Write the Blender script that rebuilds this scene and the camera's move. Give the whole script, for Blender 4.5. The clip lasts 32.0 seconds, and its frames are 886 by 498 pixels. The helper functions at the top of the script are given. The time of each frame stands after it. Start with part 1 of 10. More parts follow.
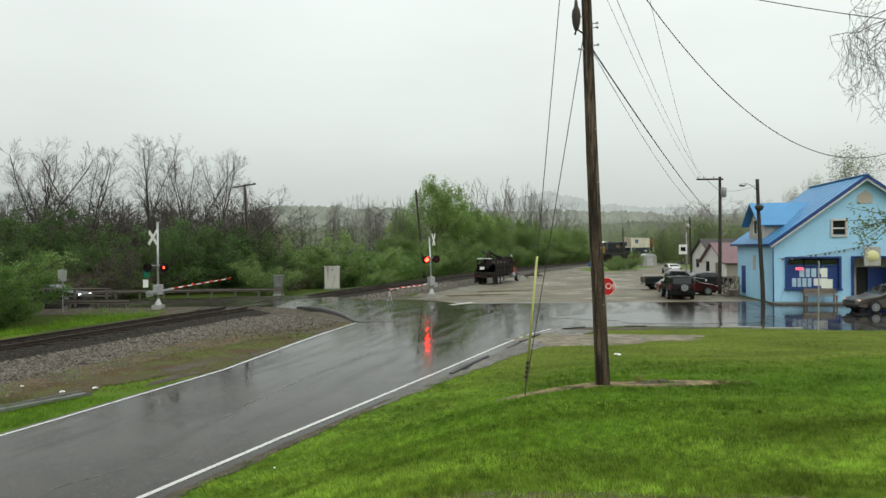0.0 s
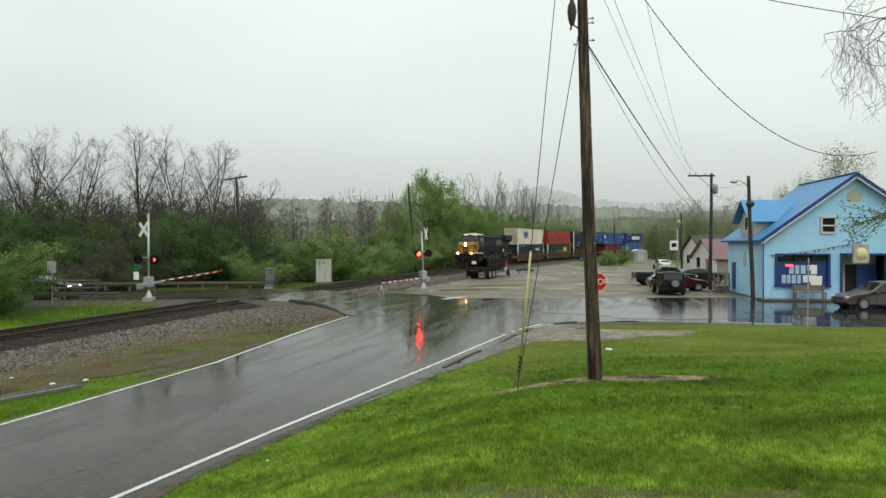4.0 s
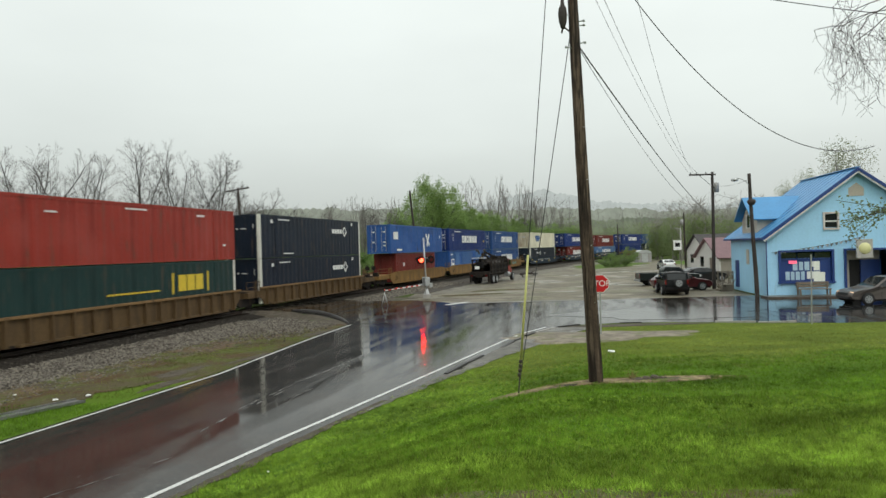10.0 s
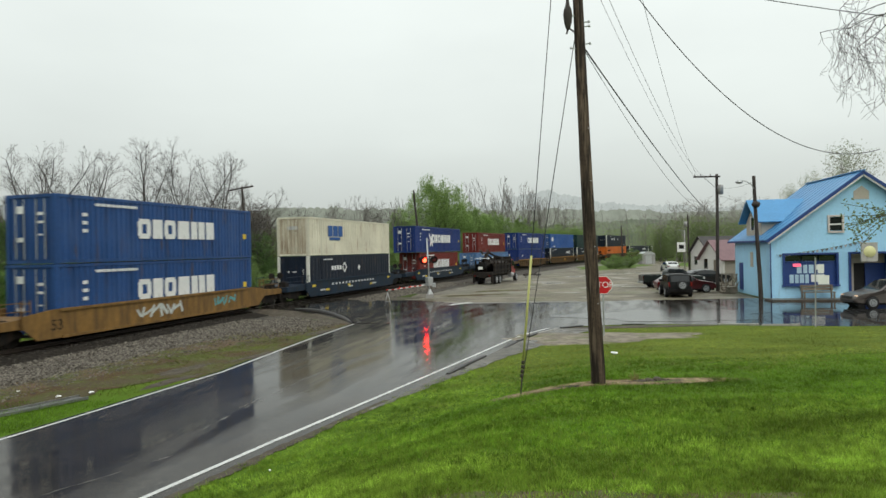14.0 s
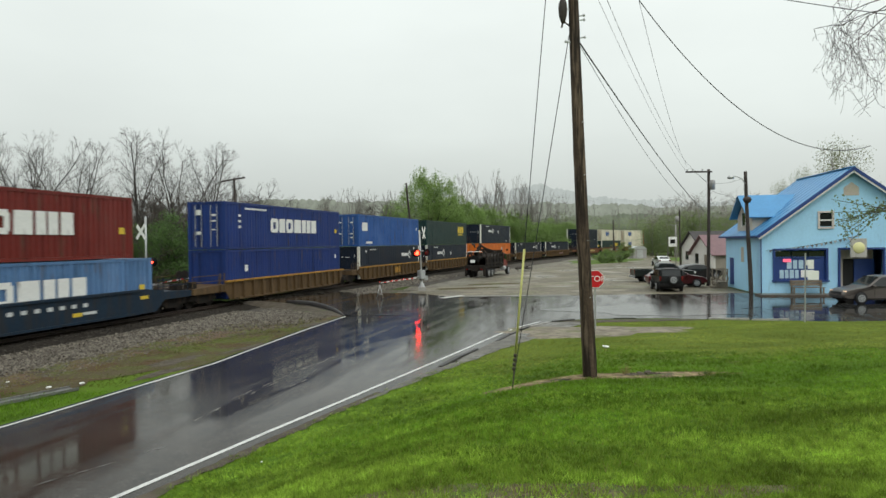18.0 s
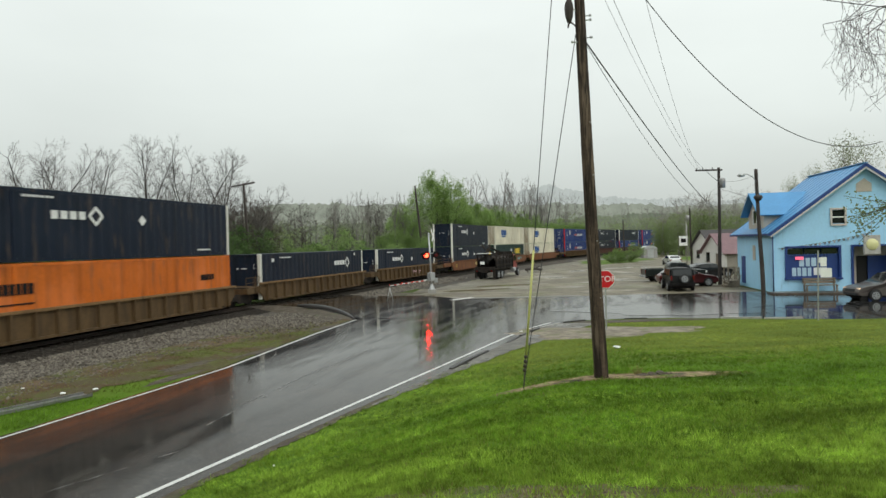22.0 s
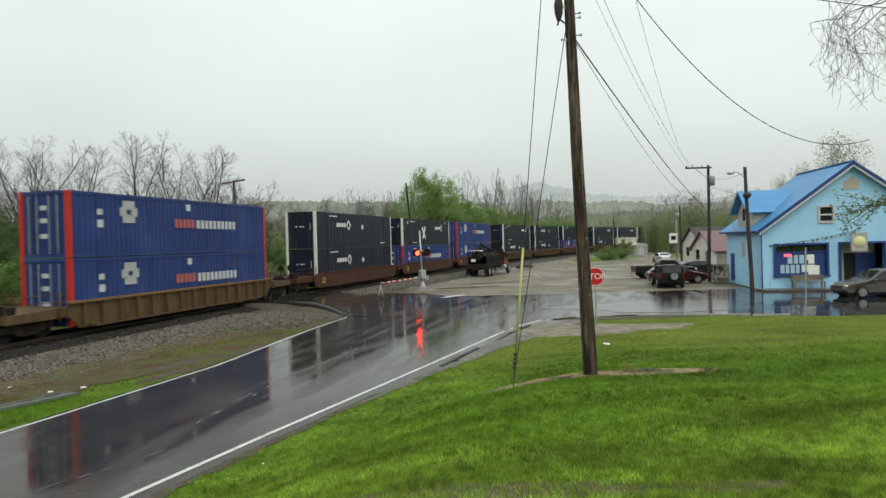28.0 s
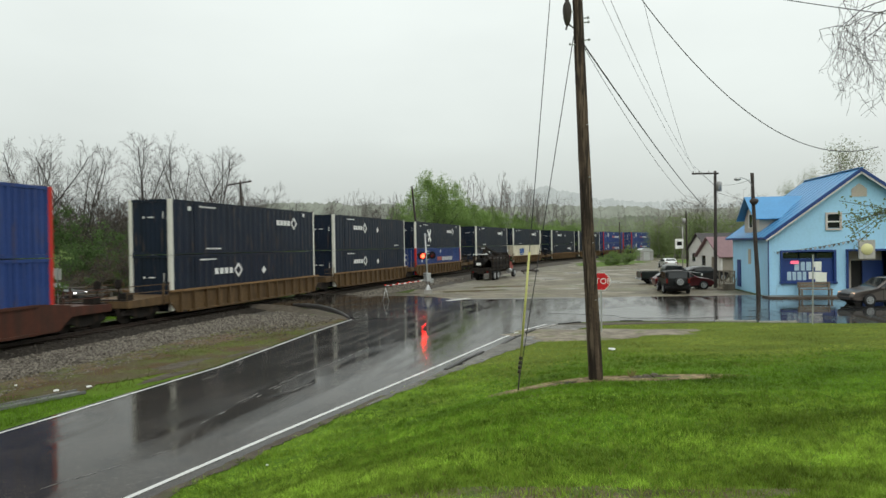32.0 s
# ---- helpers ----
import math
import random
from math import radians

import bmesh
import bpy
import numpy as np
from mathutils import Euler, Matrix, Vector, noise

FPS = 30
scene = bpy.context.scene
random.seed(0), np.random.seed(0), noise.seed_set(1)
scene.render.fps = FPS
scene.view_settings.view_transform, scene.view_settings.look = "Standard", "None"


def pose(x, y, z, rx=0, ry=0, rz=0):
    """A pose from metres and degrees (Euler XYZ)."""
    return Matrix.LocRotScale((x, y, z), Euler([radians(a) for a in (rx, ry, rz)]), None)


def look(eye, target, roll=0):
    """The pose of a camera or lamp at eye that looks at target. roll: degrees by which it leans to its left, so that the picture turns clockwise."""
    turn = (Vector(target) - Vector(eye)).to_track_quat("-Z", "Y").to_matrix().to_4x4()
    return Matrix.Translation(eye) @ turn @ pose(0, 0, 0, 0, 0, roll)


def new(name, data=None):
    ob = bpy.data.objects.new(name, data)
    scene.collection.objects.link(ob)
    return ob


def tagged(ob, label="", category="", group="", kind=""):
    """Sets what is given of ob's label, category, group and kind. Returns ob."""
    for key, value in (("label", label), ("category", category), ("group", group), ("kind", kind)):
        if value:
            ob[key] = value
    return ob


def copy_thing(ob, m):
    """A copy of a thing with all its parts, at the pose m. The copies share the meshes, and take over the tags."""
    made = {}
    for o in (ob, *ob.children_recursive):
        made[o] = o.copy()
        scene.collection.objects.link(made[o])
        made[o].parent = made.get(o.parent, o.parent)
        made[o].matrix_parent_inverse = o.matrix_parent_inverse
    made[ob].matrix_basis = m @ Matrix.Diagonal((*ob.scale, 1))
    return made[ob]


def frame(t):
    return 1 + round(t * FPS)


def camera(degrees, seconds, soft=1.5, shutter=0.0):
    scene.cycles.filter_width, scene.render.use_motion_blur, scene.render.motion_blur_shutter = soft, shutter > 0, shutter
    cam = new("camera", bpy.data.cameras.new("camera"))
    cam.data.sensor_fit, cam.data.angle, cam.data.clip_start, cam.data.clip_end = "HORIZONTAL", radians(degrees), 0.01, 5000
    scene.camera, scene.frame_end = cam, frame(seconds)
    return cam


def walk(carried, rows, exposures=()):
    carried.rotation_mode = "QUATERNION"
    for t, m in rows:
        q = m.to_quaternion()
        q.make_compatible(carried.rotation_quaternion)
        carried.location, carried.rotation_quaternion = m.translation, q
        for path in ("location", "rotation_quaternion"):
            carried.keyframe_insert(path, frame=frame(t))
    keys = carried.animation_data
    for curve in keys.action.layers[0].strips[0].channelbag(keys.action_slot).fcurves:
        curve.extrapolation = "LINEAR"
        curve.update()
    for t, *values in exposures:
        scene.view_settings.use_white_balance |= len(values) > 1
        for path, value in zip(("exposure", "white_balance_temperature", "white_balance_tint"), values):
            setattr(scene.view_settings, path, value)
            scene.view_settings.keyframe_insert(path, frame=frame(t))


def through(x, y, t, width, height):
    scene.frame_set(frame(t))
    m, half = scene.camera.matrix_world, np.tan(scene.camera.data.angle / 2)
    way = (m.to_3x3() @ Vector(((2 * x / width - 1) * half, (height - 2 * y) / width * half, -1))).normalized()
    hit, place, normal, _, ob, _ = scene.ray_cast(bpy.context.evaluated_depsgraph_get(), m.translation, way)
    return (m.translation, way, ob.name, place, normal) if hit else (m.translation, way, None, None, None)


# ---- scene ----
EYE_Z = 3.9
RAIL_Z = 0.41


def aim(x, yaw, pitch, roll):
    """The camera held at x, turned to its left by yaw, up by pitch, leaning to its left by roll."""
    a, b = radians(yaw), radians(pitch)
    way = Vector((-math.sin(a) * math.cos(b), math.cos(a) * math.cos(b), math.sin(b)))
    eye = Vector((x, 0, EYE_Z))
    return look(eye, eye + way, roll)


cam = camera(68.35, 32.0, soft=1.5, shutter=0.25)
walk(cam, [
    (0, aim(0.001, -0.005, 0.032, -0.530)),
    (0.5, aim(0.018, 0.166, 0.068, -0.411)),
    (1, aim(0.011, 0.220, -0.032, -0.402)),
    (1.5, aim(-0.009, 0.245, -0.192, -0.226)),
    (2, aim(-0.013, 0.077, -0.440, -0.356)),
    (2.5, aim(-0.023, -0.022, -0.582, -0.377)),
    (3, aim(-0.041, -0.249, -0.583, -0.379)),
    (3.5, aim(-0.050, -0.516, -0.478, -0.225)),
    (5.5, aim(-0.051, -1.055, -0.660, -0.024)),
    (6, aim(-0.029, -0.915, -0.789, -0.075)),
    (6.5, aim(0.002, -0.879, -0.752, -0.461)),
    (7, aim(0.004, -0.649, -0.566, -0.781)),
    (7.5, aim(0.006, -0.484, -0.426, -0.642)),
    (8, aim(-0.011, -0.304, -0.270, -0.490)),
    (8.5, aim(0.002, -0.126, -0.266, -0.497)),
    (9, aim(0.007, -0.075, -0.211, -0.726)),
    (9.5, aim(0.036, -0.240, -0.066, -1.328)),
    (10, aim(0.109, -0.383, 0.040, -1.615)),
    (10.5, aim(0.125, -0.590, 0.154, -1.737)),
    (11, aim(0.111, -0.722, 0.249, -1.315)),
    (11.5, aim(0.097, -0.733, 0.259, -1.257)),
    (12, aim(0.113, -0.785, 0.175, -1.094)),
    (12.5, aim(0.097, -0.675, 0.109, -1.253)),
    (13, aim(0.109, -0.402, -0.031, -1.302)),
    (13.5, aim(0.125, -0.225, -0.015, -1.407)),
    (14, aim(0.113, -0.086, 0.057, -1.164)),
    (14.5, aim(0.123, -0.099, 0.056, -1.390)),
    (16.5, aim(0.101, -0.367, -0.262, -0.644)),
    (17, aim(0.100, -0.487, -0.438, -0.608)),
    (17.5, aim(0.080, -0.671, -0.535, -0.750)),
    (18, aim(0.089, -0.765, -0.569, -0.754)),
    (18.5, aim(0.095, -0.719, -0.595, -1.043)),
    (19, aim(0.103, -0.586, -0.495, -1.649)),
    (19.5, aim(0.106, -0.413, -0.411, -1.489)),
    (20, aim(0.099, -0.204, -0.370, -0.970)),
    (20.5, aim(0.107, -0.089, -0.381, -0.850)),
    (21, aim(0.100, -0.009, -0.305, -1.013)),
    (21.5, aim(0.121, 0.102, -0.304, -1.266)),
    (22, aim(0.104, 0.080, -0.362, -1.506)),
    (22.5, aim(0.113, 0.106, -0.494, -1.533)),
    (23, aim(0.123, 0.031, -0.602, -1.745)),
    (23.5, aim(0.135, -0.066, -0.526, -2.101)),
    (24, aim(0.133, -0.319, -0.444, -1.800)),
    (24.5, aim(0.116, -0.310, -0.348, -1.808)),
    (25, aim(0.107, -0.426, -0.267, -1.815)),
    (25.5, aim(0.130, -0.622, -0.290, -1.792)),
    (27.5, aim(0.127, -0.677, -0.558, -1.316)),
    (28, aim(0.139, -0.674, -0.609, -1.518)),
    (28.5, aim(0.134, -0.574, -0.742, -1.484)),
    (29, aim(0.129, -0.607, -0.839, -1.477)),
    (29.5, aim(0.135, -0.642, -0.830, -1.453)),
    (30, aim(0.133, -0.753, -0.735, -1.538)),
    (30.5, aim(0.123, -0.622, -0.741, -1.158)),
    (31, aim(0.096, -0.518, -0.627, -1.092)),
    (31.5, aim(0.107, -0.335, -0.471, -1.000)),
    (32, aim(0.115, -0.232, -0.319, -0.930)),
], exposures=[(0, 0.0), (32, 0.0)])

# ---- light: an overcast, rainy spring day ----
SUN_EL, SUN_AZ = radians(50), radians(148)
world = bpy.data.worlds.new("overcast_sky")
scene.world = world
world.use_nodes = True
wn, wl = world.node_tree.nodes, world.node_tree.links
wn.clear()
w_out = wn.new("ShaderNodeOutputWorld")
w_bg = wn.new("ShaderNodeBackground")
w_sky = wn.new("ShaderNodeTexSky")
w_sky.sky_type, w_sky.sun_disc = "NISHITA", False
w_sky.sun_elevation, w_sky.sun_rotation = SUN_EL, SUN_AZ
w_sky.dust_density, w_sky.air_density = 6.0, 1.0
w_co = wn.new("ShaderNodeTexCoord")
w_map = wn.new("ShaderNodeMapping")
w_map.inputs["Scale"].default_value = (1.0, 1.0, 2.6)
w_noise = wn.new("ShaderNodeTexNoise")
w_noise.inputs["Scale"].default_value, w_noise.inputs["Detail"].default_value = 1.7, 5
w_sep = wn.new("ShaderNodeSeparateXYZ")
w_ramp = wn.new("ShaderNodeValToRGB")
cr = w_ramp.color_ramp
cr.elements[0].position, cr.elements[0].color = 0.0, (5.9, 6.35, 6.02, 1)
cr.elements[1].position, cr.elements[1].color = 0.5, (10.85, 11.6, 11.2, 1)
e = cr.elements.new(0.16)
e.color = (8.45, 9.08, 8.68, 1)
w_cloud = wn.new("ShaderNodeMapRange")
w_cloud.inputs["From Min"].default_value, w_cloud.inputs["From Max"].default_value = 0.3, 0.7
w_cloud.inputs["To Min"].default_value, w_cloud.inputs["To Max"].default_value = 0.93, 1.05
w_mul = wn.new("ShaderNodeVectorMath")
w_mul.operation = "SCALE"
w_mix = wn.new("ShaderNodeMix")
w_mix.data_type, w_mix.inputs["Factor"].default_value = "RGBA", 0.93
wl.new(w_co.outputs["Generated"], w_map.inputs["Vector"])
wl.new(w_map.outputs["Vector"], w_noise.inputs["Vector"])
wl.new(w_co.outputs["Generated"], w_sep.inputs["Vector"])
wl.new(w_sep.outputs["Z"], w_ramp.inputs["Fac"])
wl.new(w_noise.outputs["Fac"], w_cloud.inputs["Value"])
wl.new(w_ramp.outputs["Color"], w_mul.inputs[0])
# the cloud is a little thinner towards the sun
w_dot = wn.new("ShaderNodeVectorMath")
w_dot.operation = "DOT_PRODUCT"
w_dot.inputs[1].default_value = (math.sin(SUN_AZ) * math.cos(SUN_EL), math.cos(SUN_AZ) * math.cos(SUN_EL), math.sin(SUN_EL))
w_sunny = wn.new("ShaderNodeMapRange")
w_sunny.inputs["From Min"].default_value, w_sunny.inputs["From Max"].default_value = -0.6, 1.0
w_sunny.inputs["To Min"].default_value, w_sunny.inputs["To Max"].default_value = 0.93, 1.26
w_both = wn.new("ShaderNodeMath")
w_both.operation = "MULTIPLY"
wl.new(w_co.outputs["Generated"], w_dot.inputs[0])
wl.new(w_dot.outputs["Value"], w_sunny.inputs["Value"])
wl.new(w_cloud.outputs["Result"], w_both.inputs[0])
wl.new(w_sunny.outputs["Result"], w_both.inputs[1])
wl.new(w_both.outputs[0], w_mul.inputs["Scale"])
wl.new(w_sky.outputs["Color"], w_mix.inputs["A"])
wl.new(w_mul.outputs["Vector"], w_mix.inputs["B"])
wl.new(w_mix.outputs["Result"], w_bg.inputs["Color"])
w_bg.inputs["Strength"].default_value = 0.0945
wl.new(w_bg.outputs["Background"], w_out.inputs["Surface"])

sun = new("sun", bpy.data.lights.new("sun", "SUN"))
sun.data.energy, sun.data.angle, sun.data.color = 0.75, radians(40), (1.0, 0.98, 0.95)
sun_way = Vector((math.sin(SUN_AZ) * math.cos(SUN_EL), math.cos(SUN_AZ) * math.cos(SUN_EL), math.sin(SUN_EL)))
sun.matrix_world = look(sun_way * 100, (0, 0, 0))

# ---- materials ----


def link(tree, a, b):
    tree.links.new(a, b)


def mat(name, colour, rough=0.6, metal=0.0, vary=0.25, fine=30.0, coarse=1.5, bump=0.15, dirt=None, dirt_amount=0.0,
        glow=None, glow_strength=0.0, coat=0.0, rnd=0.0, spec=0.5):
    """A surface with grain at two scales, relief, and stains where dirt is given."""
    m = bpy.data.materials.new(name)
    m.use_nodes = True
    t = m.node_tree
    n = t.nodes
    p = n["Principled BSDF"]
    co = n.new("ShaderNodeTexCoord")
    big, small = n.new("ShaderNodeTexNoise"), n.new("ShaderNodeTexNoise")
    big.inputs["Scale"].default_value, big.inputs["Detail"].default_value = coarse, 4
    small.inputs["Scale"].default_value, small.inputs["Detail"].default_value = fine, 3
    for x in (big, small):
        link(t, co.outputs["Object"], x.inputs["Vector"])
    add = n.new("ShaderNodeMath")
    add.operation = "ADD"
    link(t, big.outputs["Fac"], add.inputs[0])
    link(t, small.outputs["Fac"], add.inputs[1])
    rng = n.new("ShaderNodeMapRange")
    rng.inputs["From Min"].default_value, rng.inputs["From Max"].default_value = 0.6, 1.4
    rng.inputs["To Min"].default_value, rng.inputs["To Max"].default_value = 1 - vary, 1 + vary
    link(t, add.outputs[0], rng.inputs["Value"])
    val = rng.outputs["Result"]
    if rnd:
        info = n.new("ShaderNodeObjectInfo")
        r2 = n.new("ShaderNodeMapRange")
        r2.inputs["To Min"].default_value, r2.inputs["To Max"].default_value = 1 - rnd, 1 + rnd
        link(t, info.outputs["Random"], r2.inputs["Value"])
        mu = n.new("ShaderNodeMath")
        mu.operation = "MULTIPLY"
        link(t, val, mu.inputs[0])
        link(t, r2.outputs["Result"], mu.inputs[1])
        val = mu.outputs[0]
    sc = n.new("ShaderNodeVectorMath")
    sc.operation = "SCALE"
    sc.inputs[0].default_value = colour[:3]
    link(t, val, sc.inputs["Scale"])
    out = sc.outputs["Vector"]
    if dirt:
        mp = n.new("ShaderNodeMapping")
        mp.inputs["Scale"].default_value = (1.2, 1.2, 0.22)
        st = n.new("ShaderNodeTexNoise")
        st.inputs["Scale"].default_value, st.inputs["Detail"].default_value = 3.0, 5
        link(t, co.outputs["Object"], mp.inputs["Vector"])
        link(t, mp.outputs["Vector"], st.inputs["Vector"])
        rr = n.new("ShaderNodeMapRange")
        rr.inputs["From Min"].default_value, rr.inputs["From Max"].default_value = 0.62 - 0.3 * dirt_amount, 0.78
        rr.inputs["To Max"].default_value = 0.85
        link(t, st.outputs["Fac"], rr.inputs["Value"])
        mx = n.new("ShaderNodeMix")
        mx.data_type = "RGBA"
        mx.inputs["B"].default_value = (*dirt[:3], 1)
        link(t, rr.outputs["Result"], mx.inputs["Factor"])
        link(t, out, mx.inputs["A"])
        out = mx.outputs["Result"]
    link(t, out, p.inputs["Base Color"])
    p.inputs["Roughness"].default_value, p.inputs["Metallic"].default_value = rough, metal
    p.inputs["Specular IOR Level"].default_value = spec
    p.inputs["Coat Weight"].default_value, p.inputs["Coat Roughness"].default_value = coat, 0.08
    if bump:
        b = n.new("ShaderNodeBump")
        b.inputs["Strength"].default_value, b.inputs["Distance"].default_value = bump, 0.02
        link(t, small.outputs["Fac"], b.inputs["Height"])
        link(t, b.outputs["Normal"], p.inputs["Normal"])
    if glow:
        p.inputs["Emission Color"].default_value = (*glow[:3], 1)
        p.inputs["Emission Strength"].default_value = glow_strength
    return m


def noise_mix(name, layers, rough, bump_scale, bump, wet=None, gloss=0.3, belts=(), grain_way=None):
    """A ground surface of several colours mixed by noise; layers: (colour, noise scale, low, high). wet: (scale, low, high, smooth roughness)."""
    m = bpy.data.materials.new(name)
    m.use_nodes = True
    t = m.node_tree
    n = t.nodes
    p = n["Principled BSDF"]
    co = n.new("ShaderNodeTexCoord")
    out = None
    for i, (colour, scale, low, high) in enumerate(layers):
        if out is None:
            base = n.new("ShaderNodeRGB")
            base.outputs[0].default_value = (*colour, 1)
            out = base.outputs[0]
            continue
        mp = n.new("ShaderNodeMapping")
        mp.inputs["Location"].default_value = (i * 13.1, i * 7.7, 0)
        tx = n.new("ShaderNodeTexNoise")
        tx.inputs["Scale"].default_value, tx.inputs["Detail"].default_value = scale, 5
        rr = n.new("ShaderNodeMapRange")
        rr.inputs["From Min"].default_value, rr.inputs["From Max"].default_value = low, high
        mx = n.new("ShaderNodeMix")
        mx.data_type = "RGBA"
        mx.inputs["B"].default_value = (*colour, 1)
        link(t, co.outputs["Object"], mp.inputs["Vector"])
        link(t, mp.outputs["Vector"], tx.inputs["Vector"])
        link(t, tx.outputs["Fac"], rr.inputs["Value"])
        link(t, rr.outputs["Result"], mx.inputs["Factor"])
        link(t, out, mx.inputs["A"])
        out = mx.outputs["Result"]
    for colour, low, high in belts:
        # a belt of another growth: wholly past high along y, none before low, with a ragged edge
        sp, tx, ad = n.new("ShaderNodeSeparateXYZ"), n.new("ShaderNodeTexNoise"), n.new("ShaderNodeMath")
        tx.inputs["Scale"].default_value, tx.inputs["Detail"].default_value = 0.35, 5
        ad.operation = "MULTIPLY_ADD"
        ad.inputs[1].default_value = 9.0
        rr, mx = n.new("ShaderNodeMapRange"), n.new("ShaderNodeMix")
        rr.inputs["From Min"].default_value, rr.inputs["From Max"].default_value = low + 4.5, high + 4.5
        rr.inputs["To Max"].default_value = 0.85
        mx.data_type = "RGBA"
        mx.inputs["B"].default_value = (*colour, 1)
        link(t, co.outputs["Object"], sp.inputs["Vector"])
        link(t, co.outputs["Object"], tx.inputs["Vector"])
        link(t, tx.outputs["Fac"], ad.inputs[0])
        link(t, sp.outputs["Y"], ad.inputs[2])
        link(t, ad.outputs[0], rr.inputs["Value"])
        link(t, rr.outputs["Result"], mx.inputs["Factor"])
        link(t, out, mx.inputs["A"])
        out = mx.outputs["Result"]
    link(t, out, p.inputs["Base Color"])
    p.inputs["Roughness"].default_value, p.inputs["Specular IOR Level"].default_value = rough, gloss
    bn = n.new("ShaderNodeTexNoise")
    bn.inputs["Scale"].default_value, bn.inputs["Detail"].default_value = bump_scale, 4
    link(t, co.outputs["Object"], bn.inputs["Vector"])
    b = n.new("ShaderNodeBump")
    b.inputs["Strength"].default_value, b.inputs["Distance"].default_value = bump, 0.02
    link(t, bn.outputs["Fac"], b.inputs["Height"])
    link(t, b.outputs["Normal"], p.inputs["Normal"])
    if wet:
        scale, low, high, smooth = wet
        wt = n.new("ShaderNodeTexNoise")
        wt.inputs["Scale"].default_value, wt.inputs["Detail"].default_value = scale, 4 if grain_way is None else 9
        if grain_way is None:
            link(t, co.outputs["Object"], wt.inputs["Vector"])
        else:
            m1, m2 = n.new("ShaderNodeMapping"), n.new("ShaderNodeMapping")
            m1.inputs["Rotation"].default_value = (0, 0, -grain_way)
            m2.inputs["Scale"].default_value = (0.3, 1.9, 1)
            link(t, co.outputs["Object"], m1.inputs["Vector"])
            link(t, m1.outputs["Vector"], m2.inputs["Vector"])
            link(t, m2.outputs["Vector"], wt.inputs["Vector"])
        rr = n.new("ShaderNodeMapRange")
        rr.inputs["From Min"].default_value, rr.inputs["From Max"].default_value = low, high
        rr.inputs["To Min"].default_value, rr.inputs["To Max"].default_value = rough, smooth
        link(t, wt.outputs["Fac"], rr.inputs["Value"])
        link(t, rr.outputs["Result"], p.inputs["Roughness"])
        rb = n.new("ShaderNodeMapRange")
        rb.inputs["From Min"].default_value, rb.inputs["From Max"].default_value = low, high
        rb.inputs["To Min"].default_value, rb.inputs["To Max"].default_value = bump, bump * 0.12
        link(t, wt.outputs["Fac"], rb.inputs["Value"])
        link(t, rb.outputs["Result"], b.inputs["Strength"])
    return m


M_GRASS = noise_mix("grass", [((0.074, 0.140, 0.013), 1, 0, 1), ((0.100, 0.172, 0.017), 0.3, 0.42, 0.62), ((0.052, 0.100, 0.010), 0.45, 0.48, 0.64),
                              ((0.15, 0.135, 0.04), 0.6, 0.64, 0.76)], 0.85, 18, 0.7, gloss=0.06, belts=(((0.130, 0.210, 0.021), 10.0, 6.0), ((0.105, 0.142, 0.020), 17.5, 21.0), ((0.042, 0.062, 0.013), 31.0, 33.0)))
M_ASPHALT = noise_mix("wet_asphalt", [((0.025, 0.022, 0.018), 1, 0, 1), ((0.040, 0.034, 0.028), 0.5, 0.4, 0.65), ((0.013, 0.012, 0.011), 1.7, 0.50, 0.70), ((0.058, 0.052, 0.046), 9.0, 0.54, 0.70), ((0.075, 0.068, 0.060), 45.0, 0.58, 0.70)],
                      0.19, 70, 0.03, wet=(0.8, 0.38, 0.60, 0.06), gloss=0.12, grain_way=1.32)
M_LOT = noise_mix("wet_gravel_lot", [((0.130, 0.111, 0.073), 1, 0, 1), ((0.200, 0.174, 0.123), 0.16, 0.42, 0.6), ((0.082, 0.070, 0.046), 0.42, 0.48, 0.64), ((0.109, 0.113, 0.043), 0.21, 0.56, 0.68), ((0.253, 0.220, 0.166), 5.0, 0.56, 0.68), ((0.060, 0.051, 0.038), 3.0, 0.58, 0.68)],
                  0.62, 14, 0.9, wet=(0.2, 0.52, 0.68, 0.22), gloss=0.28)
M_BALLAST = noise_mix("ballast_stone", [((0.082, 0.074, 0.064), 1, 0, 1), ((0.045, 0.04, 0.035), 7, 0.45, 0.6), ((0.13, 0.12, 0.105), 9, 0.55, 0.68), ((0.06, 0.045, 0.03), 0.5, 0.5, 0.66)], 0.8, 14, 1.0, gloss=0.12)
M_DIRT = noise_mix("brown_dirt", [((0.060, 0.048, 0.034), 1, 0, 1), ((0.090, 0.074, 0.054), 3, 0.45, 0.6), ((0.055, 0.07, 0.018), 1.2, 0.58, 0.7)], 0.8, 20, 0.8)
M_LINE = mat("white_road_paint", (0.58, 0.58, 0.56), 0.35, vary=0.18, fine=14, bump=0.05, dirt=(0.2, 0.2, 0.2), dirt_amount=0.3)
M_WETSTEP = mat("wet_brown_concrete", (0.105, 0.082, 0.064), 0.35, vary=0.4, fine=6, bump=0.15, dirt=(0.05, 0.04, 0.03), dirt_amount=0.6)
M_STEEL = mat("galvanised_steel", (0.42, 0.43, 0.43), 0.4, 0.6, vary=0.15, fine=20)
M_RAIL = mat("rail_steel", (0.046, 0.032, 0.025), 0.5, 0.4, vary=0.3)
M_TIE = mat("creosoted_tie", (0.024, 0.019, 0.015), 0.75, vary=0.4, fine=18, spec=0.12)
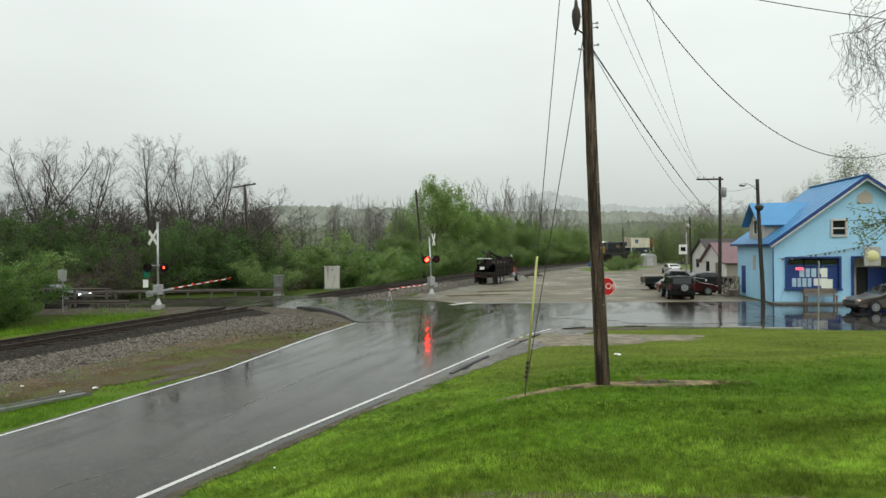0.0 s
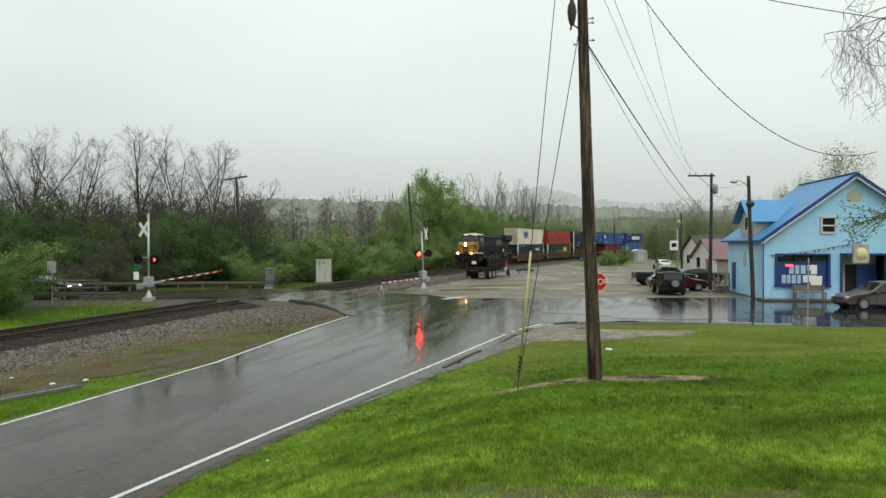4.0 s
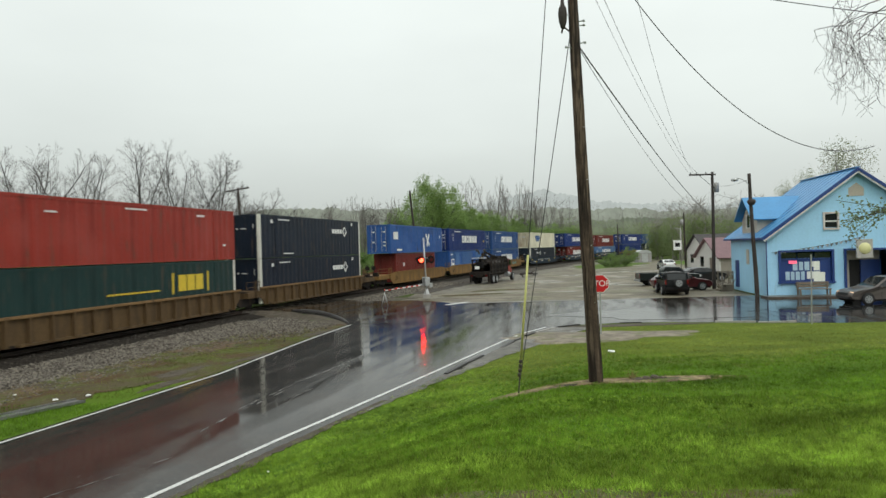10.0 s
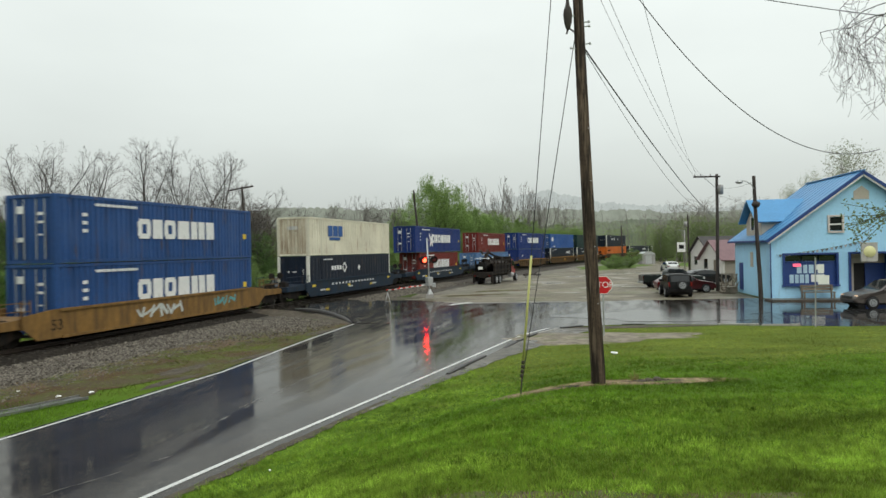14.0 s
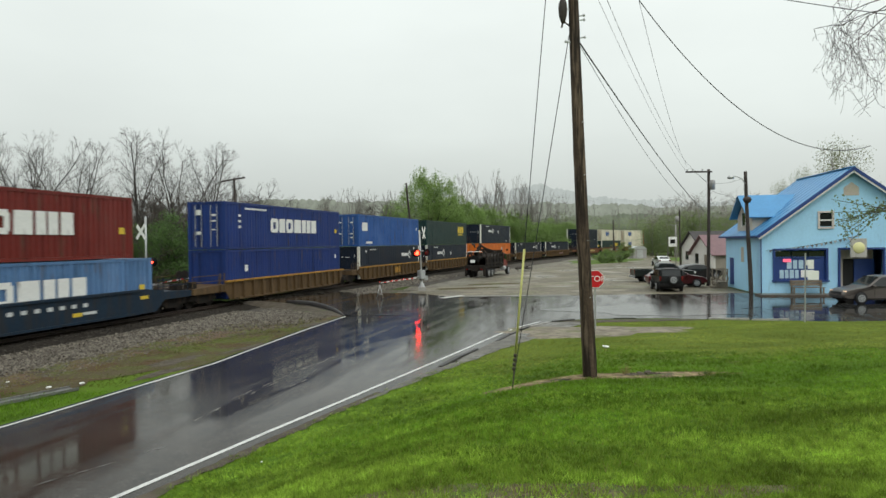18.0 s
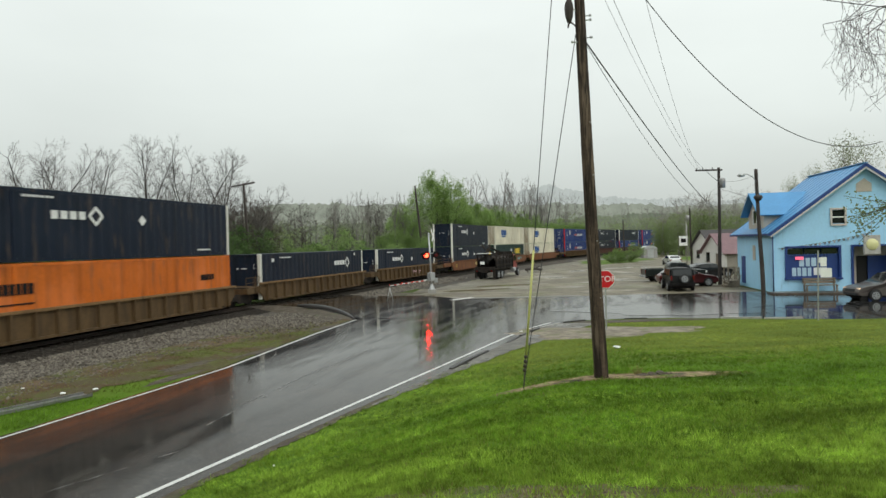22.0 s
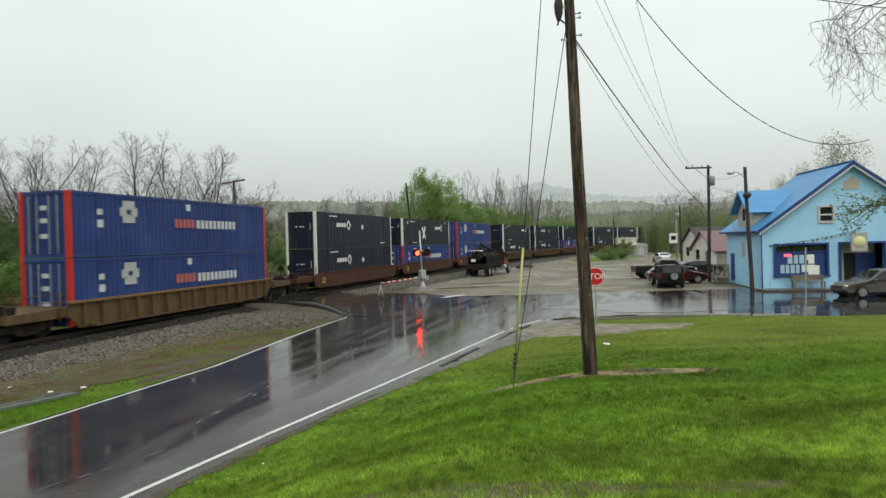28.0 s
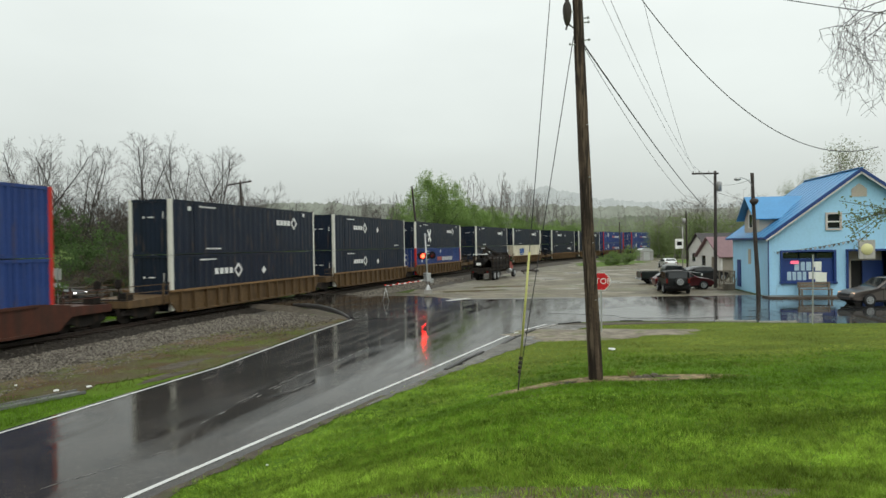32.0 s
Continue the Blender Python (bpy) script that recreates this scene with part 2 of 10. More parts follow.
M_BLACK = mat("black_rubber", (0.014, 0.013, 0.013), 0.75, vary=0.2, spec=0.12)
M_UNDER = mat("grimy_running_gear", (0.022, 0.019, 0.017), 0.75, 0.0, vary=0.35, dirt=(0.06, 0.04, 0.027), dirt_amount=0.4, spec=0.12)
M_WHITE = mat("white_paint", (0.78, 0.78, 0.75), 0.45, vary=0.08, fine=12, dirt=(0.3, 0.28, 0.25), dirt_amount=0.15)
M_CONCRETE = mat("pale_concrete", (0.31, 0.30, 0.275), 0.6, vary=0.2, fine=25, dirt=(0.18, 0.17, 0.15), dirt_amount=0.4)
M_KERBDARK = mat("dark_wet_kerb_stone", (0.030, 0.028, 0.026), 0.5, vary=0.3, fine=20, bump=0.3)


# ---- mesh helpers ----
def part(name, bm, material, parent=None, label=""):
    """Links a bmesh as one mesh object under a thing or a part."""
    me = bpy.data.meshes.new(name)
    bm.normal_update()
    bm.to_mesh(me)
    bm.free()
    me.materials.append(material)
    ob = new(name, me)
    if parent:
        ob.parent = parent
    if label:
        ob["label"] = label
    return ob


def share(ob, m, parent):
    """Another piece on the same mesh."""
    o = new(ob.name.split(".")[0], ob.data)
    o.parent = parent
    o.matrix_basis = m
    return o


def thing(name, m, label, category, group="", kind=""):
    ob = new(name)
    ob.empty_display_size = 0.2
    ob.matrix_basis = m
    return tagged(ob, label, category, group, kind)


def box(bm, c, s, m=None, bevel=0.0):
    hx, hy, hz = s[0] / 2, s[1] / 2, s[2] / 2
    vs = []
    for dx, dy, dz in ((-1, -1, -1), (1, -1, -1), (1, 1, -1), (-1, 1, -1), (-1, -1, 1), (1, -1, 1), (1, 1, 1), (-1, 1, 1)):
        v = Vector((c[0] + dx * hx, c[1] + dy * hy, c[2] + dz * hz))
        vs.append(bm.verts.new(m @ v if m else v))
    fs = [bm.faces.new([vs[i] for i in f]) for f in ((3, 2, 1, 0), (4, 5, 6, 7), (0, 1, 5, 4), (1, 2, 6, 5), (2, 3, 7, 6), (3, 0, 4, 7))]
    if bevel:
        es = list({e for f in fs for e in f.edges})
        bmesh.ops.bevel(bm, geom=es, offset=bevel, segments=2, profile=0.7, affect="EDGES")
    return bm


def rod(bm, a, b, r0, r1=None, n=8, caps=True):
    """A round bar from a to b."""
    a, b = Vector(a), Vector(b)
    r1 = r0 if r1 is None else r1
    d = (b - a).normalized()
    u = d.cross(Vector((0, 0, 1)) if abs(d.z) < 0.9 else Vector((1, 0, 0))).normalized()
    w = d.cross(u)
    rings = []
    for c, r in ((a, r0), (b, r1)):
        rings.append([bm.verts.new(c + (u * math.cos(k * math.tau / n) + w * math.sin(k * math.tau / n)) * r) for k in range(n)])
    for k in range(n):
        f = bm.faces.new((rings[0][k], rings[1][k], rings[1][(k + 1) % n], rings[0][(k + 1) % n]))
        f.smooth = n > 6
    if caps:
        bm.faces.new(rings[0])
        bm.faces.new(rings[1][::-1])
    return bm


def tube(bm, pts, radii, n=6):
    """A bent round bar through pts."""
    pts = [Vector(p) for p in pts]
    rings = []
    for i, p in enumerate(pts):
        d = (pts[min(i + 1, len(pts) - 1)] - pts[max(i - 1, 0)]).normalized()
        u = d.cross(Vector((0, 0, 1)) if abs(d.z) < 0.97 else Vector((1, 0, 0))).normalized()
        w = d.cross(u)
        rings.append([bm.verts.new(p + (u * math.cos(k * math.tau / n) + w * math.sin(k * math.tau / n)) * radii[i]) for k in range(n)])
    for i in range(len(rings) - 1):
        for k in range(n):
            f = bm.faces.new((rings[i][k], rings[i + 1][k], rings[i + 1][(k + 1) % n], rings[i][(k + 1) % n]))
            f.smooth = True
    bm.faces.new(rings[0])
    bm.faces.new(rings[-1][::-1])
    return bm


def lathe(bm, prof, n=16, m=None, axis="Z"):
    """Turned shape; prof: (radius, height) pairs."""
    rings = []
    for r, h in prof:
        ring = []
        for k in range(n):
            a = k * math.tau / n
            v = Vector((r * math.cos(a), r * math.sin(a), h)) if axis == "Z" else (
                Vector((r * math.cos(a), h, r * math.sin(a))) if axis == "Y" else Vector((h, r * math.cos(a), r * math.sin(a))))
            ring.append(bm.verts.new(m @ v if m else v))
        rings.append(ring)
    for i in range(len(rings) - 1):
        for k in range(n):
            f = bm.faces.new((rings[i][k], rings[i][(k + 1) % n], rings[i + 1][(k + 1) % n], rings[i + 1][k]))
            f.smooth = True
    bm.faces.new(rings[0][::-1])
    bm.faces.new(rings[-1])
    bmesh.ops.recalc_face_normals(bm, faces=bm.faces[:])
    return bm


def prism(bm, outline, y0, y1, m=None, axis="Y"):
    """An outline of (a, b) pushed from y0 to y1 along an axis."""
    def at(a, b, y):
        v = Vector((a, y, b)) if axis == "Y" else (Vector((y, a, b)) if axis == "X" else Vector((a, b, y)))
        return bm.verts.new(m @ v if m else v)
    p = [at(a, b, y0) for a, b in outline]
    q = [at(a, b, y1) for a, b in outline]
    k = len(p)
    bm.faces.new(p)
    bm.faces.new(q[::-1])
    for i in range(k):
        bm.faces.new((p[i], q[i], q[(i + 1) % k], p[(i + 1) % k]))
    bmesh.ops.recalc_face_normals(bm, faces=bm.faces[:])
    return bm


def BM():
    return bmesh.new()


def lettering(text, size, m, material, parent, name="lettering", label=""):
    cu = bpy.data.curves.new(name, "FONT")
    cu.body, cu.size, cu.extrude, cu.align_x, cu.align_y = text, size, 0.002, "CENTER", "CENTER"
    tmp = new(name, cu)
    me = bpy.data.meshes.new_from_object(tmp.evaluated_get(bpy.context.evaluated_depsgraph_get()))
    bpy.data.objects.remove(tmp)
    ob = new(name, me)
    me.materials.clear()
    me.materials.append(material)
    ob.parent = parent
    ob.matrix_basis = m
    if label:
        ob["label"] = label
    return ob

# ---- the line of the track: a gentle curve, s metres along it, growing away from the crossing ----
TRACK_X, TRACK_Y, TRACK_TH = -16.623, 28.103, 1.3140
TRACK_CURVE = ((-20, -0.14), (20, -0.135), (60, -0.163), (90, -0.283), (120, -0.214), (150, -0.218), (180, -0.26), (220, -0.261))
TS = np.arange(-900.0, 900.5, 1.0)
_k = np.interp(TS, [a for a, b in TRACK_CURVE], [b for a, b in TRACK_CURVE], left=-0.1, right=0.0) / 100
_th = np.concatenate([[0], np.cumsum((_k[1:] + _k[:-1]) / 2)])
_th = _th - np.interp(0, TS, _th) + TRACK_TH
_x = np.concatenate([[0], np.cumsum(np.cos((_th[1:] + _th[:-1]) / 2))])
_y = np.concatenate([[0], np.cumsum(np.sin((_th[1:] + _th[:-1]) / 2))])
TX = _x - np.interp(0, TS, _x) + TRACK_X
TY = _y - np.interp(0, TS, _y) + TRACK_Y
TTH = _th


def on_track(s, side=0.0):
    """The place and heading (away) at s; side: metres to the right of the line, which is the road's side."""
    x, y, th = float(np.interp(s, TS, TX)), float(np.interp(s, TS, TY)), float(np.interp(s, TS, TTH))
    return x + math.sin(th) * side, y - math.cos(th) * side, th


def rise(s):
    """The track climbs a little round the bend."""
    return 0.197 * max(0.0, min(s, 400.0) - 60) / 100


def off_track(x, y):
    """Distance from the track's line, positive on the road's side, for arrays."""
    x, y = np.asarray(x, float), np.asarray(y, float)
    best, sign = np.full(x.shape, 1e9), np.zeros(x.shape)
    for i in range(760, 1300, 4):
        dx, dy = x - TX[i], y - TY[i]
        dd = np.hypot(dx, dy)
        sd = dx * math.sin(TTH[i]) - dy * math.cos(TTH[i])
        near = dd < best
        best, sign = np.where(near, dd, best), np.where(near, sd, sign)
    return sign


ROAD_RIGHT = ((-28.0, -64.5), (-17.4, -30), (-5.75, 8.2), (-4.82, 10.35), (-3.39, 13.62), (-2.31, 15.98), (-0.29, 20.44), (1.2, 23.8), (2.69, 27.2), (3.9, 29.6), (5.16, 31.43))
ROAD_LEFT = ((-33.4, -64.5), (-22.9, -30), (-11.5, 7.3), (-9.48, 13.91), (-9.06, 15.23), (-8.58, 16.88), (-7.98, 18.94), (-7.21, 21.58), (-6.45, 26.08), (-5.81, 29.77), (-4.7, 34.93))


def smooth(a, b, v):
    u = np.clip((np.asarray(v, float) - a) / (b - a), 0, 1)
    return u * u * (3 - 2 * u)


def ground_z(x, y):
    """The height of the ground: the grassy mound by the road, the low land behind the track."""
    x, y = np.asarray(x, float), np.asarray(y, float)
    edge = np.interp(y, [b for a, b in ROAD_RIGHT], [a for a, b in ROAD_RIGHT])
    d = (x - edge) * 0.914
    d = np.where(y > 31.4, -1, d)
    top = np.interp(y, [-60, 0, 5, 10, 15, 22, 27, 30.2], [2.2, 2.15, 1.75, 1.22, 0.73, 0.27, 0.1, 0.0])
    z = top * smooth(0.5, 6.0, d)
    to = off_track(x, y)
    low = smooth(-4.0, -9.0, to) * (1 - smooth(38, 42, y) * (1 - smooth(51, 56, y)))
    z = z - 0.5 * low
    return z


def sheet(name, xs, ys, zf, material, **tags):
    gx, gy = np.meshgrid(xs, ys)
    gz = zf(gx, gy)
    nx, ny = len(xs), len(ys)
    verts = np.stack([gx.ravel(), gy.ravel(), gz.ravel()], -1)
    faces = [(j * nx + i, j * nx + i + 1, (j + 1) * nx + i + 1, (j + 1) * nx + i) for j in range(ny - 1) for i in range(nx - 1)]
    me = bpy.data.meshes.new(name)
    me.from_pydata(verts.tolist(), [], faces)
    me.materials.append(material)
    for p in me.polygons:
        p.use_smooth = True
    return tagged(new(name, me), **tags)


gxs = np.concatenate([[-2500, -1200, -600, -300, -160, -100], np.arange(-70, -30, 4), np.arange(-30, 45, 0.75), np.arange(45, 90, 5), [100, 160, 300, 600, 1200, 2500]])
gys = np.concatenate([[-2500, -1000, -400, -150, -70], np.arange(-40, 0, 4), np.arange(0, 60, 0.75), np.arange(60, 150, 5), [160, 220, 300, 500, 900, 1600, 2600]])
ground = sheet("ground", gxs, gys, ground_z, M_GRASS, label="wet green spring grass with yellow patches and bare spots", category="grass", kind="structure")


def flat(name, pts, z, material, label, category):
    """A flat paved area with an outline."""
    bm = BM()
    f = bm.faces.new([bm.verts.new((x, y, z)) for x, y in pts])
    if f.normal.z < 0:
        f.normal_flip()
    bm.normal_update()
    if f.normal.z < 0:
        f.normal_flip()
    bmesh.ops.triangulate(bm, faces=[f])
    return tagged(part(name, bm, material), label, category, kind="structure")


def ribbon(name, left, right, material, zf, label="", category="", lift=0.0):
    """A strip between two lines of (x, y), laid at zf(x, y) + lift."""
    bm = BM()
    rows = [[bm.verts.new((x, y, zf(x, y) + lift)) for x, y in (a, b)] for a, b in zip(left, right)]
    for i in range(len(rows) - 1):
        bm.faces.new((rows[i][0], rows[i][1], rows[i + 1][1], rows[i + 1][0]))
    bm.normal_update()
    if bm.faces[:][0].normal.z < 0:
        bmesh.ops.reverse_faces(bm, faces=bm.faces[:])
    return tagged(part(name, bm, material), label, category, kind="structure")


KERB_LINE = [(x + 0.45, y - 0.2) for x, y in ROAD_RIGHT[2:]] + [(7.0, 32.0), (8.8, 32.29), (11.5, 32.06), (15.1, 30.9), (18.5, 29.95), (30, 28.0), (90, 20.0)]
asphalt = [(-27.4, -64.5), (-16.9, -30)] + KERB_LINE + [(90, 43.6), (22.6, 43.6), (22.5, 46.2), (14, 46.4), (9.9, 46.3), (1.2, 46.8), (-0.6, 49.4), (-3.0, 51.0), (-8.0, 51.2),
                                                  (-8.4, 41.9), (-9.6, 41.0), (-8.0, 38.6), (-6.0, 36.6)] + [(x - 0.18, y) for x, y in reversed(ROAD_LEFT)]
flat("road", asphalt, 0.012, M_ASPHALT, "rain-wet dark asphalt road and junction with shallow puddles", "road")
lot = [(-3.0, 51.0), (-0.6, 49.4), (1.2, 46.8), (9.9, 46.3), (14, 46.4), (22.5, 46.2), (23.8, 53.5), (30, 54.5), (34, 62), (32, 74), (36, 90), (42, 100), (52, 124), (62, 142), (55, 150)]
lot += [on_track(s, 5.2)[:2] for s in (165, 150, 135, 120, 105, 90, 75, 60, 50, 42, 36)]
flat("parking_lot", lot, 0.006, M_LOT, "wet pale gravel lot beside the railway", "lot")


def line_strip(name, pts, width, label):
    a = [Vector(p) for p in pts]
    lefts, rights = [], []
    for i, p in enumerate(a):
        d = (a[min(i + 1, len(a) - 1)] - a[max(i - 1, 0)]).normalized()
        nrm = Vector((-d.y, d.x)) * width / 2
        lefts.append(tuple(p + nrm))
        rights.append(tuple(p - nrm))
    return ribbon(name, lefts, rights, M_LINE, lambda x, y: 0.0, label, "road marking", lift=0.018)


line_strip("road_line", ROAD_RIGHT, 0.115, "solid white edge line painted on the road")
line_strip("road_line", ROAD_LEFT, 0.10, "solid white edge line along the railway side")
line_strip("stop_bar", [(0.55, 45.6), (2.1, 47.6)], 0.5, "worn white stop bar painted on the road")


M_WORNSTRIP = noise_mix("worn_wet_concrete", [((0.15, 0.143, 0.125), 1, 0, 1), ((0.21, 0.20, 0.18), 0.6, 0.45, 0.62), ((0.09, 0.085, 0.072), 1.1, 0.5, 0.64)], 0.5, 18, 0.5)
ribbon("concrete_strip", [(0.9, 46.5), (4, 46.35), (7, 46.2), (10.1, 46.1)], [(0.7, 47.6), (4, 47.35), (7, 47.3), (9.6, 47.2)], M_WORNSTRIP, lambda x, y: 0.0,
       "pale worn concrete strip at the lot's edge", "concrete", lift=0.017)


# the road over the crossing
def cross_z(x, y):
    return float(np.interp(x, [-60, -30, -19, -15.4, -10.4, -8.0, -5.0, -1.5], [0.1, 0.2, 0.3, 0.395, 0.395, 0.22, 0.03, 0.016]))


cx = list(np.linspace(-90, -1.5, 60))
ribbon("crossing_road", [(x, float(np.interp(x, [-90, -20, -8, -1.5], [53, 50.6, 51.0, 50.6]))) for x in cx],
       [(x, float(np.interp(x, [-90, -20, -12.7, -8, -6, -4.7, -1.5], [45, 42.6, 41.2, 40.2, 37.4, 35.2, 35.0]))) for x in cx],
       M_ASPHALT, cross_z, "wet asphalt road rising over the rails at the level crossing", "road")


# earth shoulders that carry the crossing's edges down to the ground
def shoulder(edge, away, x0, x1):
    xs = np.linspace(x0, x1, 26)
    bm = BM()
    rows = []
    for x in xs:
        y = float(np.interp(x, *edge))
        z = cross_z(x, y)
        rows.append([bm.verts.new((x, y, z - 0.004)), bm.verts.new((x - 0.1, y + away * 0.35, z * 0.72)), bm.verts.new((x - 0.2, y + away * 1.5, -0.02))])
    for i in range(len(rows) - 1):
        for k in range(2):
            bm.faces.new((rows[i][k], rows[i][k + 1], rows[i + 1][k + 1], rows[i + 1][k]))
    bm.normal_update()
    if sum(f.normal.z for f in bm.faces) < 0:
        bmesh.ops.reverse_faces(bm, faces=bm.faces[:])
    return tagged(part("shoulder", bm, M_DIRT), "dark muddy shoulder of the crossing road", "shoulder", kind="structure")


NEAR_EDGE = ([-90, -20, -12.7, -8, -6, -4.7, -1.5], [45, 42.6, 41.2, 40.2, 37.4, 35.2, 35.0])
FAR_EDGE = ([-90, -20, -8, -1.5], [53, 50.6, 51.0, 50.6])
shoulder(NEAR_EDGE, -1, -60, -15.5)
shoulder(NEAR_EDGE, -1, -11.2, -4.8)
shoulder(FAR_EDGE, 1, -60, -13.2)
shoulder(FAR_EDGE, 1, -8.8, -2.0)
def apron(edge, away, x0, x1):
    """The asphalt's cut edge going down to the stones where the rails run in."""
    bm = BM()
    rows = []
    for x in np.linspace(x0, x1, 14):
        y = float(np.interp(x, *edge))
        z = cross_z(x, y)
        rows.append([bm.verts.new((x, y, z - 0.002)), bm.verts.new((x, y + away * 0.5, 0.10))])
    for i in range(len(rows) - 1):
        bm.faces.new((rows[i][0], rows[i][1], rows[i + 1][1], rows[i + 1][0]))
    bm.normal_update()
    if sum(f.normal.z for f in bm.faces) < 0:
        bmesh.ops.reverse_faces(bm, faces=bm.faces[:])
    tagged(part("shoulder", bm, M_BALLAST), "stones banked against the crossing's edge", "shoulder", kind="structure")


apron(NEAR_EDGE, -1, -15.6, -11.1)
apron(FAR_EDGE, 1, -13.4, -8.7)
lip = BM()
lip_line = [Vector(p) for p in ((-9.2, 41.0, 0.33), (-8.3, 40.85, 0.27), (-7.4, 40.3, 0.2), (-6.5, 39.2, 0.12), (-5.7, 37.6, 0.07), (-5.1, 36.0, 0.04), (-4.78, 35.0, 0.02))]
tube(lip, lip_line, [0.08, 0.15, 0.18, 0.17, 0.14, 0.10, 0.05], 8)
tagged(part("asphalt_lip", lip, M_KERBDARK), "dark rolled asphalt lip round the crossing corner", "kerb", kind="structure")

# ---- ballast, ties, rails ----
def along(name, prof, s0, s1, step, material, parent=None, **tags):
    """A profile of (side, z) drawn along the track."""
    bm = BM()
    prev = None
    n = max(2, int((s1 - s0) / step) + 1)
    for s in np.linspace(s0, s1, n):
        ring = []
        for side, z in prof:
            x, y, th = on_track(s, side)
            ring.append(bm.verts.new((x, y, z + rise(s))))
        if prev:
            for k in range(len(ring) - 1):
                bm.faces.new((prev[k], prev[k + 1], ring[k + 1], ring[k]))
        prev = ring
    bmesh.ops.recalc_face_normals(bm, faces=bm.faces[:])
    bm.normal_update()
    up = sum(f.normal.z for f in bm.faces)
    if up < 0:
        bmesh.ops.reverse_faces(bm, faces=bm.faces[:])
    o = part(name, bm, material, parent)
    return tagged(o, **tags) if tags else o


along("ballast_bed", [(-6.5, -0.5), (-3.4, 0.02), (-1.9, 0.20), (1.9, 0.20), (3.1, 0.08), (5.2, 0.012), (5.4, -0.05)], -200, 260, 2.0, M_BALLAST,
      label="grey crushed stone ballast under the railway track", category="ballast", kind="structure")
M_FOULED = noise_mix("oily_track_stone", [((0.030, 0.026, 0.021), 1, 0, 1), ((0.016, 0.014, 0.012), 5, 0.45, 0.6), ((0.040, 0.034, 0.028), 8, 0.55, 0.68)], 0.85, 14, 1.0, gloss=0.05)
along("track_bed", [(-1.75, 0.19), (-1.5, 0.215), (1.45, 0.215), (1.95, 0.205), (2.75, 0.135), (2.95, 0.09)], -200, 260, 2.0, M_FOULED,
      label="dark oily stones between and beside the rails", category="ballast", kind="structure")
RAIL_PROF = [(-0.07, 0.255), (-0.07, 0.27), (-0.012, 0.285), (-0.012, 0.37), (-0.036, 0.38), (-0.036, 0.41), (0.036, 0.41), (0.036, 0.38), (0.012, 0.37), (0.012, 0.285), (0.07, 0.27), (0.07, 0.255)]
for side in (-0.753, 0.753):
    along("rail", [(side + a, z) for a, z in RAIL_PROF], -200, 260, 2.0, M_RAIL, label="rusty steel running rail with a worn head", category="rail", group="rails", kind="structure")

# ---- the train ----
SPEED, GAIN = 19.844, 0.0143


def car_pose(c, t, dz=0.0):
    """The pose at t seconds of what passes c on the train's own scale; its x axis points the way it runs."""
    s = c - SPEED * (t - 19) - 0.5 * GAIN * (t - 19) ** 2
    x0, y0, _ = on_track(s - 6)
    x1, y1, _ = on_track(s + 6)
    xm, ym, _ = on_track(s)
    return pose((x0 + x1) / 4 + xm / 2, (y0 + y1) / 4 + ym / 2, RAIL_Z + rise(s) + dz, 0, 0, math.degrees(math.atan2(y0 - y1, x0 - x1)))


RUNNING = []


def runs(ob, c, dz=0.0):
    RUNNING.append((ob, c, dz))
    ob.matrix_basis = car_pose(c, 0, dz)
    return ob


def painted(name, colour, dirt=(0.10, 0.07, 0.05), amount=0.12, rough=0.42):
    return mat(name, colour, rough, vary=0.10, fine=9, coarse=0.6, bump=0.04, dirt=dirt, dirt_amount=amount, spec=0.22)


def boxed(name, colour, dirt=(0.10, 0.07, 0.05), amount=0.2, chalk=0.35, soot=0.7):
    """Container paint: sun-chalked patches, soot streaks running down, rust stains, each box a little different."""
    m = mat(name, colour, 0.42, vary=0.16, fine=7, coarse=0.45, bump=0.05, dirt=dirt, dirt_amount=amount, rnd=0.13, spec=0.22)
    t = m.node_tree
    n = t.nodes
    p = n["Principled BSDF"]
    base = p.inputs["Base Color"].links[0].from_socket
    co = n.new("ShaderNodeTexCoord")
    for scale, squeeze, low, high, colour2, most in ((1.1, (2.6, 2.6, 0.10), 0.50, 0.74, tuple(c * 0.35 for c in colour), soot),
                                                     (0.5, (1.0, 1.0, 0.8), 0.50, 0.72, tuple(0.12 * chalk + c * (1 + 0.4 * chalk) for c in colour), 0.6)):
        mp, tx, rr, mx = n.new("ShaderNodeMapping"), n.new("ShaderNodeTexNoise"), n.new("ShaderNodeMapRange"), n.new("ShaderNodeMix")
        mp.inputs["Scale"].default_value = squeeze
        tx.inputs["Scale"].default_value, tx.inputs["Detail"].default_value = scale, 5
        rr.inputs["From Min"].default_value, rr.inputs["From Max"].default_value = low, high
        rr.inputs["To Max"].default_value = most
        mx.data_type = "RGBA"
        mx.inputs["B"].default_value = (*colour2, 1)
        link(t, co.outputs["Object"], mp.inputs["Vector"])
        link(t, mp.outputs["Vector"], tx.inputs["Vector"])
        link(t, tx.outputs["Fac"], rr.inputs["Value"])
        link(t, rr.outputs["Result"], mx.inputs["Factor"])
        link(t, base, mx.inputs["A"])
        base = mx.outputs["Result"]
    link(t, base, p.inputs["Base Color"])
    return m


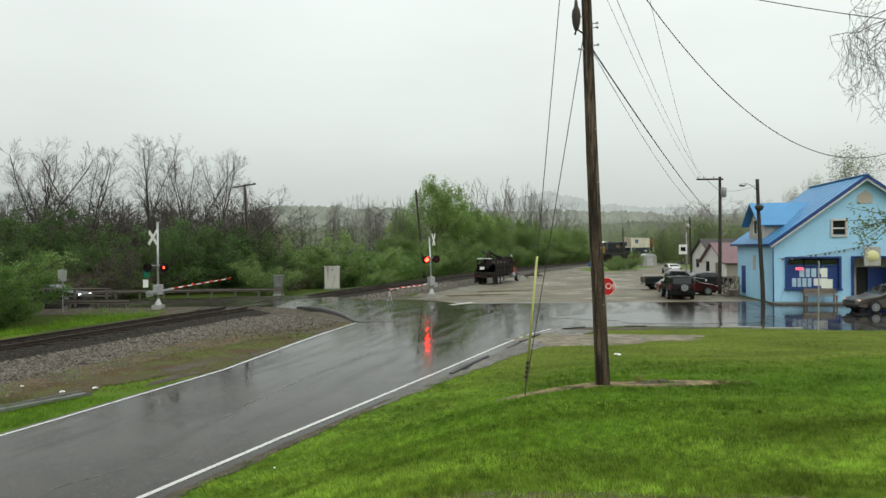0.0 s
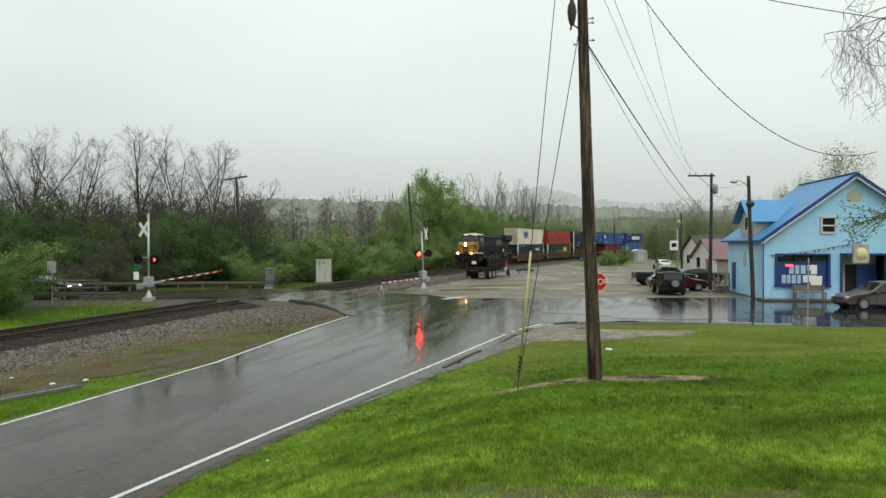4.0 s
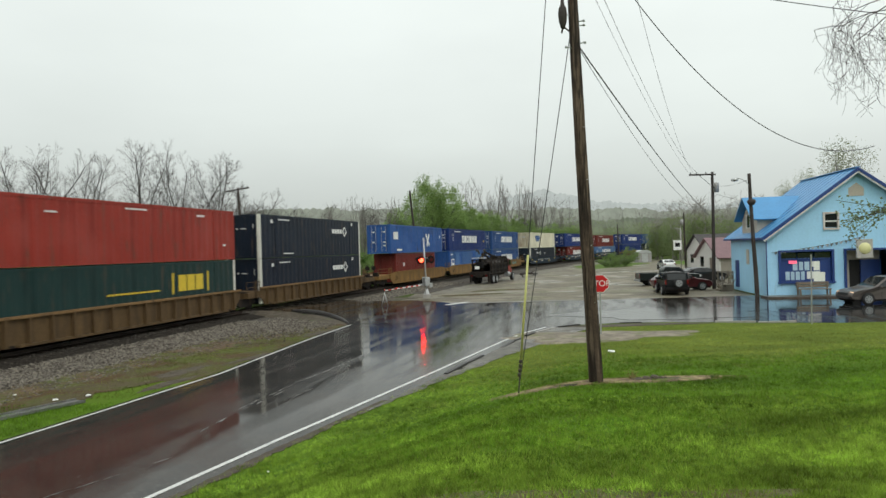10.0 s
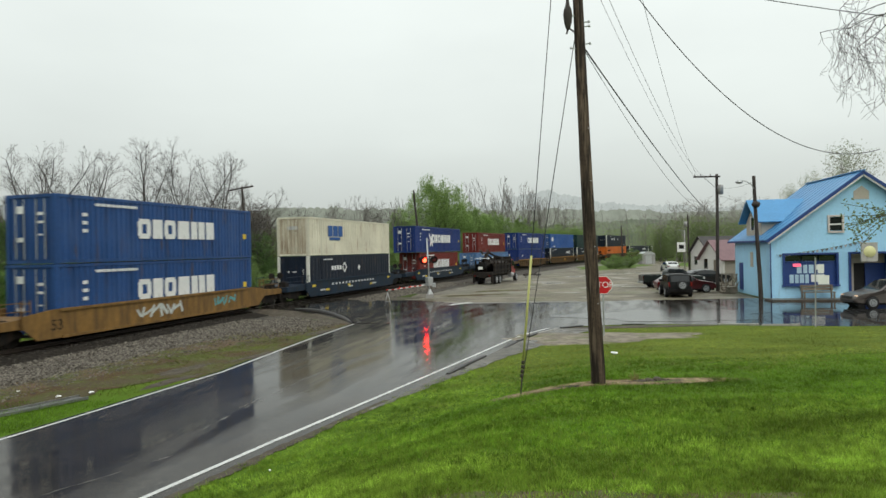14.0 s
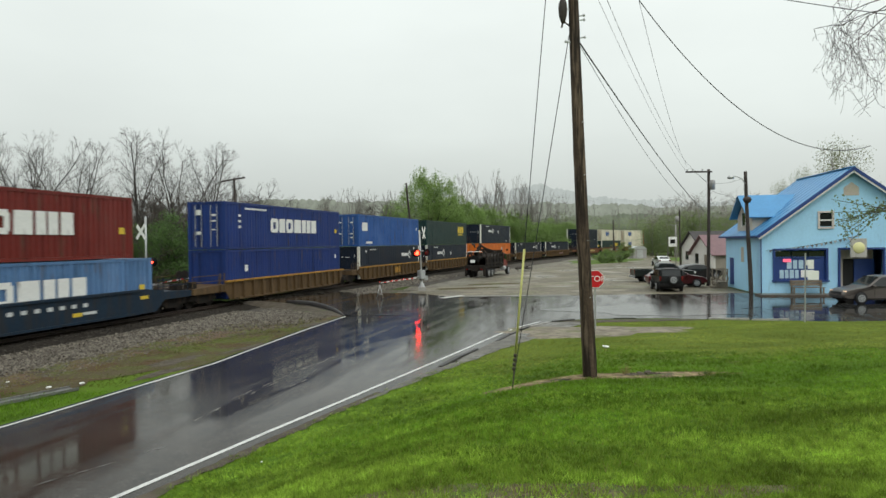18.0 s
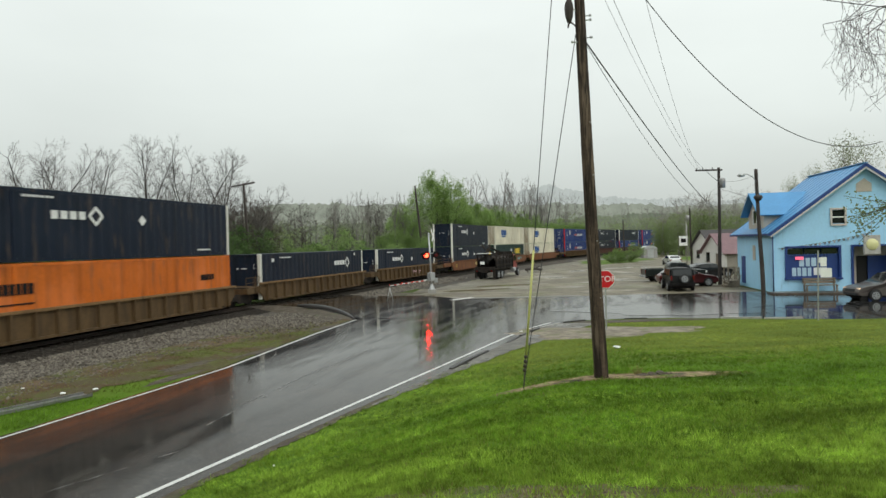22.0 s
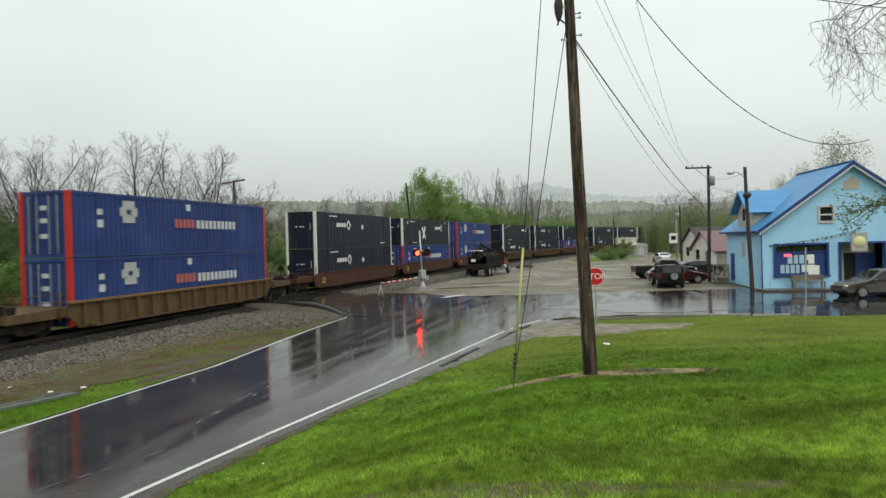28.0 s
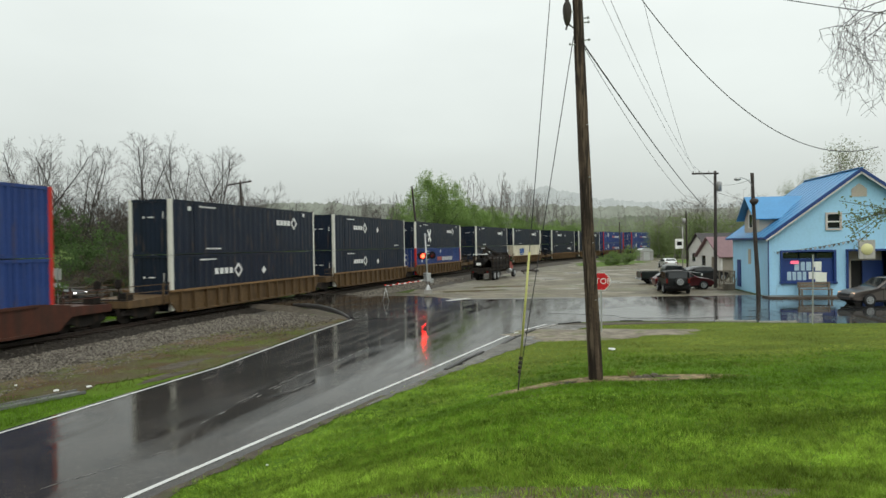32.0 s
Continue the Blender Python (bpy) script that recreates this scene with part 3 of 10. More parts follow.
M_NAVY = boxed("navy_container_paint", (0.0080, 0.0140, 0.028), chalk=0.05)
M_CREAM = boxed("cream_container_paint", (0.62, 0.585, 0.46), dirt=(0.30, 0.17, 0.08), amount=0.15, chalk=0.5, soot=0.06)
M_CREAMEND = mat("rust_run_cream_paint", (0.56, 0.52, 0.40), 0.5, vary=0.15, fine=9, coarse=0.6, bump=0.05, dirt=(0.16, 0.075, 0.03), dirt_amount=1.0, spec=0.2)
M_GREEN = boxed("dark_green_container_paint", (0.014, 0.038, 0.036), chalk=0.05)
M_RED = boxed("red_container_paint", (0.29, 0.036, 0.025), soot=0.6, chalk=0.2)
M_BLUE = boxed("blue_container_paint", (0.015, 0.037, 0.160), chalk=0.08, soot=0.85)
M_DULLBLUE = boxed("dulled_blue_container_paint", (0.024, 0.070, 0.20), chalk=0.2)
M_MIDBLUE = boxed("mid_blue_container_paint", (0.030, 0.095, 0.29))
M_PALEBLUE = boxed("faded_blue_container_paint", (0.095, 0.19, 0.36))
M_FADED = boxed("sun_faded_blue_paint", (0.055, 0.135, 0.30))
M_MAROON = boxed("maroon_container_paint", (0.155, 0.024, 0.019), chalk=0.15)
M_ORANGE = boxed("orange_container_paint", (0.62, 0.15, 0.02))
M_STACKBLUE = boxed("royal_blue_container_paint", (0.026, 0.054, 0.185), chalk=0.2)
M_REDPOST = painted("red_corner_paint", (0.50, 0.035, 0.025))
M_POST = painted("off_white_corner_paint", (0.66, 0.65, 0.58), dirt=(0.25, 0.17, 0.09), amount=0.3)
M_MARK = painted("white_marking", (0.74, 0.74, 0.72))
M_DULLMARK = painted("dull_white_marking", (0.56, 0.57, 0.57), amount=0.2)
M_YELLOWMARK = painted("yellow_marking", (0.66, 0.48, 0.05))
M_BLUEMARK = painted("blue_marking", (0.03, 0.10, 0.30))
M_GREYMARK = painted("grey_marking", (0.45, 0.45, 0.44))
M_REDMARK = painted("faded_red_marking", (0.45, 0.12, 0.10))
M_BOX_FLOOR = painted("container_underside", (0.05, 0.045, 0.04))


def wavy(length, z0, z1, pitch, depth):
    """A corrugated sheet along x, standing, its outer face towards +y."""
    bm = BM()
    n = int(length / pitch)
    p = length / n
    xs = []
    for i in range(n):
        x = -length / 2 + i * p
        xs += [(x, 0.0), (x + p * 0.42, 0.0), (x + p * 0.5, -depth), (x + p * 0.92, -depth)]
    xs.append((length / 2, 0.0))
    lo = [bm.verts.new((x, y, z0)) for x, y in xs]
    hi = [bm.verts.new((x, y, z1)) for x, y in xs]
    for i in range(len(xs) - 1):
        bm.faces.new((lo[i + 1], lo[i], hi[i], hi[i + 1]))
    return bm


class Marks:
    """Plain blocks and bars on a thing, each a piece of its own."""

    def __init__(self):
        self.items = []

    def block(self, c, s, m=None):
        self.items.append((c, s, m))

    def put(self, name, material, parent, label):
        made = {}
        for c, s, m in self.items:
            key = tuple(round(v, 3) for v in s)
            at = (m or Matrix.Identity(4)) @ Matrix.Translation(c)
            if key in made:
                o = share(made[key], at, parent)
                o["label"] = label
            else:
                o = made[key] = part(name, box(BM(), (0, 0, 0), s), material, parent, label)
                o.matrix_basis = at


def mark_bars(mk, x0, z0, w, h, n, y=0.0, gap=0.18):
    """n plain upright blocks in a row on the near side, read from left to right, running towards -x."""
    step = w / n
    for i in range(n):
        a = x0 - i * step
        mk.block((a - step * (1 - gap) / 2, y + 0.004, z0), (step * (1 - gap), 0.016, h))


def block_word(mk, x0, z0, w, h, y=0.0):
    """Seven plain bold shapes in a row: open boxes and solid blocks of unequal width."""
    x, k = x0, w / 7.0
    for form, share_ in (("open", 1.15), ("block", 0.98), ("open", 1.12), ("block", 1.3), ("block", 0.72), ("block", 0.75), ("block", 0.98)):
        c, ww = x - k * share_ / 2, k * share_ * 0.88
        if form == "open":
            for dz in (-0.37, 0.37):
                mk.block((c, y + 0.004, z0 + dz * h), (ww * 0.8, 0.016, h * 0.26))
            for dx in (-0.34, 0.34):
                mk.block((c + dx * ww, y + 0.006, z0), (ww * 0.32, 0.016, h * 0.74))
        else:
            mk.block((c, y + 0.004, z0), (ww * 0.92, 0.016, h))
        x -= k * share_


def ring_mark(mk, x, z, r, y=0.0):
    """A diamond-shaped ring."""
    for k in range(4):
        a = Matrix.Translation((x, y + 0.004, z)) @ Matrix.Rotation(radians(45 + 90 * k), 4, "Y")
        mk.block((r * 0.72, 0, 0), (r * 0.35, 0.016, r * 1.6), a)


def container(kind):
    """One container, its base's middle at the origin, its front end towards +x and the marked side towards +y."""
    L, colour, post, label, style, pitch, H = kind
    W = 2.6 if L > 14 else 2.44
    top = thing("shipping_container", Matrix.Identity(4), label, "container", "containers on the train")
    hy = W / 2
    bm = wavy(L - 0.36, 0.16, H - 0.12, pitch, 0.045 if pitch < 0.45 else 0.013)
    sp = part("side_panel", bm, colour, top)
    sp.matrix_basis = pose(0, hy - 0.012, 0)
    share(sp, pose(0, -hy + 0.012, 0, 0, 0, 180), top)
    bm = wavy(W - 0.36, 0.16, H - 0.12, 0.27, 0.035)
    fp = part("end_panel", bm, M_CREAMEND if style == "cream" else colour, top)
    fp.matrix_basis = pose(L / 2 - 0.03, 0, 0, 0, 0, -90)
    share(fp, pose(-L / 2 + 0.03, 0, 0, 0, 0, 90), top)
    bm = box(BM(), (0, 0, H - 0.03), (L - 0.04, W - 0.06, 0.05))
    part("roof", bm, colour, top)
    bm = box(BM(), (0, 0, 0.09), (L - 0.1, W - 0.1, 0.1))
    part("floor_frame", bm, M_BOX_FLOOR, top)
    bm = box(BM(), (0, 0, H / 2), (0.2, 0.2, H), bevel=0.012)
    cp = part("corner_post", bm, post, top)
    cp.matrix_basis = pose(L / 2 - 0.1, hy - 0.1, 0)
    for a, b in ((1, -1), (-1, 1), (-1, -1)):
        share(cp, pose(a * (L / 2 - 0.1), b * (hy - 0.1), 0), top)
    bm = box(BM(), (0, 0, 0), (L - 0.4, 0.09, 0.13))
    tr = part("top_rail", bm, colour, top)
    tr.matrix_basis = pose(0, hy - 0.045, H - 0.066)
    share(tr, pose(0, -hy + 0.045, H - 0.066), top)
    br = share(tr, pose(0, hy - 0.045, 0.09), top)
    br.name = "bottom_rail"
    br = share(tr, pose(0, -hy + 0.045, 0.09), top)
    br.name = "bottom_rail"
    bm = box(BM(), (0, 0, 0), (0.09, W - 0.4, 0.13))
    er = part("end_rail", bm, colour, top)
    er.matrix_basis = pose(L / 2 - 0.045, 0, H - 0.066)
    share(er, pose(L / 2 - 0.045, 0, 0.09), top)
    share(er, pose(-L / 2 + 0.045, 0, H - 0.066), top)
    share(er, pose(-L / 2 + 0.045, 0, 0.09), top)
    if L > 16:
        bm = box(BM(), (0, 0, H / 2), (0.16, 0.05, H - 0.1))
        mp = part("lifting_post", bm, colour, top)
        mp.matrix_basis = pose(6.05, hy - 0.02, 0)
        for a, b in ((-6.05, 1), (6.05, -1), (-6.05, -1)):
            share(mp, pose(a, b * (hy - 0.02), 0), top)
    y = hy + 0.002
    xe = L / 2 + 0.004

    def end_box(mk, cy, cz, w, h):
        mk.block((xe, cy, cz), (0.016, w * 0.62, h * 0.62))

    # doors with lock rods where the end facing the run shows them
    if style in ("seven", "seven_white", "stack", "plainblue", "cream"):
        lr = part("lock_rod", rod(BM(), (xe + 0.025, -0.75, 0.2), (xe + 0.025, -0.75, H - 0.2), 0.022, n=6), M_STEEL if style != "cream" else colour, top)
        for yy in (0.43, 1.07, 1.5):
            share(lr, pose(0, yy, 0), top)
    bm = Marks()
    if style in ("seven", "seven_white"):
        block_word(bm, 0.183 * L, H * 0.54, 0.423 * L, 0.95, y)
        mark_bars(bm, L / 2 - 2.1, H * 0.88, 2.6, 0.12, 16, y, 0.25)
        bm.put("wordmark_block", M_MARK, top, "plain white block of a company name")
        bm = Marks()
        for cy, cz, w, h in ((-0.55, H * 0.78, 0.55, 0.5), (0.5, H * 0.72, 0.5, 0.2), (0.5, H * 0.6, 0.5, 0.16), (-0.55, H * 0.35, 0.5, 0.3), (0.5, H * 0.42, 0.35, 0.12)):
            end_box(bm, cy, cz, w, h)
        for k in range(3):
            bm.block((L / 2 - 1.5, y + 0.004, H * (0.72 - 0.12 * k)), (0.26, 0.016, 0.15))
        bm.put("door_marking", M_MARK, top, "small white marking bar")
        bm = Marks()
        bm.block((-L / 2 + 0.75, y + 0.004, H * 0.45), (0.35, 0.016, 0.3))
        bm.put("warning_sticker", M_YELLOWMARK, top, "yellow square sticker")
    elif style == "umax":
        mark_bars(bm, -0.16 * L, H * 0.68, 1.9, 0.34, 4, y, 0.2)
        ring_mark(bm, -0.16 * L - 2.35, H * 0.68, 0.36, y)
        mark_bars(bm, L / 2 - 2.4, H * 0.90, 1.5, 0.09, 7, y, 0.3)
        mark_bars(bm, L / 2 - 3.0, H * 0.10, 1.4, 0.09, 7, y, 0.3)
        mark_bars(bm, -L / 2 + 1.8, H * 0.90, 0.3, 0.22, 1, y)
        mark_bars(bm, L / 2 - 1.4, H * 0.85, 0.3, 0.22, 1, y)
        end_box(bm, 0.1, H * 0.68, 0.6, 0.09)
        end_box(bm, -0.36, H * 0.68, 0.16, 0.18)
        end_box(bm, 0.85, H * 0.72, 0.05, 0.6)
        bm.put("marking_shape", M_MARK, top, "plain white marking")
    elif style == "umax_c":
        mark_bars(bm, 0.27 * L, H * 0.66, 1.9, 0.34, 4, y, 0.3)
        ring_mark(bm, 0.27 * L - 2.35, H * 0.66, 0.36, y)
        mark_bars(bm, L / 2 - 2.4, H * 0.90, 1.5, 0.09, 7, y, 0.3)
        mark_bars(bm, -L / 2 + 3.0, H * 0.12, 1.2, 0.09, 6, y, 0.3)
        bm.block((0, 0, 0), (0.36, 0.016, 0.36), Matrix.Translation((-L / 2 + 7.2, y + 0.004, H * 0.62)) @ Matrix.Rotation(radians(45), 4, "Y"))
        end_box(bm, 0.1, H * 0.6, 0.6, 0.09)
        end_box(bm, -0.36, H * 0.6, 0.16, 0.18)
        end_box(bm, 0.85, H * 0.6, 0.05, 0.8)
        bm.put("marking_shape", M_MARK, top, "plain white marking")
    elif style == "cream":
        mark_bars(bm, 0.30 * L, H * 0.66, 2.7, 0.85, 3, y, 0.16)
        mark_bars(bm, 0.30 * L - 0.2, H * 0.45, 2.3, 0.22, 1, y)
        bm.put("wordmark_block", M_BLUEMARK, top, "plain blue block of a company name")
        bm = Marks()
        end_box(bm, 0, H * 0.72, 1.4, 0.4)
        bm.put("end_wordmark", M_GREYMARK, top, "pale grey block on the end")
    elif style == "green":
        mark_bars(bm, -0.17 * L, H * 0.62, 2.2, 0.85, 3, y, 0.12)
        mark_bars(bm, -0.17 * L + 0.5, H * 0.62, 0.16, 1.1, 1, y)
        mark_bars(bm, -0.17 * L - 2.5, H * 0.62, 0.16, 1.1, 1, y)
        mark_bars(bm, 0.14 * L, H * 0.52, 3.6, 0.09, 14, y, 0.3)
        end_box(bm, 0, H * 0.55, 1.8, 0.8)
        bm.put("wordmark_block", M_YELLOWMARK, top, "plain yellow block of a company name")
    elif style == "greentop":
        mark_bars(bm, -0.25 * L, H * 0.66, 2.6, 0.85, 3, y, 0.16)
        mark_bars(bm, -0.25 * L - 0.1, H * 0.44, 2.4, 0.16, 1, y)
        end_box(bm, 0, H * 0.55, 1.6, 0.5)
        end_box(bm, 0, H * 0.3, 0.6, 0.4)
        bm.put("wordmark_block", M_YELLOWMARK, top, "plain yellow block of a company name")
    elif style == "stack":
        mark_bars(bm, 0.07 * L, H * 0.56, 1.7, 0.46, 5, y, 0.3)
        bm.put("wordmark_block", M_REDMARK, top, "faded red block of a company name")
        bm = Marks()
        mark_bars(bm, 0.07 * L - 1.85, H * 0.55, 3.9, 0.46, 10, y, 0.34)
        mark_bars(bm, 0.01 * L, H * 0.86, 0.42, 0.34, 1, y)
        mark_bars(bm, L / 2 - 1.6, H * 0.70, 0.34, 0.26, 2, y)
        mark_bars(bm, L / 2 - 1.6, H * 0.52, 0.42, 0.34, 1, y)
        for cz in (0.75, 0.56, 0.33):
            end_box(bm, 0, H * cz, 0.6, 0.32)
        bm.put("marking_shape", M_DULLMARK, top, "plain dull white block")
        bm = Marks()
        for k in range(6):
            a = radians(60 * k)
            bm.block((0.30 * L - 0.35 + 0.36 * math.cos(a), y + 0.004, H * 0.72 + 0.36 * math.sin(a)), (0.42, 0.016, 0.42))
        bm.put("globe_mark", M_GREYMARK, top, "pale grey round emblem")
    elif style == "plainblue":
        bm.block((0.42 * L, y + 0.004, H * 0.62), (1.2, 0.016, 0.75))
        bm.block((0.36 * L, y + 0.004, H * 0.12), (1.4, 0.016, 0.2))
        bm.block((-0.45 * L, y + 0.004, H * 0.62), (0.25, 0.016, 0.3))
        for cy, cz in ((-0.6, 0.75), (0.6, 0.75), (-0.6, 0.4), (0.6, 0.4), (0.6, 0.28)):
            end_box(bm, cy, H * cz, 0.5, 0.2)
        bm.put("marking_shape", M_MARK, top, "white label panel")
    elif style == "orange":
        for k in range(4):
            bm.block((0.40 * L, y + 0.004, H * (0.16 + 0.1 * k)), (2.4, 0.016, 0.06))
        mark_bars(bm, 0.46 * L, H * 0.66, 2.2, 0.42, 8, y, 0.2)
        mark_bars(bm, -0.33 * L, H * 0.6, 1.2, 0.3, 5, y, 0.2)
        bm.put("marking_bar", M_BLACK, top, "plain black bar")
    elif style == "red":
        mark_bars(bm, L / 2 - 2.6, H * 0.78, 0.6, 0.08, 3, y)
        mark_bars(bm, 0.06 * L, H * 0.9, 1.5, 0.08, 5, y)
        mark_bars(bm, -L / 2 + 3.6, H * 0.86, 0.7, 0.11, 3, y)
        mark_bars(bm, -L / 2 + 1.2, H * 0.3, 0.3, 0.12, 1, y)
        bm.put("marking_bar", M_MARK, top, "small white marking bar")
    elif style == "patched":
        for xc, w, paint in ((0.9, 4.4, M_FADED), (5.0, 1.7, M_PALEBLUE), (-4.6, 2.6, M_FADED), (7.0, 1.5, M_FADED)):
            pp = part("patch_panel", wavy(w, 0.2, H - 0.16, pitch, 0.05), paint, top, "faded lighter blue panel")
            pp.matrix_basis = pose(xc, hy + 0.006, 0)
        bm.block((6.95, y + 0.012, H * 0.52), (1.15, 0.02, 0.8))
        bm.block((7.3, y + 0.01, H * 0.86), (0.6, 0.02, 0.2))
        for k in range(3):
            bm.block((-7.3, y + 0.012, H * (0.75 - 0.16 * k)), (0.36, 0.02, 0.24))
        bm.put("label_panel", M_MARK, top, "white label panel")
        bm = Marks()
        bm.block((6.95, y + 0.026, H * 0.55), (0.8, 0.014, 0.36))
        bm.put("label_shape", M_BLUEMARK, top, "small blue shape on the label")
    else:
        mark_bars(bm, L / 2 - 2.0, H * 0.6, 0.4, 0.4, 1, y)
        mark_bars(bm, -L / 2 + 1.0, H * 0.75, 0.3, 0.3, 1, y)
        bm.put("marking_bar", M_MARK, top, "small white marking bar")
    return top


L53, L48, L45, L40 = 16.15, 14.63, 13.72, 12.19
KINDS = {
    "umax": (L53, M_NAVY, M_POST, "navy blue corrugated container with off-white corner posts", "umax", 0.55, 2.9),
    "umax_c": (L53, M_NAVY, M_POST, "navy blue container with white marks and off-white corner posts", "umax_c", 0.55, 2.9),
    "cream": (L53, M_CREAM, M_CREAM, "cream white container with blue letter blocks and rust streaks", "cream", 0.36, 2.9),
    "green": (L53, M_GREEN, M_POST, "dark green container with yellow letter blocks", "green", 0.5, 2.9),
    "greentop": (L53, M_GREEN, M_GREEN, "dark green container with yellow letter blocks", "greentop", 0.5, 2.9),
    "red": (L53, M_RED, M_RED, "faded red corrugated container with few markings", "red", 0.5, 2.9),
    "blue7": (L53, M_BLUE, M_BLUE, "blue container with seven large white letter blocks", "seven", 0.3, 2.9),
    "blue7s": (L48, M_DULLBLUE, M_DULLBLUE, "blue shorter container with seven large white letter blocks", "seven", 0.3, 2.9),
    "pale7": (L53, M_PALEBLUE, M_PALEBLUE, "faded pale blue container with seven white letter blocks", "seven", 0.3, 2.6),
    "maroon7": (L45, M_MAROON, M_MAROON, "maroon container with seven large white letter blocks", "seven", 0.3, 2.9),
    "plainblue": (L53, M_MIDBLUE, M_MIDBLUE, "plain mid-blue container with a small white label", "plainblue", 0.3, 2.9),
    "blue45": (L53, M_MIDBLUE, M_MIDBLUE, "faded blue corrugated container with patched panels", "patched", 0.28, 2.9),
    "blue40": (L53, M_BLUE, M_BLUE, "blue corrugated container with few marks", "plain", 0.28, 2.9),
    "maroon40": (L40, M_MAROON, M_MAROON, "maroon corrugated forty-foot container", "plain", 0.28, 2.9),
    "stack": (L53, M_STACKBLUE, M_REDPOST, "royal blue container with red corner posts and faded lettering blocks", "stack", 0.3, 2.9),
    "orange": (L53, M_ORANGE, M_ORANGE, "bright orange container with black marking bars", "orange", 0.55, 2.9),
}
MADE = {}


def place_container(kind, c, dz):
    ob = copy_thing(MADE[kind], Matrix.Identity(4)) if kind in MADE else container(KINDS[kind])
    MADE.setdefault(kind, ob)
    return runs(ob, c, dz)


# ---- well cars ----
def well_paint(name, colour, dirt=(0.06, 0.04, 0.03), amount=0.35):
    return mat(name, colour, 0.6, vary=0.22, fine=7, coarse=0.8, bump=0.08, dirt=dirt, dirt_amount=amount, spec=0.2)


W_BROWN = well_paint("brown_well_paint", (0.122, 0.076, 0.036), dirt=(0.045, 0.03, 0.02), amount=0.7)
W_TAN = well_paint("tan_yellow_well_paint", (0.235, 0.130, 0.038), dirt=(0.075, 0.048, 0.028), amount=0.85)
W_FEC = well_paint("dark_blue_well_paint", (0.012, 0.026, 0.046), dirt=(0.03, 0.026, 0.022), amount=0.6)
W_RUST = well_paint("rust_orange_well_paint", (0.19, 0.075, 0.03), amount=0.6)
W_RED = well_paint("dark_red_well_paint", (0.088, 0.030, 0.019), dirt=(0.030, 0.022, 0.017), amount=1.0)
# Top sills of the brown cars, a lighter tan than their walls.
W_BROWNSILL = well_paint("worn_tan_brown_sill", (0.20, 0.118, 0.052))
W_SILL = well_paint("yellow_sill_paint", (0.36, 0.19, 0.035))
M_SPRAY = painted("silver_spray_paint", (0.50, 0.53, 0.50), amount=0.05)
M_SPRAY2 = painted("teal_spray_paint", (0.10, 0.34, 0.36), amount=0.05)
M_SPRAY4 = painted("red_spray_paint", (0.40, 0.05, 0.04), amount=0.05)
M_SPRAY5 = painted("pale_pink_spray_paint", (0.55, 0.34, 0.36), amount=0.05)
M_SPRAY3 = painted("straw_spray_paint", (0.50, 0.42, 0.17), amount=0.05)


def bogie(parent, x):
    """A two-axle truck under a car's end."""
    b = new("truck")
    b.parent = parent
    b.matrix_basis = pose(x, 0, 0)
    bm = lathe(BM(), [(0.10, -0.78), (0.42, -0.79), (0.455, -0.775), (0.455, -0.76), (0.42, -0.72), (0.42, -0.66), (0.1, -0.64), (0.09, 0.64), (0.42, 0.66), (0.42, 0.72), (0.455, 0.76), (0.455, 0.775), (0.42, 0.79), (0.10, 0.78)], 20, axis="Y")
    ws = part("wheelset", bm, M_UNDER, b)
    ws.matrix_basis = pose(0.88, 0, 0.425)
    share(ws, pose(-0.88, 0, 0.425), b)
    bm = prism(BM(), [(-1.25, 0.40), (-1.15, 0.62), (-0.55, 0.74), (0.55, 0.74), (1.15, 0.62), (1.25, 0.40), (0.75, 0.38), (0.42, 0.22), (-0.42, 0.22), (-0.75, 0.38)], -0.07, 0.07)
    sf = part("side_frame", bm, M_UNDER, b)
    sf.matrix_basis = pose(0, 0.98, 0)
    share(sf, pose(0, -0.98, 0), b)
    bm = box(BM(), (0, 0, 0.62), (0.4, 2.1, 0.22))
    part("bolster", bm, M_UNDER, b)
    return b


def scrawl(mk, x0, z0, w, h, n, rnd, y=1.452):
    """Slanting overlapping strokes of spray paint, running towards -x."""
    for k in range(n):
        a = Matrix.Translation((x0 - (k + 0.5) * w / n + rnd.uniform(-0.05, 0.05), y + 0.003 * (k % 3), z0 + rnd.uniform(-0.1, 0.1) * h)) @ Matrix.Rotation(rnd.choice((-1, 1)) * rnd.uniform(0.1, 1.2), 4, "Y")
        mk.block((0, 0, 0), (w / n * rnd.uniform(0.35, 0.6), 0.01, h * rnd.uniform(0.7, 1.15)), a)


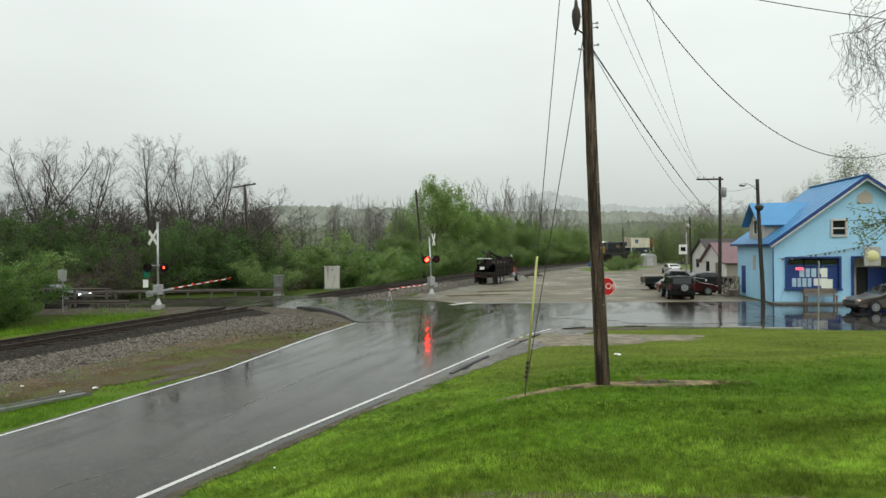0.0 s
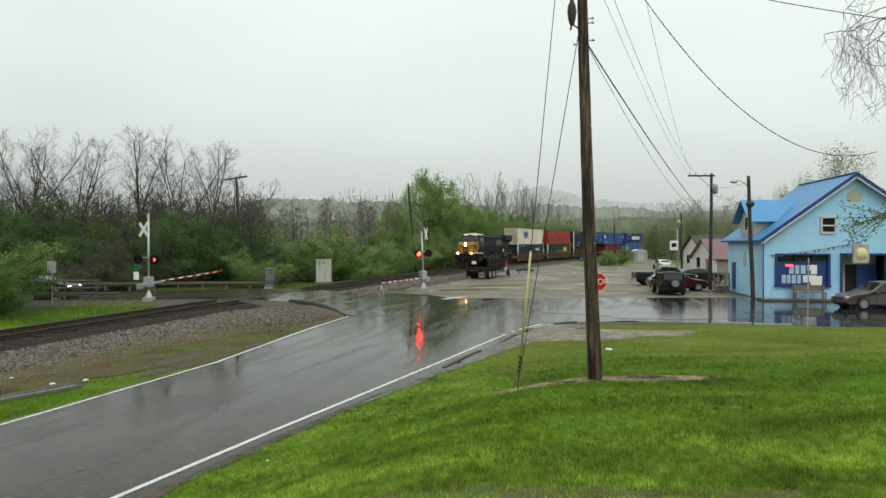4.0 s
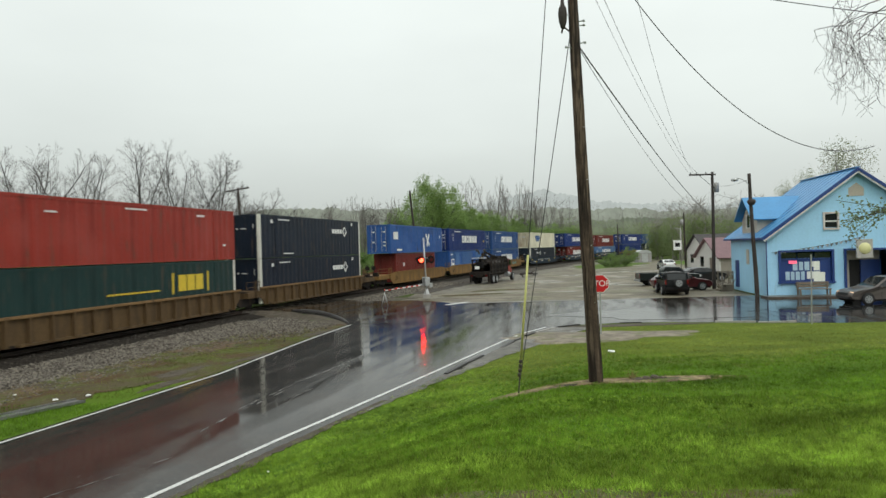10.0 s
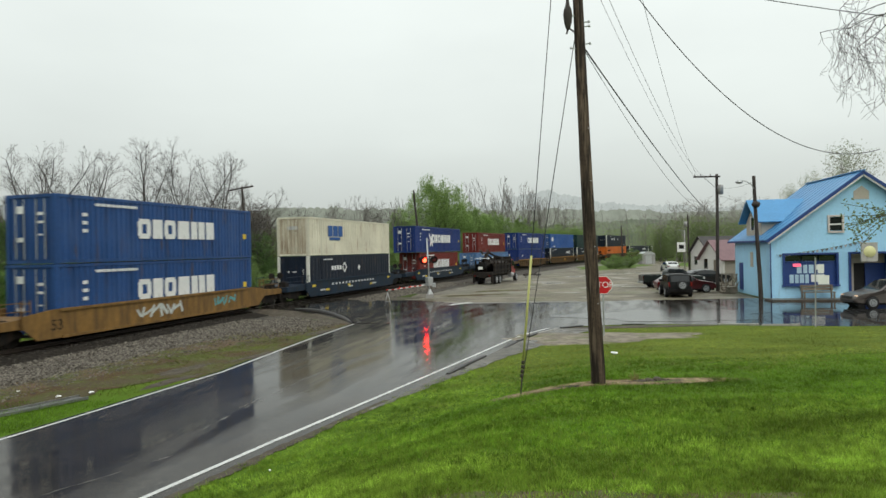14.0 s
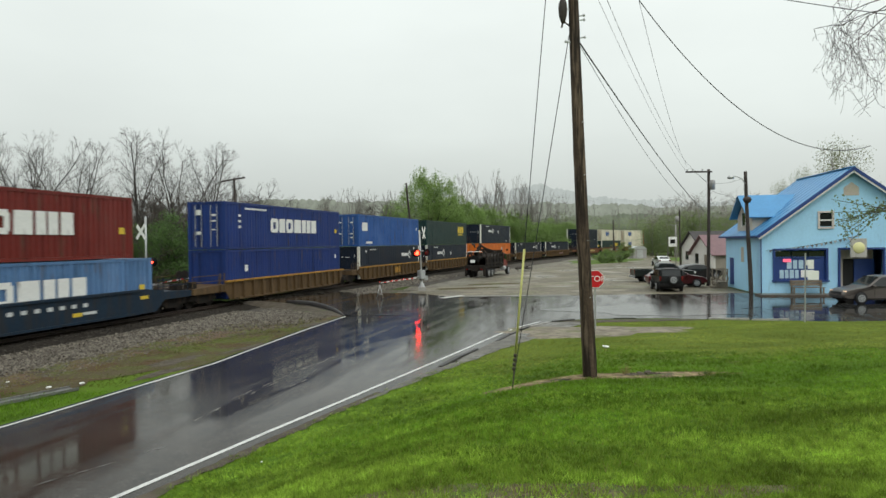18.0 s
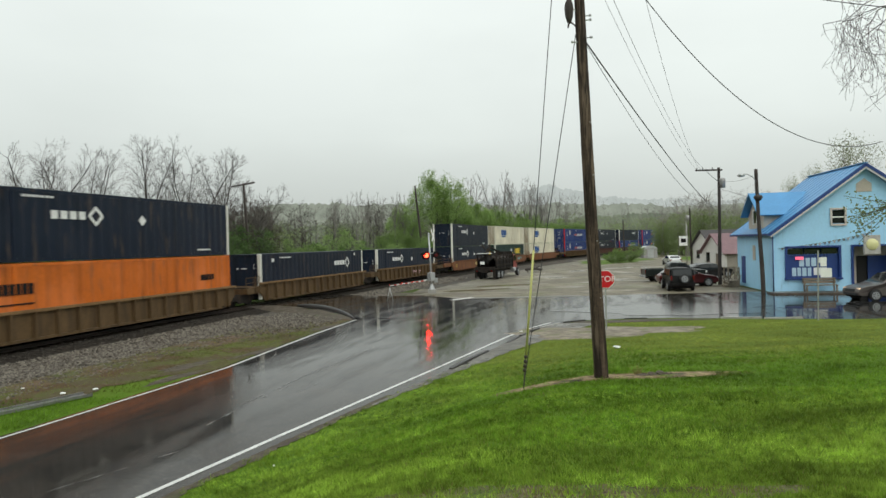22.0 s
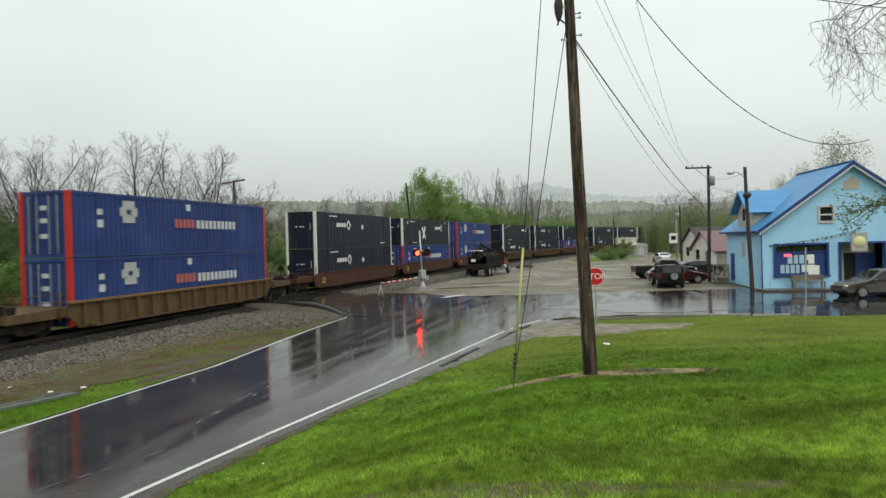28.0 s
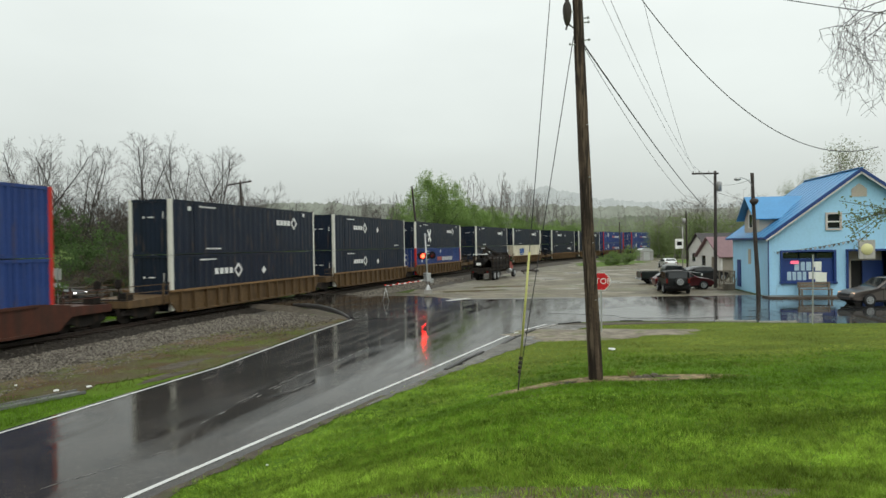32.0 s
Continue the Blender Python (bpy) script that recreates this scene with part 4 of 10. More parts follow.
def well_car(paint, style, label, front, rear, marks="", sill=None, group="well cars"):
    """One well unit, its middle at the origin over the rail heads. front, rear: overhang past the well, with a truck under it; rear 0 leaves it to the next unit."""
    top = thing("well_car", Matrix.Identity(4), label, "rail car", group)
    half = 8.35
    for sgn in (1, -1):
        bm = BM()
        if style == "ribbed":
            prism(bm, [(-half, 0.85), (-half + 0.6, 0.22), (half - 0.6, 0.22), (half, 0.85), (half, 1.34), (-half, 1.34)], -0.03, 0.03)
        else:
            prism(bm, [(-half - 0.4, 0.72), (-half + 0.2, 0.22), (half - 0.2, 0.22), (half + 0.4, 0.72), (half + 0.4, 1.24), (half - 1.0, 1.40), (-half + 1.0, 1.40), (-half - 0.4, 1.24)], -0.03, 0.03)
        w = part("side_wall", bm, paint, top)
        w.matrix_basis = pose(0, sgn * (1.36 if style == "ribbed" else 1.42), 0)
        bm = box(BM(), (0, sgn * 1.45, 1.35), (2 * half - (2.6 if style != "ribbed" else 0), 0.14, 0.12), bevel=0.015)
        part("top_sill", bm, sill or paint, top)
        bm = box(BM(), (0, sgn * 1.45, 0.25), (2 * half - 2.8, 0.12, 0.1))
        part("bottom_sill", bm, paint, top)
        if style == "ribbed":
            bm = box(BM(), (0, 0, 0.78), (0.11, 0.20, 1.08), bevel=0.012)
            r0 = None
            for k in range(15):
                m = pose(-7.56 + k * 1.08, sgn * 1.46, 0)
                if r0 is None:
                    r0 = part("stake", bm, paint, top)
                    r0.matrix_basis = m
                else:
                    share(r0, m, top)
    fb = part("floor_beam", box(BM(), (0, 0, 0.26), (0.25, 2.8, 0.1)), M_UNDER, top)
    fb.matrix_basis = pose(-7.2, 0, 0)
    for k in range(1, 9):
        share(fb, pose(-7.2 + 1.8 * k, 0, 0), top)
    for sgn, over, own in ((1, front, True), (-1, rear, rear > 1.9)):
        if over <= 0:
            continue
        bm = BM()
        prism(bm, [(half - 0.2, 0.75), (half + over, 0.75), (half + over, 1.08), (half - 0.2, 1.18)], -1.35, 1.35, Matrix.Rotation(math.pi if sgn < 0 else 0, 4, "Z"))
        part("end_platform", bm, paint, top)
        for yy in (-1.2, 1.2):
            bm = BM()
            rod(bm, (sgn * (half + over - 0.1), yy, 1.08), (sgn * (half + over - 0.1), yy, 1.75), 0.02, n=6)
            rod(bm, (sgn * (half + 0.3), yy, 1.12), (sgn * (half + 0.3), yy, 1.75), 0.02, n=6)
            rod(bm, (sgn * (half + 0.3), yy, 1.75), (sgn * (half + over - 0.1), yy, 1.75), 0.02, n=6)
            rod(bm, (sgn * (half + 0.3), yy, 1.42), (sgn * (half + over - 0.1), yy, 1.42), 0.02, n=6)
            part("hand_rail", bm, paint, top)
        for yy in (-1.40, 1.40):
            bm = BM()
            for dx in (0.05, 0.45):
                box(bm, (sgn * (half + dx), yy, 1.28), (0.045, 0.045, 1.15))
            for k in range(4):
                rod(bm, (sgn * (half + 0.05), yy, 0.82 + 0.3 * k), (sgn * (half + 0.45), yy, 0.82 + 0.3 * k), 0.016, n=6)
            part("ladder", bm, paint, top)
        part("brake_pipe", tube(BM(), [Vector((sgn * (half - 0.1), 0.9, 0.7)), Vector((sgn * (half + over * 0.5), 0.95, 0.62)), Vector((sgn * (half + over), 0.5, 0.66))], [0.035] * 3, 6), M_UNDER, top)
        part("crossover_step", box(BM(), (sgn * (half + over - 0.25), 0, 1.12), (0.42, 2.3, 0.05), bevel=0.01), M_UNDER, top)
        if over > 2:
            part("coupler", box(BM(), (sgn * (half + over + 0.35), 0, 0.85), (0.9, 0.3, 0.32)), M_UNDER, top)
            part("brake_box", box(BM(), (sgn * (half + over - 0.5), 0.75, 1.25), (0.5, 0.5, 0.4)), M_UNDER, top)
            part("brake_wheel", lathe(BM(), [(0.2, 0.0), (0.24, 0.02), (0.2, 0.04)], 14, Matrix.Translation((sgn * (half + over - 0.12), 0.7, 1.9)), axis="X"), M_UNDER, top)
            part("brake_stand", rod(BM(), (sgn * (half + over - 0.15), 0.7, 1.0), (sgn * (half + over - 0.15), 0.7, 1.9), 0.04, n=6), M_UNDER, top)
        if own:
            bogie(top, sgn * (half + (1.25 if over < 2 else over - 1.25)))
    if marks:
        bm = Marks()
        if marks == "tags":
            rnd = random.Random(4)
            scrawl(bm, 2.7, 0.82, 3.4, 0.62, 11, rnd)
            bm.put("spray_paint", M_SPRAY, top, "silver spray-painted shape")
            bm = Marks()
            scrawl(bm, -3.4, 0.85, 2.2, 0.55, 8, rnd)
            bm.put("spray_paint", M_SPRAY2, top, "teal spray-painted shape")
        elif marks == "straw":
            scrawl(bm, -0.8, 0.82, 4.2, 0.7, 15, random.Random(8))
            bm.put("spray_paint", M_SPRAY3, top, "straw-coloured spray-painted shape")
        elif marks == "rear_tags":
            scrawl(bm, -3.2, 0.80, 2.9, 0.85, 13, random.Random(6))
            bm.put("spray_paint", M_SPRAY, top, "silver spray-painted shape")
            bm = Marks()
            scrawl(bm, -1.9, 0.9, 1.2, 0.42, 5, random.Random(7))
            bm.put("spray_paint", M_SPRAY4, top, "red spray-painted shape")
        elif marks == "pink":
            for k in range(2):
                scrawl(bm, -0.6 - 1.5 * k, 0.8, 0.9, 0.42, 5, random.Random(9 + k), 1.53)
            bm.put("spray_paint", M_SPRAY5, top, "pale pink spray-painted shape")
        elif marks == "letters":
            for k in range(14):
                bm.block((4.5 - k * 0.62, 1.455, 0.98), (0.26, 0.012, 0.16))
            for k in range(3):
                bm.block((6.2 - k * 5.0, 1.455, 0.62), (0.8, 0.012, 0.12))
            bm.put("small_marking", M_DULLMARK, top, "small white marking bar")
            bm = Marks()
            for x, z, w in ((7.6, 1.0, 0.5), (5.4, 0.6, 0.6), (1.5, 0.75, 0.45), (-3.1, 0.6, 0.5), (-7.3, 1.0, 0.55)):
                bm.block((x, 1.457, z), (w, 0.012, 0.16))
            bm.put("warning_patch", M_YELLOWMARK, top, "small yellow marking patch")
        else:
            bm.block((-0.9, 1.505, 0.8), (1.5, 0.02, 0.55))
            bm.put("name_plate", W_SILL, top, "yellow name plate")
    if style == "smooth" and marks != "letters":
        lettering("53", 0.62, pose(7.2, 1.455, 0.74, 90, 0, 180), M_BLACK if paint is W_TAN else M_YELLOWMARK, top, "length_number", "painted number 53")
    return top


# unit: middle on the train's scale, style, paint, mark, top container, bottom container, front and rear overhang
ART, CPL = 1.3, 2.85
CONSIST = [
    (-193.3, "ribbed", "brown", "", "cream", "umax", CPL, 0), (-173.94, "ribbed", "brown", "", "red", "green", ART, 0), (-154.91, "ribbed", "brown", "", "umax", "umax", ART, CPL),
    (-131.25, "smooth", "tan", "", "plainblue", "maroon40", CPL, 0), (-112.1, "smooth", "tan", "rear_tags", "blue7", "blue45", ART, 0), (-93.1, "smooth", "tan", "tags", "blue7s", "blue7s", ART, CPL),
    (-69.8, "smooth", "fec", "letters", "cream", "umax_c", CPL, CPL), (-46.2, "smooth", "fec", "letters", "blue7", "maroon7", CPL, CPL), (-22.7, "smooth", "fec", "letters", "maroon7", "pale7", CPL, CPL),
    (-0.05, "ribbed", "brown", "", "blue7", "blue40", CPL, 0), (20.2, "ribbed", "brown", "plate", "plainblue", "umax", ART, 0), (39.15, "ribbed", "brown", "", "greentop", "umax_c", ART, CPL),
    (62.5, "ribbed", "brown", "", "umax_c", "orange", CPL, 0), (82.0, "ribbed", "brown", "", None, "umax", ART, 0), (101.5, "ribbed", "brown", "pink", None, "umax_c", ART, CPL),
    (124.62, "smooth", "rust", "straw", "umax_c", "umax_c", CPL, 0), (144.38, "smooth", "rust", "tags", "cream", "green", ART, 0), (163.8, "smooth", "rust", "", "cream", "cream", ART, CPL),
    (187.34, "ribbed", "brown", "", "stack", "stack", CPL, CPL),
    (210.84, "smooth", "red", "", "umax_c", "umax_c", CPL, 0), (230.3, "smooth", "red", "", "umax", "stack", ART, 0), (249.97, "smooth", "red", "", "stack", "stack", ART, CPL),
    (273.47, "ribbed", "brown", "", "umax", "umax_c", CPL, 0), (293.06, "ribbed", "brown", "", "umax_c", "umax_c", ART, 0), (312.62, "ribbed", "brown", "", "umax", "stack", ART, CPL),
    (336.3, "ribbed", "brown", "", "umax", "umax_c", CPL, 0), (356.3, "ribbed", "brown", "", "umax", "cream", ART, CPL), (380.6, "ribbed", "brown", "", "umax_c", "umax", CPL, 0),
    (400.2, "ribbed", "brown", "", "umax", "umax_c", ART, 0), (419.8, "ribbed", "brown", "", "stack", "stack", ART, CPL), (443.6, "ribbed", "brown", "", "stack", "stack", CPL, 0),
    (463.2, "ribbed", "brown", "", "umax", "umax_c", ART, 0), (482.8, "ribbed", "brown", "", "umax", "umax", ART, CPL),
]
PAINTS = {"brown": (W_BROWN, "brown weathered well car with upright ribs"), "tan": (W_TAN, "tan yellow well car with smooth sides and grime"),
          "fec": (W_FEC, "dark blue well car with small white lettering bars"), "rust": (W_RUST, "rust orange well car with spray paint"),
          "red": (W_RED, "dark red weathered well car with smooth sides")}
CARS = {}
for c, style, paint, marks, upper, lower, front, rear in CONSIST:
    key = (style, paint, marks, front, rear)
    sill = W_SILL if -1 < c < 50 and paint == "brown" else None
    edge = W_BROWNSILL if paint == "brown" else None
    if key in CARS and sill is None:
        ob = copy_thing(CARS[key], Matrix.Identity(4))
    else:
        ob = well_car(PAINTS[paint][0], style, PAINTS[paint][1], front, rear, marks, sill or edge)
        if sill is None:
            CARS[key] = ob
    runs(ob, c)
    h = 0.31
    if lower:
        dc = {"maroon40": -0.6, "maroon7": 0.2, "blue7s": 0.25}.get(lower, 0.0)
        place_container(lower, c + dc, h)
        h += KINDS[lower][6] + 0.02
    if upper:
        place_container(upper, c + {"blue7s": 0.3}.get(upper, 0.0), h)

# ---- the locomotive ----
M_LOCO = painted("dark_blue_loco_paint", (0.0070, 0.0160, 0.0254), dirt=(0.024, 0.019, 0.013), amount=0.65, rough=0.6)
M_LOCOYELLOW = painted("gold_yellow_loco_paint", (0.30, 0.160, 0.020), dirt=(0.06, 0.042, 0.024), amount=0.75)
M_LOCOSTRIPE = painted("grimy_gold_stripe", (0.13, 0.075, 0.018), dirt=(0.03, 0.022, 0.015), amount=0.6)
M_LOCOROOF = painted("pale_cab_roof", (0.62, 0.64, 0.62))
M_GLASS = mat("dark_glass", (0.014, 0.017, 0.018), 0.06, vary=0.05, bump=0.0, coat=0.2, spec=0.4)
M_TANK = painted("grimy_tank_grey", (0.062, 0.056, 0.048), dirt=(0.04, 0.03, 0.025), amount=0.4, rough=0.6)
M_HEAD = mat("lit_headlight", (0.9, 0.85, 0.7), 0.2, vary=0.0, bump=0, glow=(1.0, 0.62, 0.26), glow_strength=95)
M_LOCOTRIM = painted("dull_window_frame", (0.085, 0.09, 0.095), amount=0.3)
M_BOARD = mat("lit_number_board", (0.8, 0.8, 0.5), 0.3, vary=0.0, bump=0, glow=(0.85, 0.9, 0.35), glow_strength=1.6)
M_LOCOMARK = painted("faded_gold_marking", (0.19, 0.095, 0.028), amount=0.4)


def taper_box(bm, x0, x1, w0, w1, z0, z1a, z1b, bevel=0.05):
    """A block from x0 to x1, w0 wide at x0 and w1 at x1, its top going from z1a to z1b."""
    vs = [bm.verts.new(v) for v in ((x0, -w0 / 2, z0), (x1, -w1 / 2, z0), (x1, w1 / 2, z0), (x0, w0 / 2, z0),
                                    (x0, -w0 / 2, z1a), (x1, -w1 / 2, z1b), (x1, w1 / 2, z1b), (x0, w0 / 2, z1a))]
    fs = [bm.faces.new([vs[i] for i in f]) for f in ((3, 2, 1, 0), (4, 5, 6, 7), (0, 1, 5, 4), (1, 2, 6, 5), (2, 3, 7, 6), (3, 0, 4, 7))]
    if bevel:
        bmesh.ops.bevel(bm, geom=list({e for f in fs for e in f.edges}), offset=bevel, segments=2, profile=0.7, affect="EDGES")
    return bm


def locomotive():
    top = thing("locomotive", Matrix.Identity(4), "dark blue diesel locomotive with a gold nose and lit headlights", "locomotive")
    bm = box(BM(), (0, 0, 1.42), (21.6, 2.9, 0.42), bevel=0.03)
    part("underframe", bm, M_LOCO, top)
    for sgn in (1, -1):
        bm = box(BM(), (-0.5, sgn * 1.475, 1.60), (19.5, 0.03, 0.11))
        part("sill_stripe", bm, M_LOCOSTRIPE, top, "gold stripe along the sill")
    bm = taper_box(BM(), 8.3, 9.75, 2.95, 2.72, 1.64, 3.46, 3.22, 0.10)
    part("nose_body", bm, M_LOCOYELLOW, top, "dirty gold nose sides")
    bm = taper_box(BM(), 9.45, 10.30, 2.80, 2.30, 1.62, 3.24, 3.08, 0.20)
    part("nose", bm, M_LOCOYELLOW, top, "gold-yellow nose front")
    part("windscreen_band", box(BM(), (0, 0, 0), (0.06, 2.5, 0.24), bevel=0.02), M_BLACK, top, "black band over the windscreens").matrix_basis = pose(8.08, 0, 4.36, 0, -21.8, 0)
    part("roof_cooler", box(BM(), (6.9, 0, 4.72), (1.3, 1.1, 0.16), bevel=0.04), M_LOCOROOF, top, "pale low box on the cab roof")
    bm = box(BM(), (10.27, 0, 2.22), (0.12, 0.72, 1.15), bevel=0.03)
    part("nose_door", bm, M_UNDER, top, "dark recessed nose door")
    bm = box(BM(), (10.33, 0.0, 2.2), (0.03, 0.5, 0.5), bevel=0.01)
    part("nose_mark", bm, M_LOCOSTRIPE, top, "plain faded round-cornered block")
    bm = box(BM(), (10.24, 0, 3.0), (0.16, 0.42, 0.60), bevel=0.04)
    part("headlight_housing", bm, M_UNDER, top)
    bm = prism(BM(), [(5.55, 1.64), (8.45, 1.64), (8.45, 3.35), (8.05, 4.35), (7.85, 4.50), (5.55, 4.50)], -1.5, 1.5)
    for v in bm.verts:
        if v.co.z > 3.4:
            v.co.y *= 1 - 0.16 * (v.co.z - 3.4)
    part("cab", bm, M_LOCO, top)
    bm = prism(BM(), [(-1.22, 0), (-0.85, 0.16), (0.85, 0.16), (1.22, 0)], 5.5, 8.0, Matrix.Translation((0, 0, 4.5)), axis="X")
    part("cab_roof", bm, M_LOCOROOF, top, "pale wet cab roof")
    for sgn in (1, -1):
        bm = box(BM(), (0, 0, 0), (0.05, 1.16, 0.74), bevel=0.01)
        w = part("windscreen_frame", bm, M_LOCOTRIM, top)
        w.matrix_basis = pose(8.28, sgn * 0.66, 3.86, 0, -21.8, 0)
        bm = box(BM(), (0, 0, 0), (0.03, 1.02, 0.60), bevel=0.01)
        w = part("windscreen", bm, M_GLASS, top, "dark windscreen pane")
        w.matrix_basis = pose(8.305, sgn * 0.66, 3.87, 0, -21.8, 0)
        bm = box(BM(), (8.02, sgn * 0.72, 4.42), (0.12, 0.62, 0.17), bevel=0.01)
        part("number_board", bm, M_BOARD, top, "lit yellow-green number board")
        bm = box(BM(), (0, 0, 0), (1.42, 0.04, 0.78), bevel=0.01)
        w = part("side_window_frame", bm, M_LOCOTRIM, top)
        w.matrix_basis = pose(6.9, sgn * 1.425, 3.75, sgn * 9, 0, 0)
        for dx in (-0.34, 0.34):
            bm = box(BM(), (0, 0, 0), (0.58, 0.03, 0.64), bevel=0.01)
            w = part("side_window", bm, M_GLASS, top)
            w.matrix_basis = pose(6.9 + dx, sgn * 1.438, 3.75, sgn * 9, 0, 0)
        bm = box(BM(), (5.62, sgn * 1.62, 3.6), (0.05, 0.22, 0.36), bevel=0.01)
        part("wing_mirror", bm, M_UNDER, top)
        bm = box(BM(), (0, 0, 0), (0.3, 0.02, 0.5), bevel=0.01)
        w = part("cab_vent", bm, M_UNDER, top)
        w.matrix_basis = pose(5.9, sgn * 1.505, 2.6)
        bm = box(BM(), (6.9, sgn * 1.55, 4.15), (1.2, 0.35, 0.04))
        part("window_awning", bm, M_LOCO, top)
        bm = BM()
        lathe(bm, [(0.02, 0.0), (0.085, 0.01), (0.095, 0.06), (0.02, 0.07)], 16, Matrix.Translation((10.72, sgn * 1.05, 1.72)), axis="X")
        part("ditch_light", bm, M_HEAD, top, "lit round ditch light")
        bm = box(BM(), (9.45, sgn * 1.2, 1.0), (0.75, 0.3, 1.3))
        part("step_well", bm, M_UNDER, top)
        for k in range(4):
            bm = box(BM(), (9.4, sgn * 1.3, 0.45 + 0.33 * k), (0.55, 0.42, 0.05))
            part("step", bm, M_UNDER, top)
    for zz in (3.12, 2.90):
        bm = lathe(BM(), [(0.02, 0.0), (0.085, 0.01), (0.095, 0.06), (0.02, 0.07)], 16, Matrix.Translation((10.31, 0, zz)), axis="X")
        part("headlight", bm, M_HEAD, top, "lit round headlight")
    bm = prism(BM(), [(-0.95, 1.62), (0.95, 1.62), (0.95, 4.30), (0.72, 4.47), (-0.72, 4.47), (-0.95, 4.30)], -10.4, 5.5, axis="X")
    part("engine_hood", bm, M_LOCO, top)
    bm = prism(BM(), [(-1.5, 3.75), (-1.5, 4.45), (-1.25, 4.66), (1.25, 4.66), (1.5, 4.45), (1.5, 3.75), (0.94, 3.35), (-0.94, 3.35)], -10.6, -6.4, axis="X")
    part("radiator_hood", bm, M_LOCO, top, "flared radiator section at the rear")
    bm = box(BM(), (-8.2, 0, 4.68), (2.6, 1.7, 0.06))
    part("radiator_grille", bm, M_LOCOROOF, top)
    for k in range(11):
        bm = box(BM(), (-5.6 + 0.98 * k, 0.965, 2.75), (0.9, 0.05, 1.95), bevel=0.015)
        part("hood_door", bm, M_LOCO, top)
        if k % 2:
            bm = box(BM(), (-5.6 + 0.98 * k, 0.99, 3.95), (0.62, 0.04, 0.42))
            part("vent_grille", bm, M_UNDER, top)
    for k in range(5):
        bm = box(BM(), (4.6 - k * 1.25, 0, 4.50), (1.05, 1.3, 0.12), bevel=0.03)
        part("roof_hatch", bm, M_LOCO, top)
        for sgn in (1, -1):
            bm = box(BM(), (4.6 - k * 1.25, sgn * 0.98, 4.02), (0.16, 0.12, 0.5), bevel=0.02)
            part("hood_bracket", bm, M_UNDER, top)
    bm = box(BM(), (3.2, 1.05, 3.1), (3.6, 0.28, 0.9), bevel=0.05)
    part("equipment_box", bm, M_LOCO, top)
    bm = box(BM(), (0, 0, 1.05), (19.4, 1.9, 0.6))
    part("centre_sill", bm, M_UNDER, top)
    for dx in (-4.4, 4.2):
        bm = box(BM(), (dx, 1.2, 0.92), (0.9, 0.4, 0.55), bevel=0.05)
        part("air_tank", bm, M_UNDER, top)
    bm = BM()
    lathe(bm, [(0.3, 4.5), (0.3, 4.72), (0.2, 4.73)], 14, Matrix.Translation((-0.2, 0, 0)))
    part("exhaust_stack", bm, M_UNDER, top)
    bm = Marks()
    mark_bars(bm, -2.6, 3.35, 2.7, 0.8, 3, 0.99, 0.12)
    mark_bars(bm, -2.3, 3.35, 0.12, 1.15, 1, 0.99)
    mark_bars(bm, -5.5, 3.35, 0.12, 1.15, 1, 0.99)
    bm.put("wordmark_block", M_LOCOMARK, top, "faded gold block of a company name")
    bm = Marks()
    mark_bars(bm, 7.7, 2.95, 1.5, 0.3, 4, 1.5)
    bm.put("cab_number_block", M_LOCOMARK, top, "faded gold block on the cab side")
    bm = prism(BM(), [(-1.45, 0.5), (-1.2, 0.28), (1.2, 0.28), (1.45, 0.5), (1.45, 1.2), (-1.45, 1.2)], -3.4, 3.1, axis="X")
    part("fuel_tank", bm, M_TANK, top, "grimy grey fuel tank")
    for sgn in (1, -1):
        b = new("truck")
        b.parent = top
        b.matrix_basis = pose(sgn * 6.7, 0, 0)
        bm = lathe(BM(), [(0.10, -0.78), (0.50, -0.79), (0.53, -0.76), (0.50, -0.66), (0.1, -0.64), (0.1, 0.64), (0.50, 0.66), (0.53, 0.76), (0.50, 0.79), (0.10, 0.78)], 20, axis="Y")
        ws = part("wheelset", bm, M_UNDER, b)
        ws.matrix_basis = pose(0, 0, 0.5)
        for dx in (-1.9, 1.9):
            share(ws, pose(dx, 0, 0.5), b)
        # Plain black block added to keep the gap between the wheels dark.
        part("brake_rigging", box(BM(), (0, 0, 0.62), (5.5, 1.7, 0.62)), M_BLACK, b)
        for yy in (1, -1):
            bm = prism(BM(), [(-2.7, 0.62), (-2.6, 0.95), (2.6, 0.95), (2.7, 0.62), (1.4, 0.5), (1.1, 0.72), (-1.1, 0.72), (-1.4, 0.5)], yy * 1.08 - 0.09, yy * 1.08 + 0.09)
            part("side_frame", bm, M_UNDER, b)
            for dx in (-1.9, 0, 1.9):
                bm = box(BM(), (dx, yy * 1.22, 0.5), (0.36, 0.16, 0.36), bevel=0.04)
                part("axle_box", bm, M_TANK, b)
    bm = prism(BM(), [(10.6, 0.14), (11.05, 0.14), (10.9, 0.66), (10.6, 0.8)], -1.3, 1.3)
    part("snow_plough", bm, M_BLACK, top, "dark steel snow plough")
    bm = BM()
    box(bm, (10.7, 0, 1.3), (0.3, 2.75, 0.75), bevel=0.03)
    part("pilot_beam", bm, M_BLACK, top)
    bm = box(BM(), (11.2, 0, 0.95), (0.7, 0.32, 0.34), bevel=0.05)
    part("coupler", bm, M_UNDER, top)
    bm = box(BM(), (-11.2, 0, 0.95), (0.7, 0.32, 0.34), bevel=0.05)
    part("coupler", bm, M_UNDER, top)
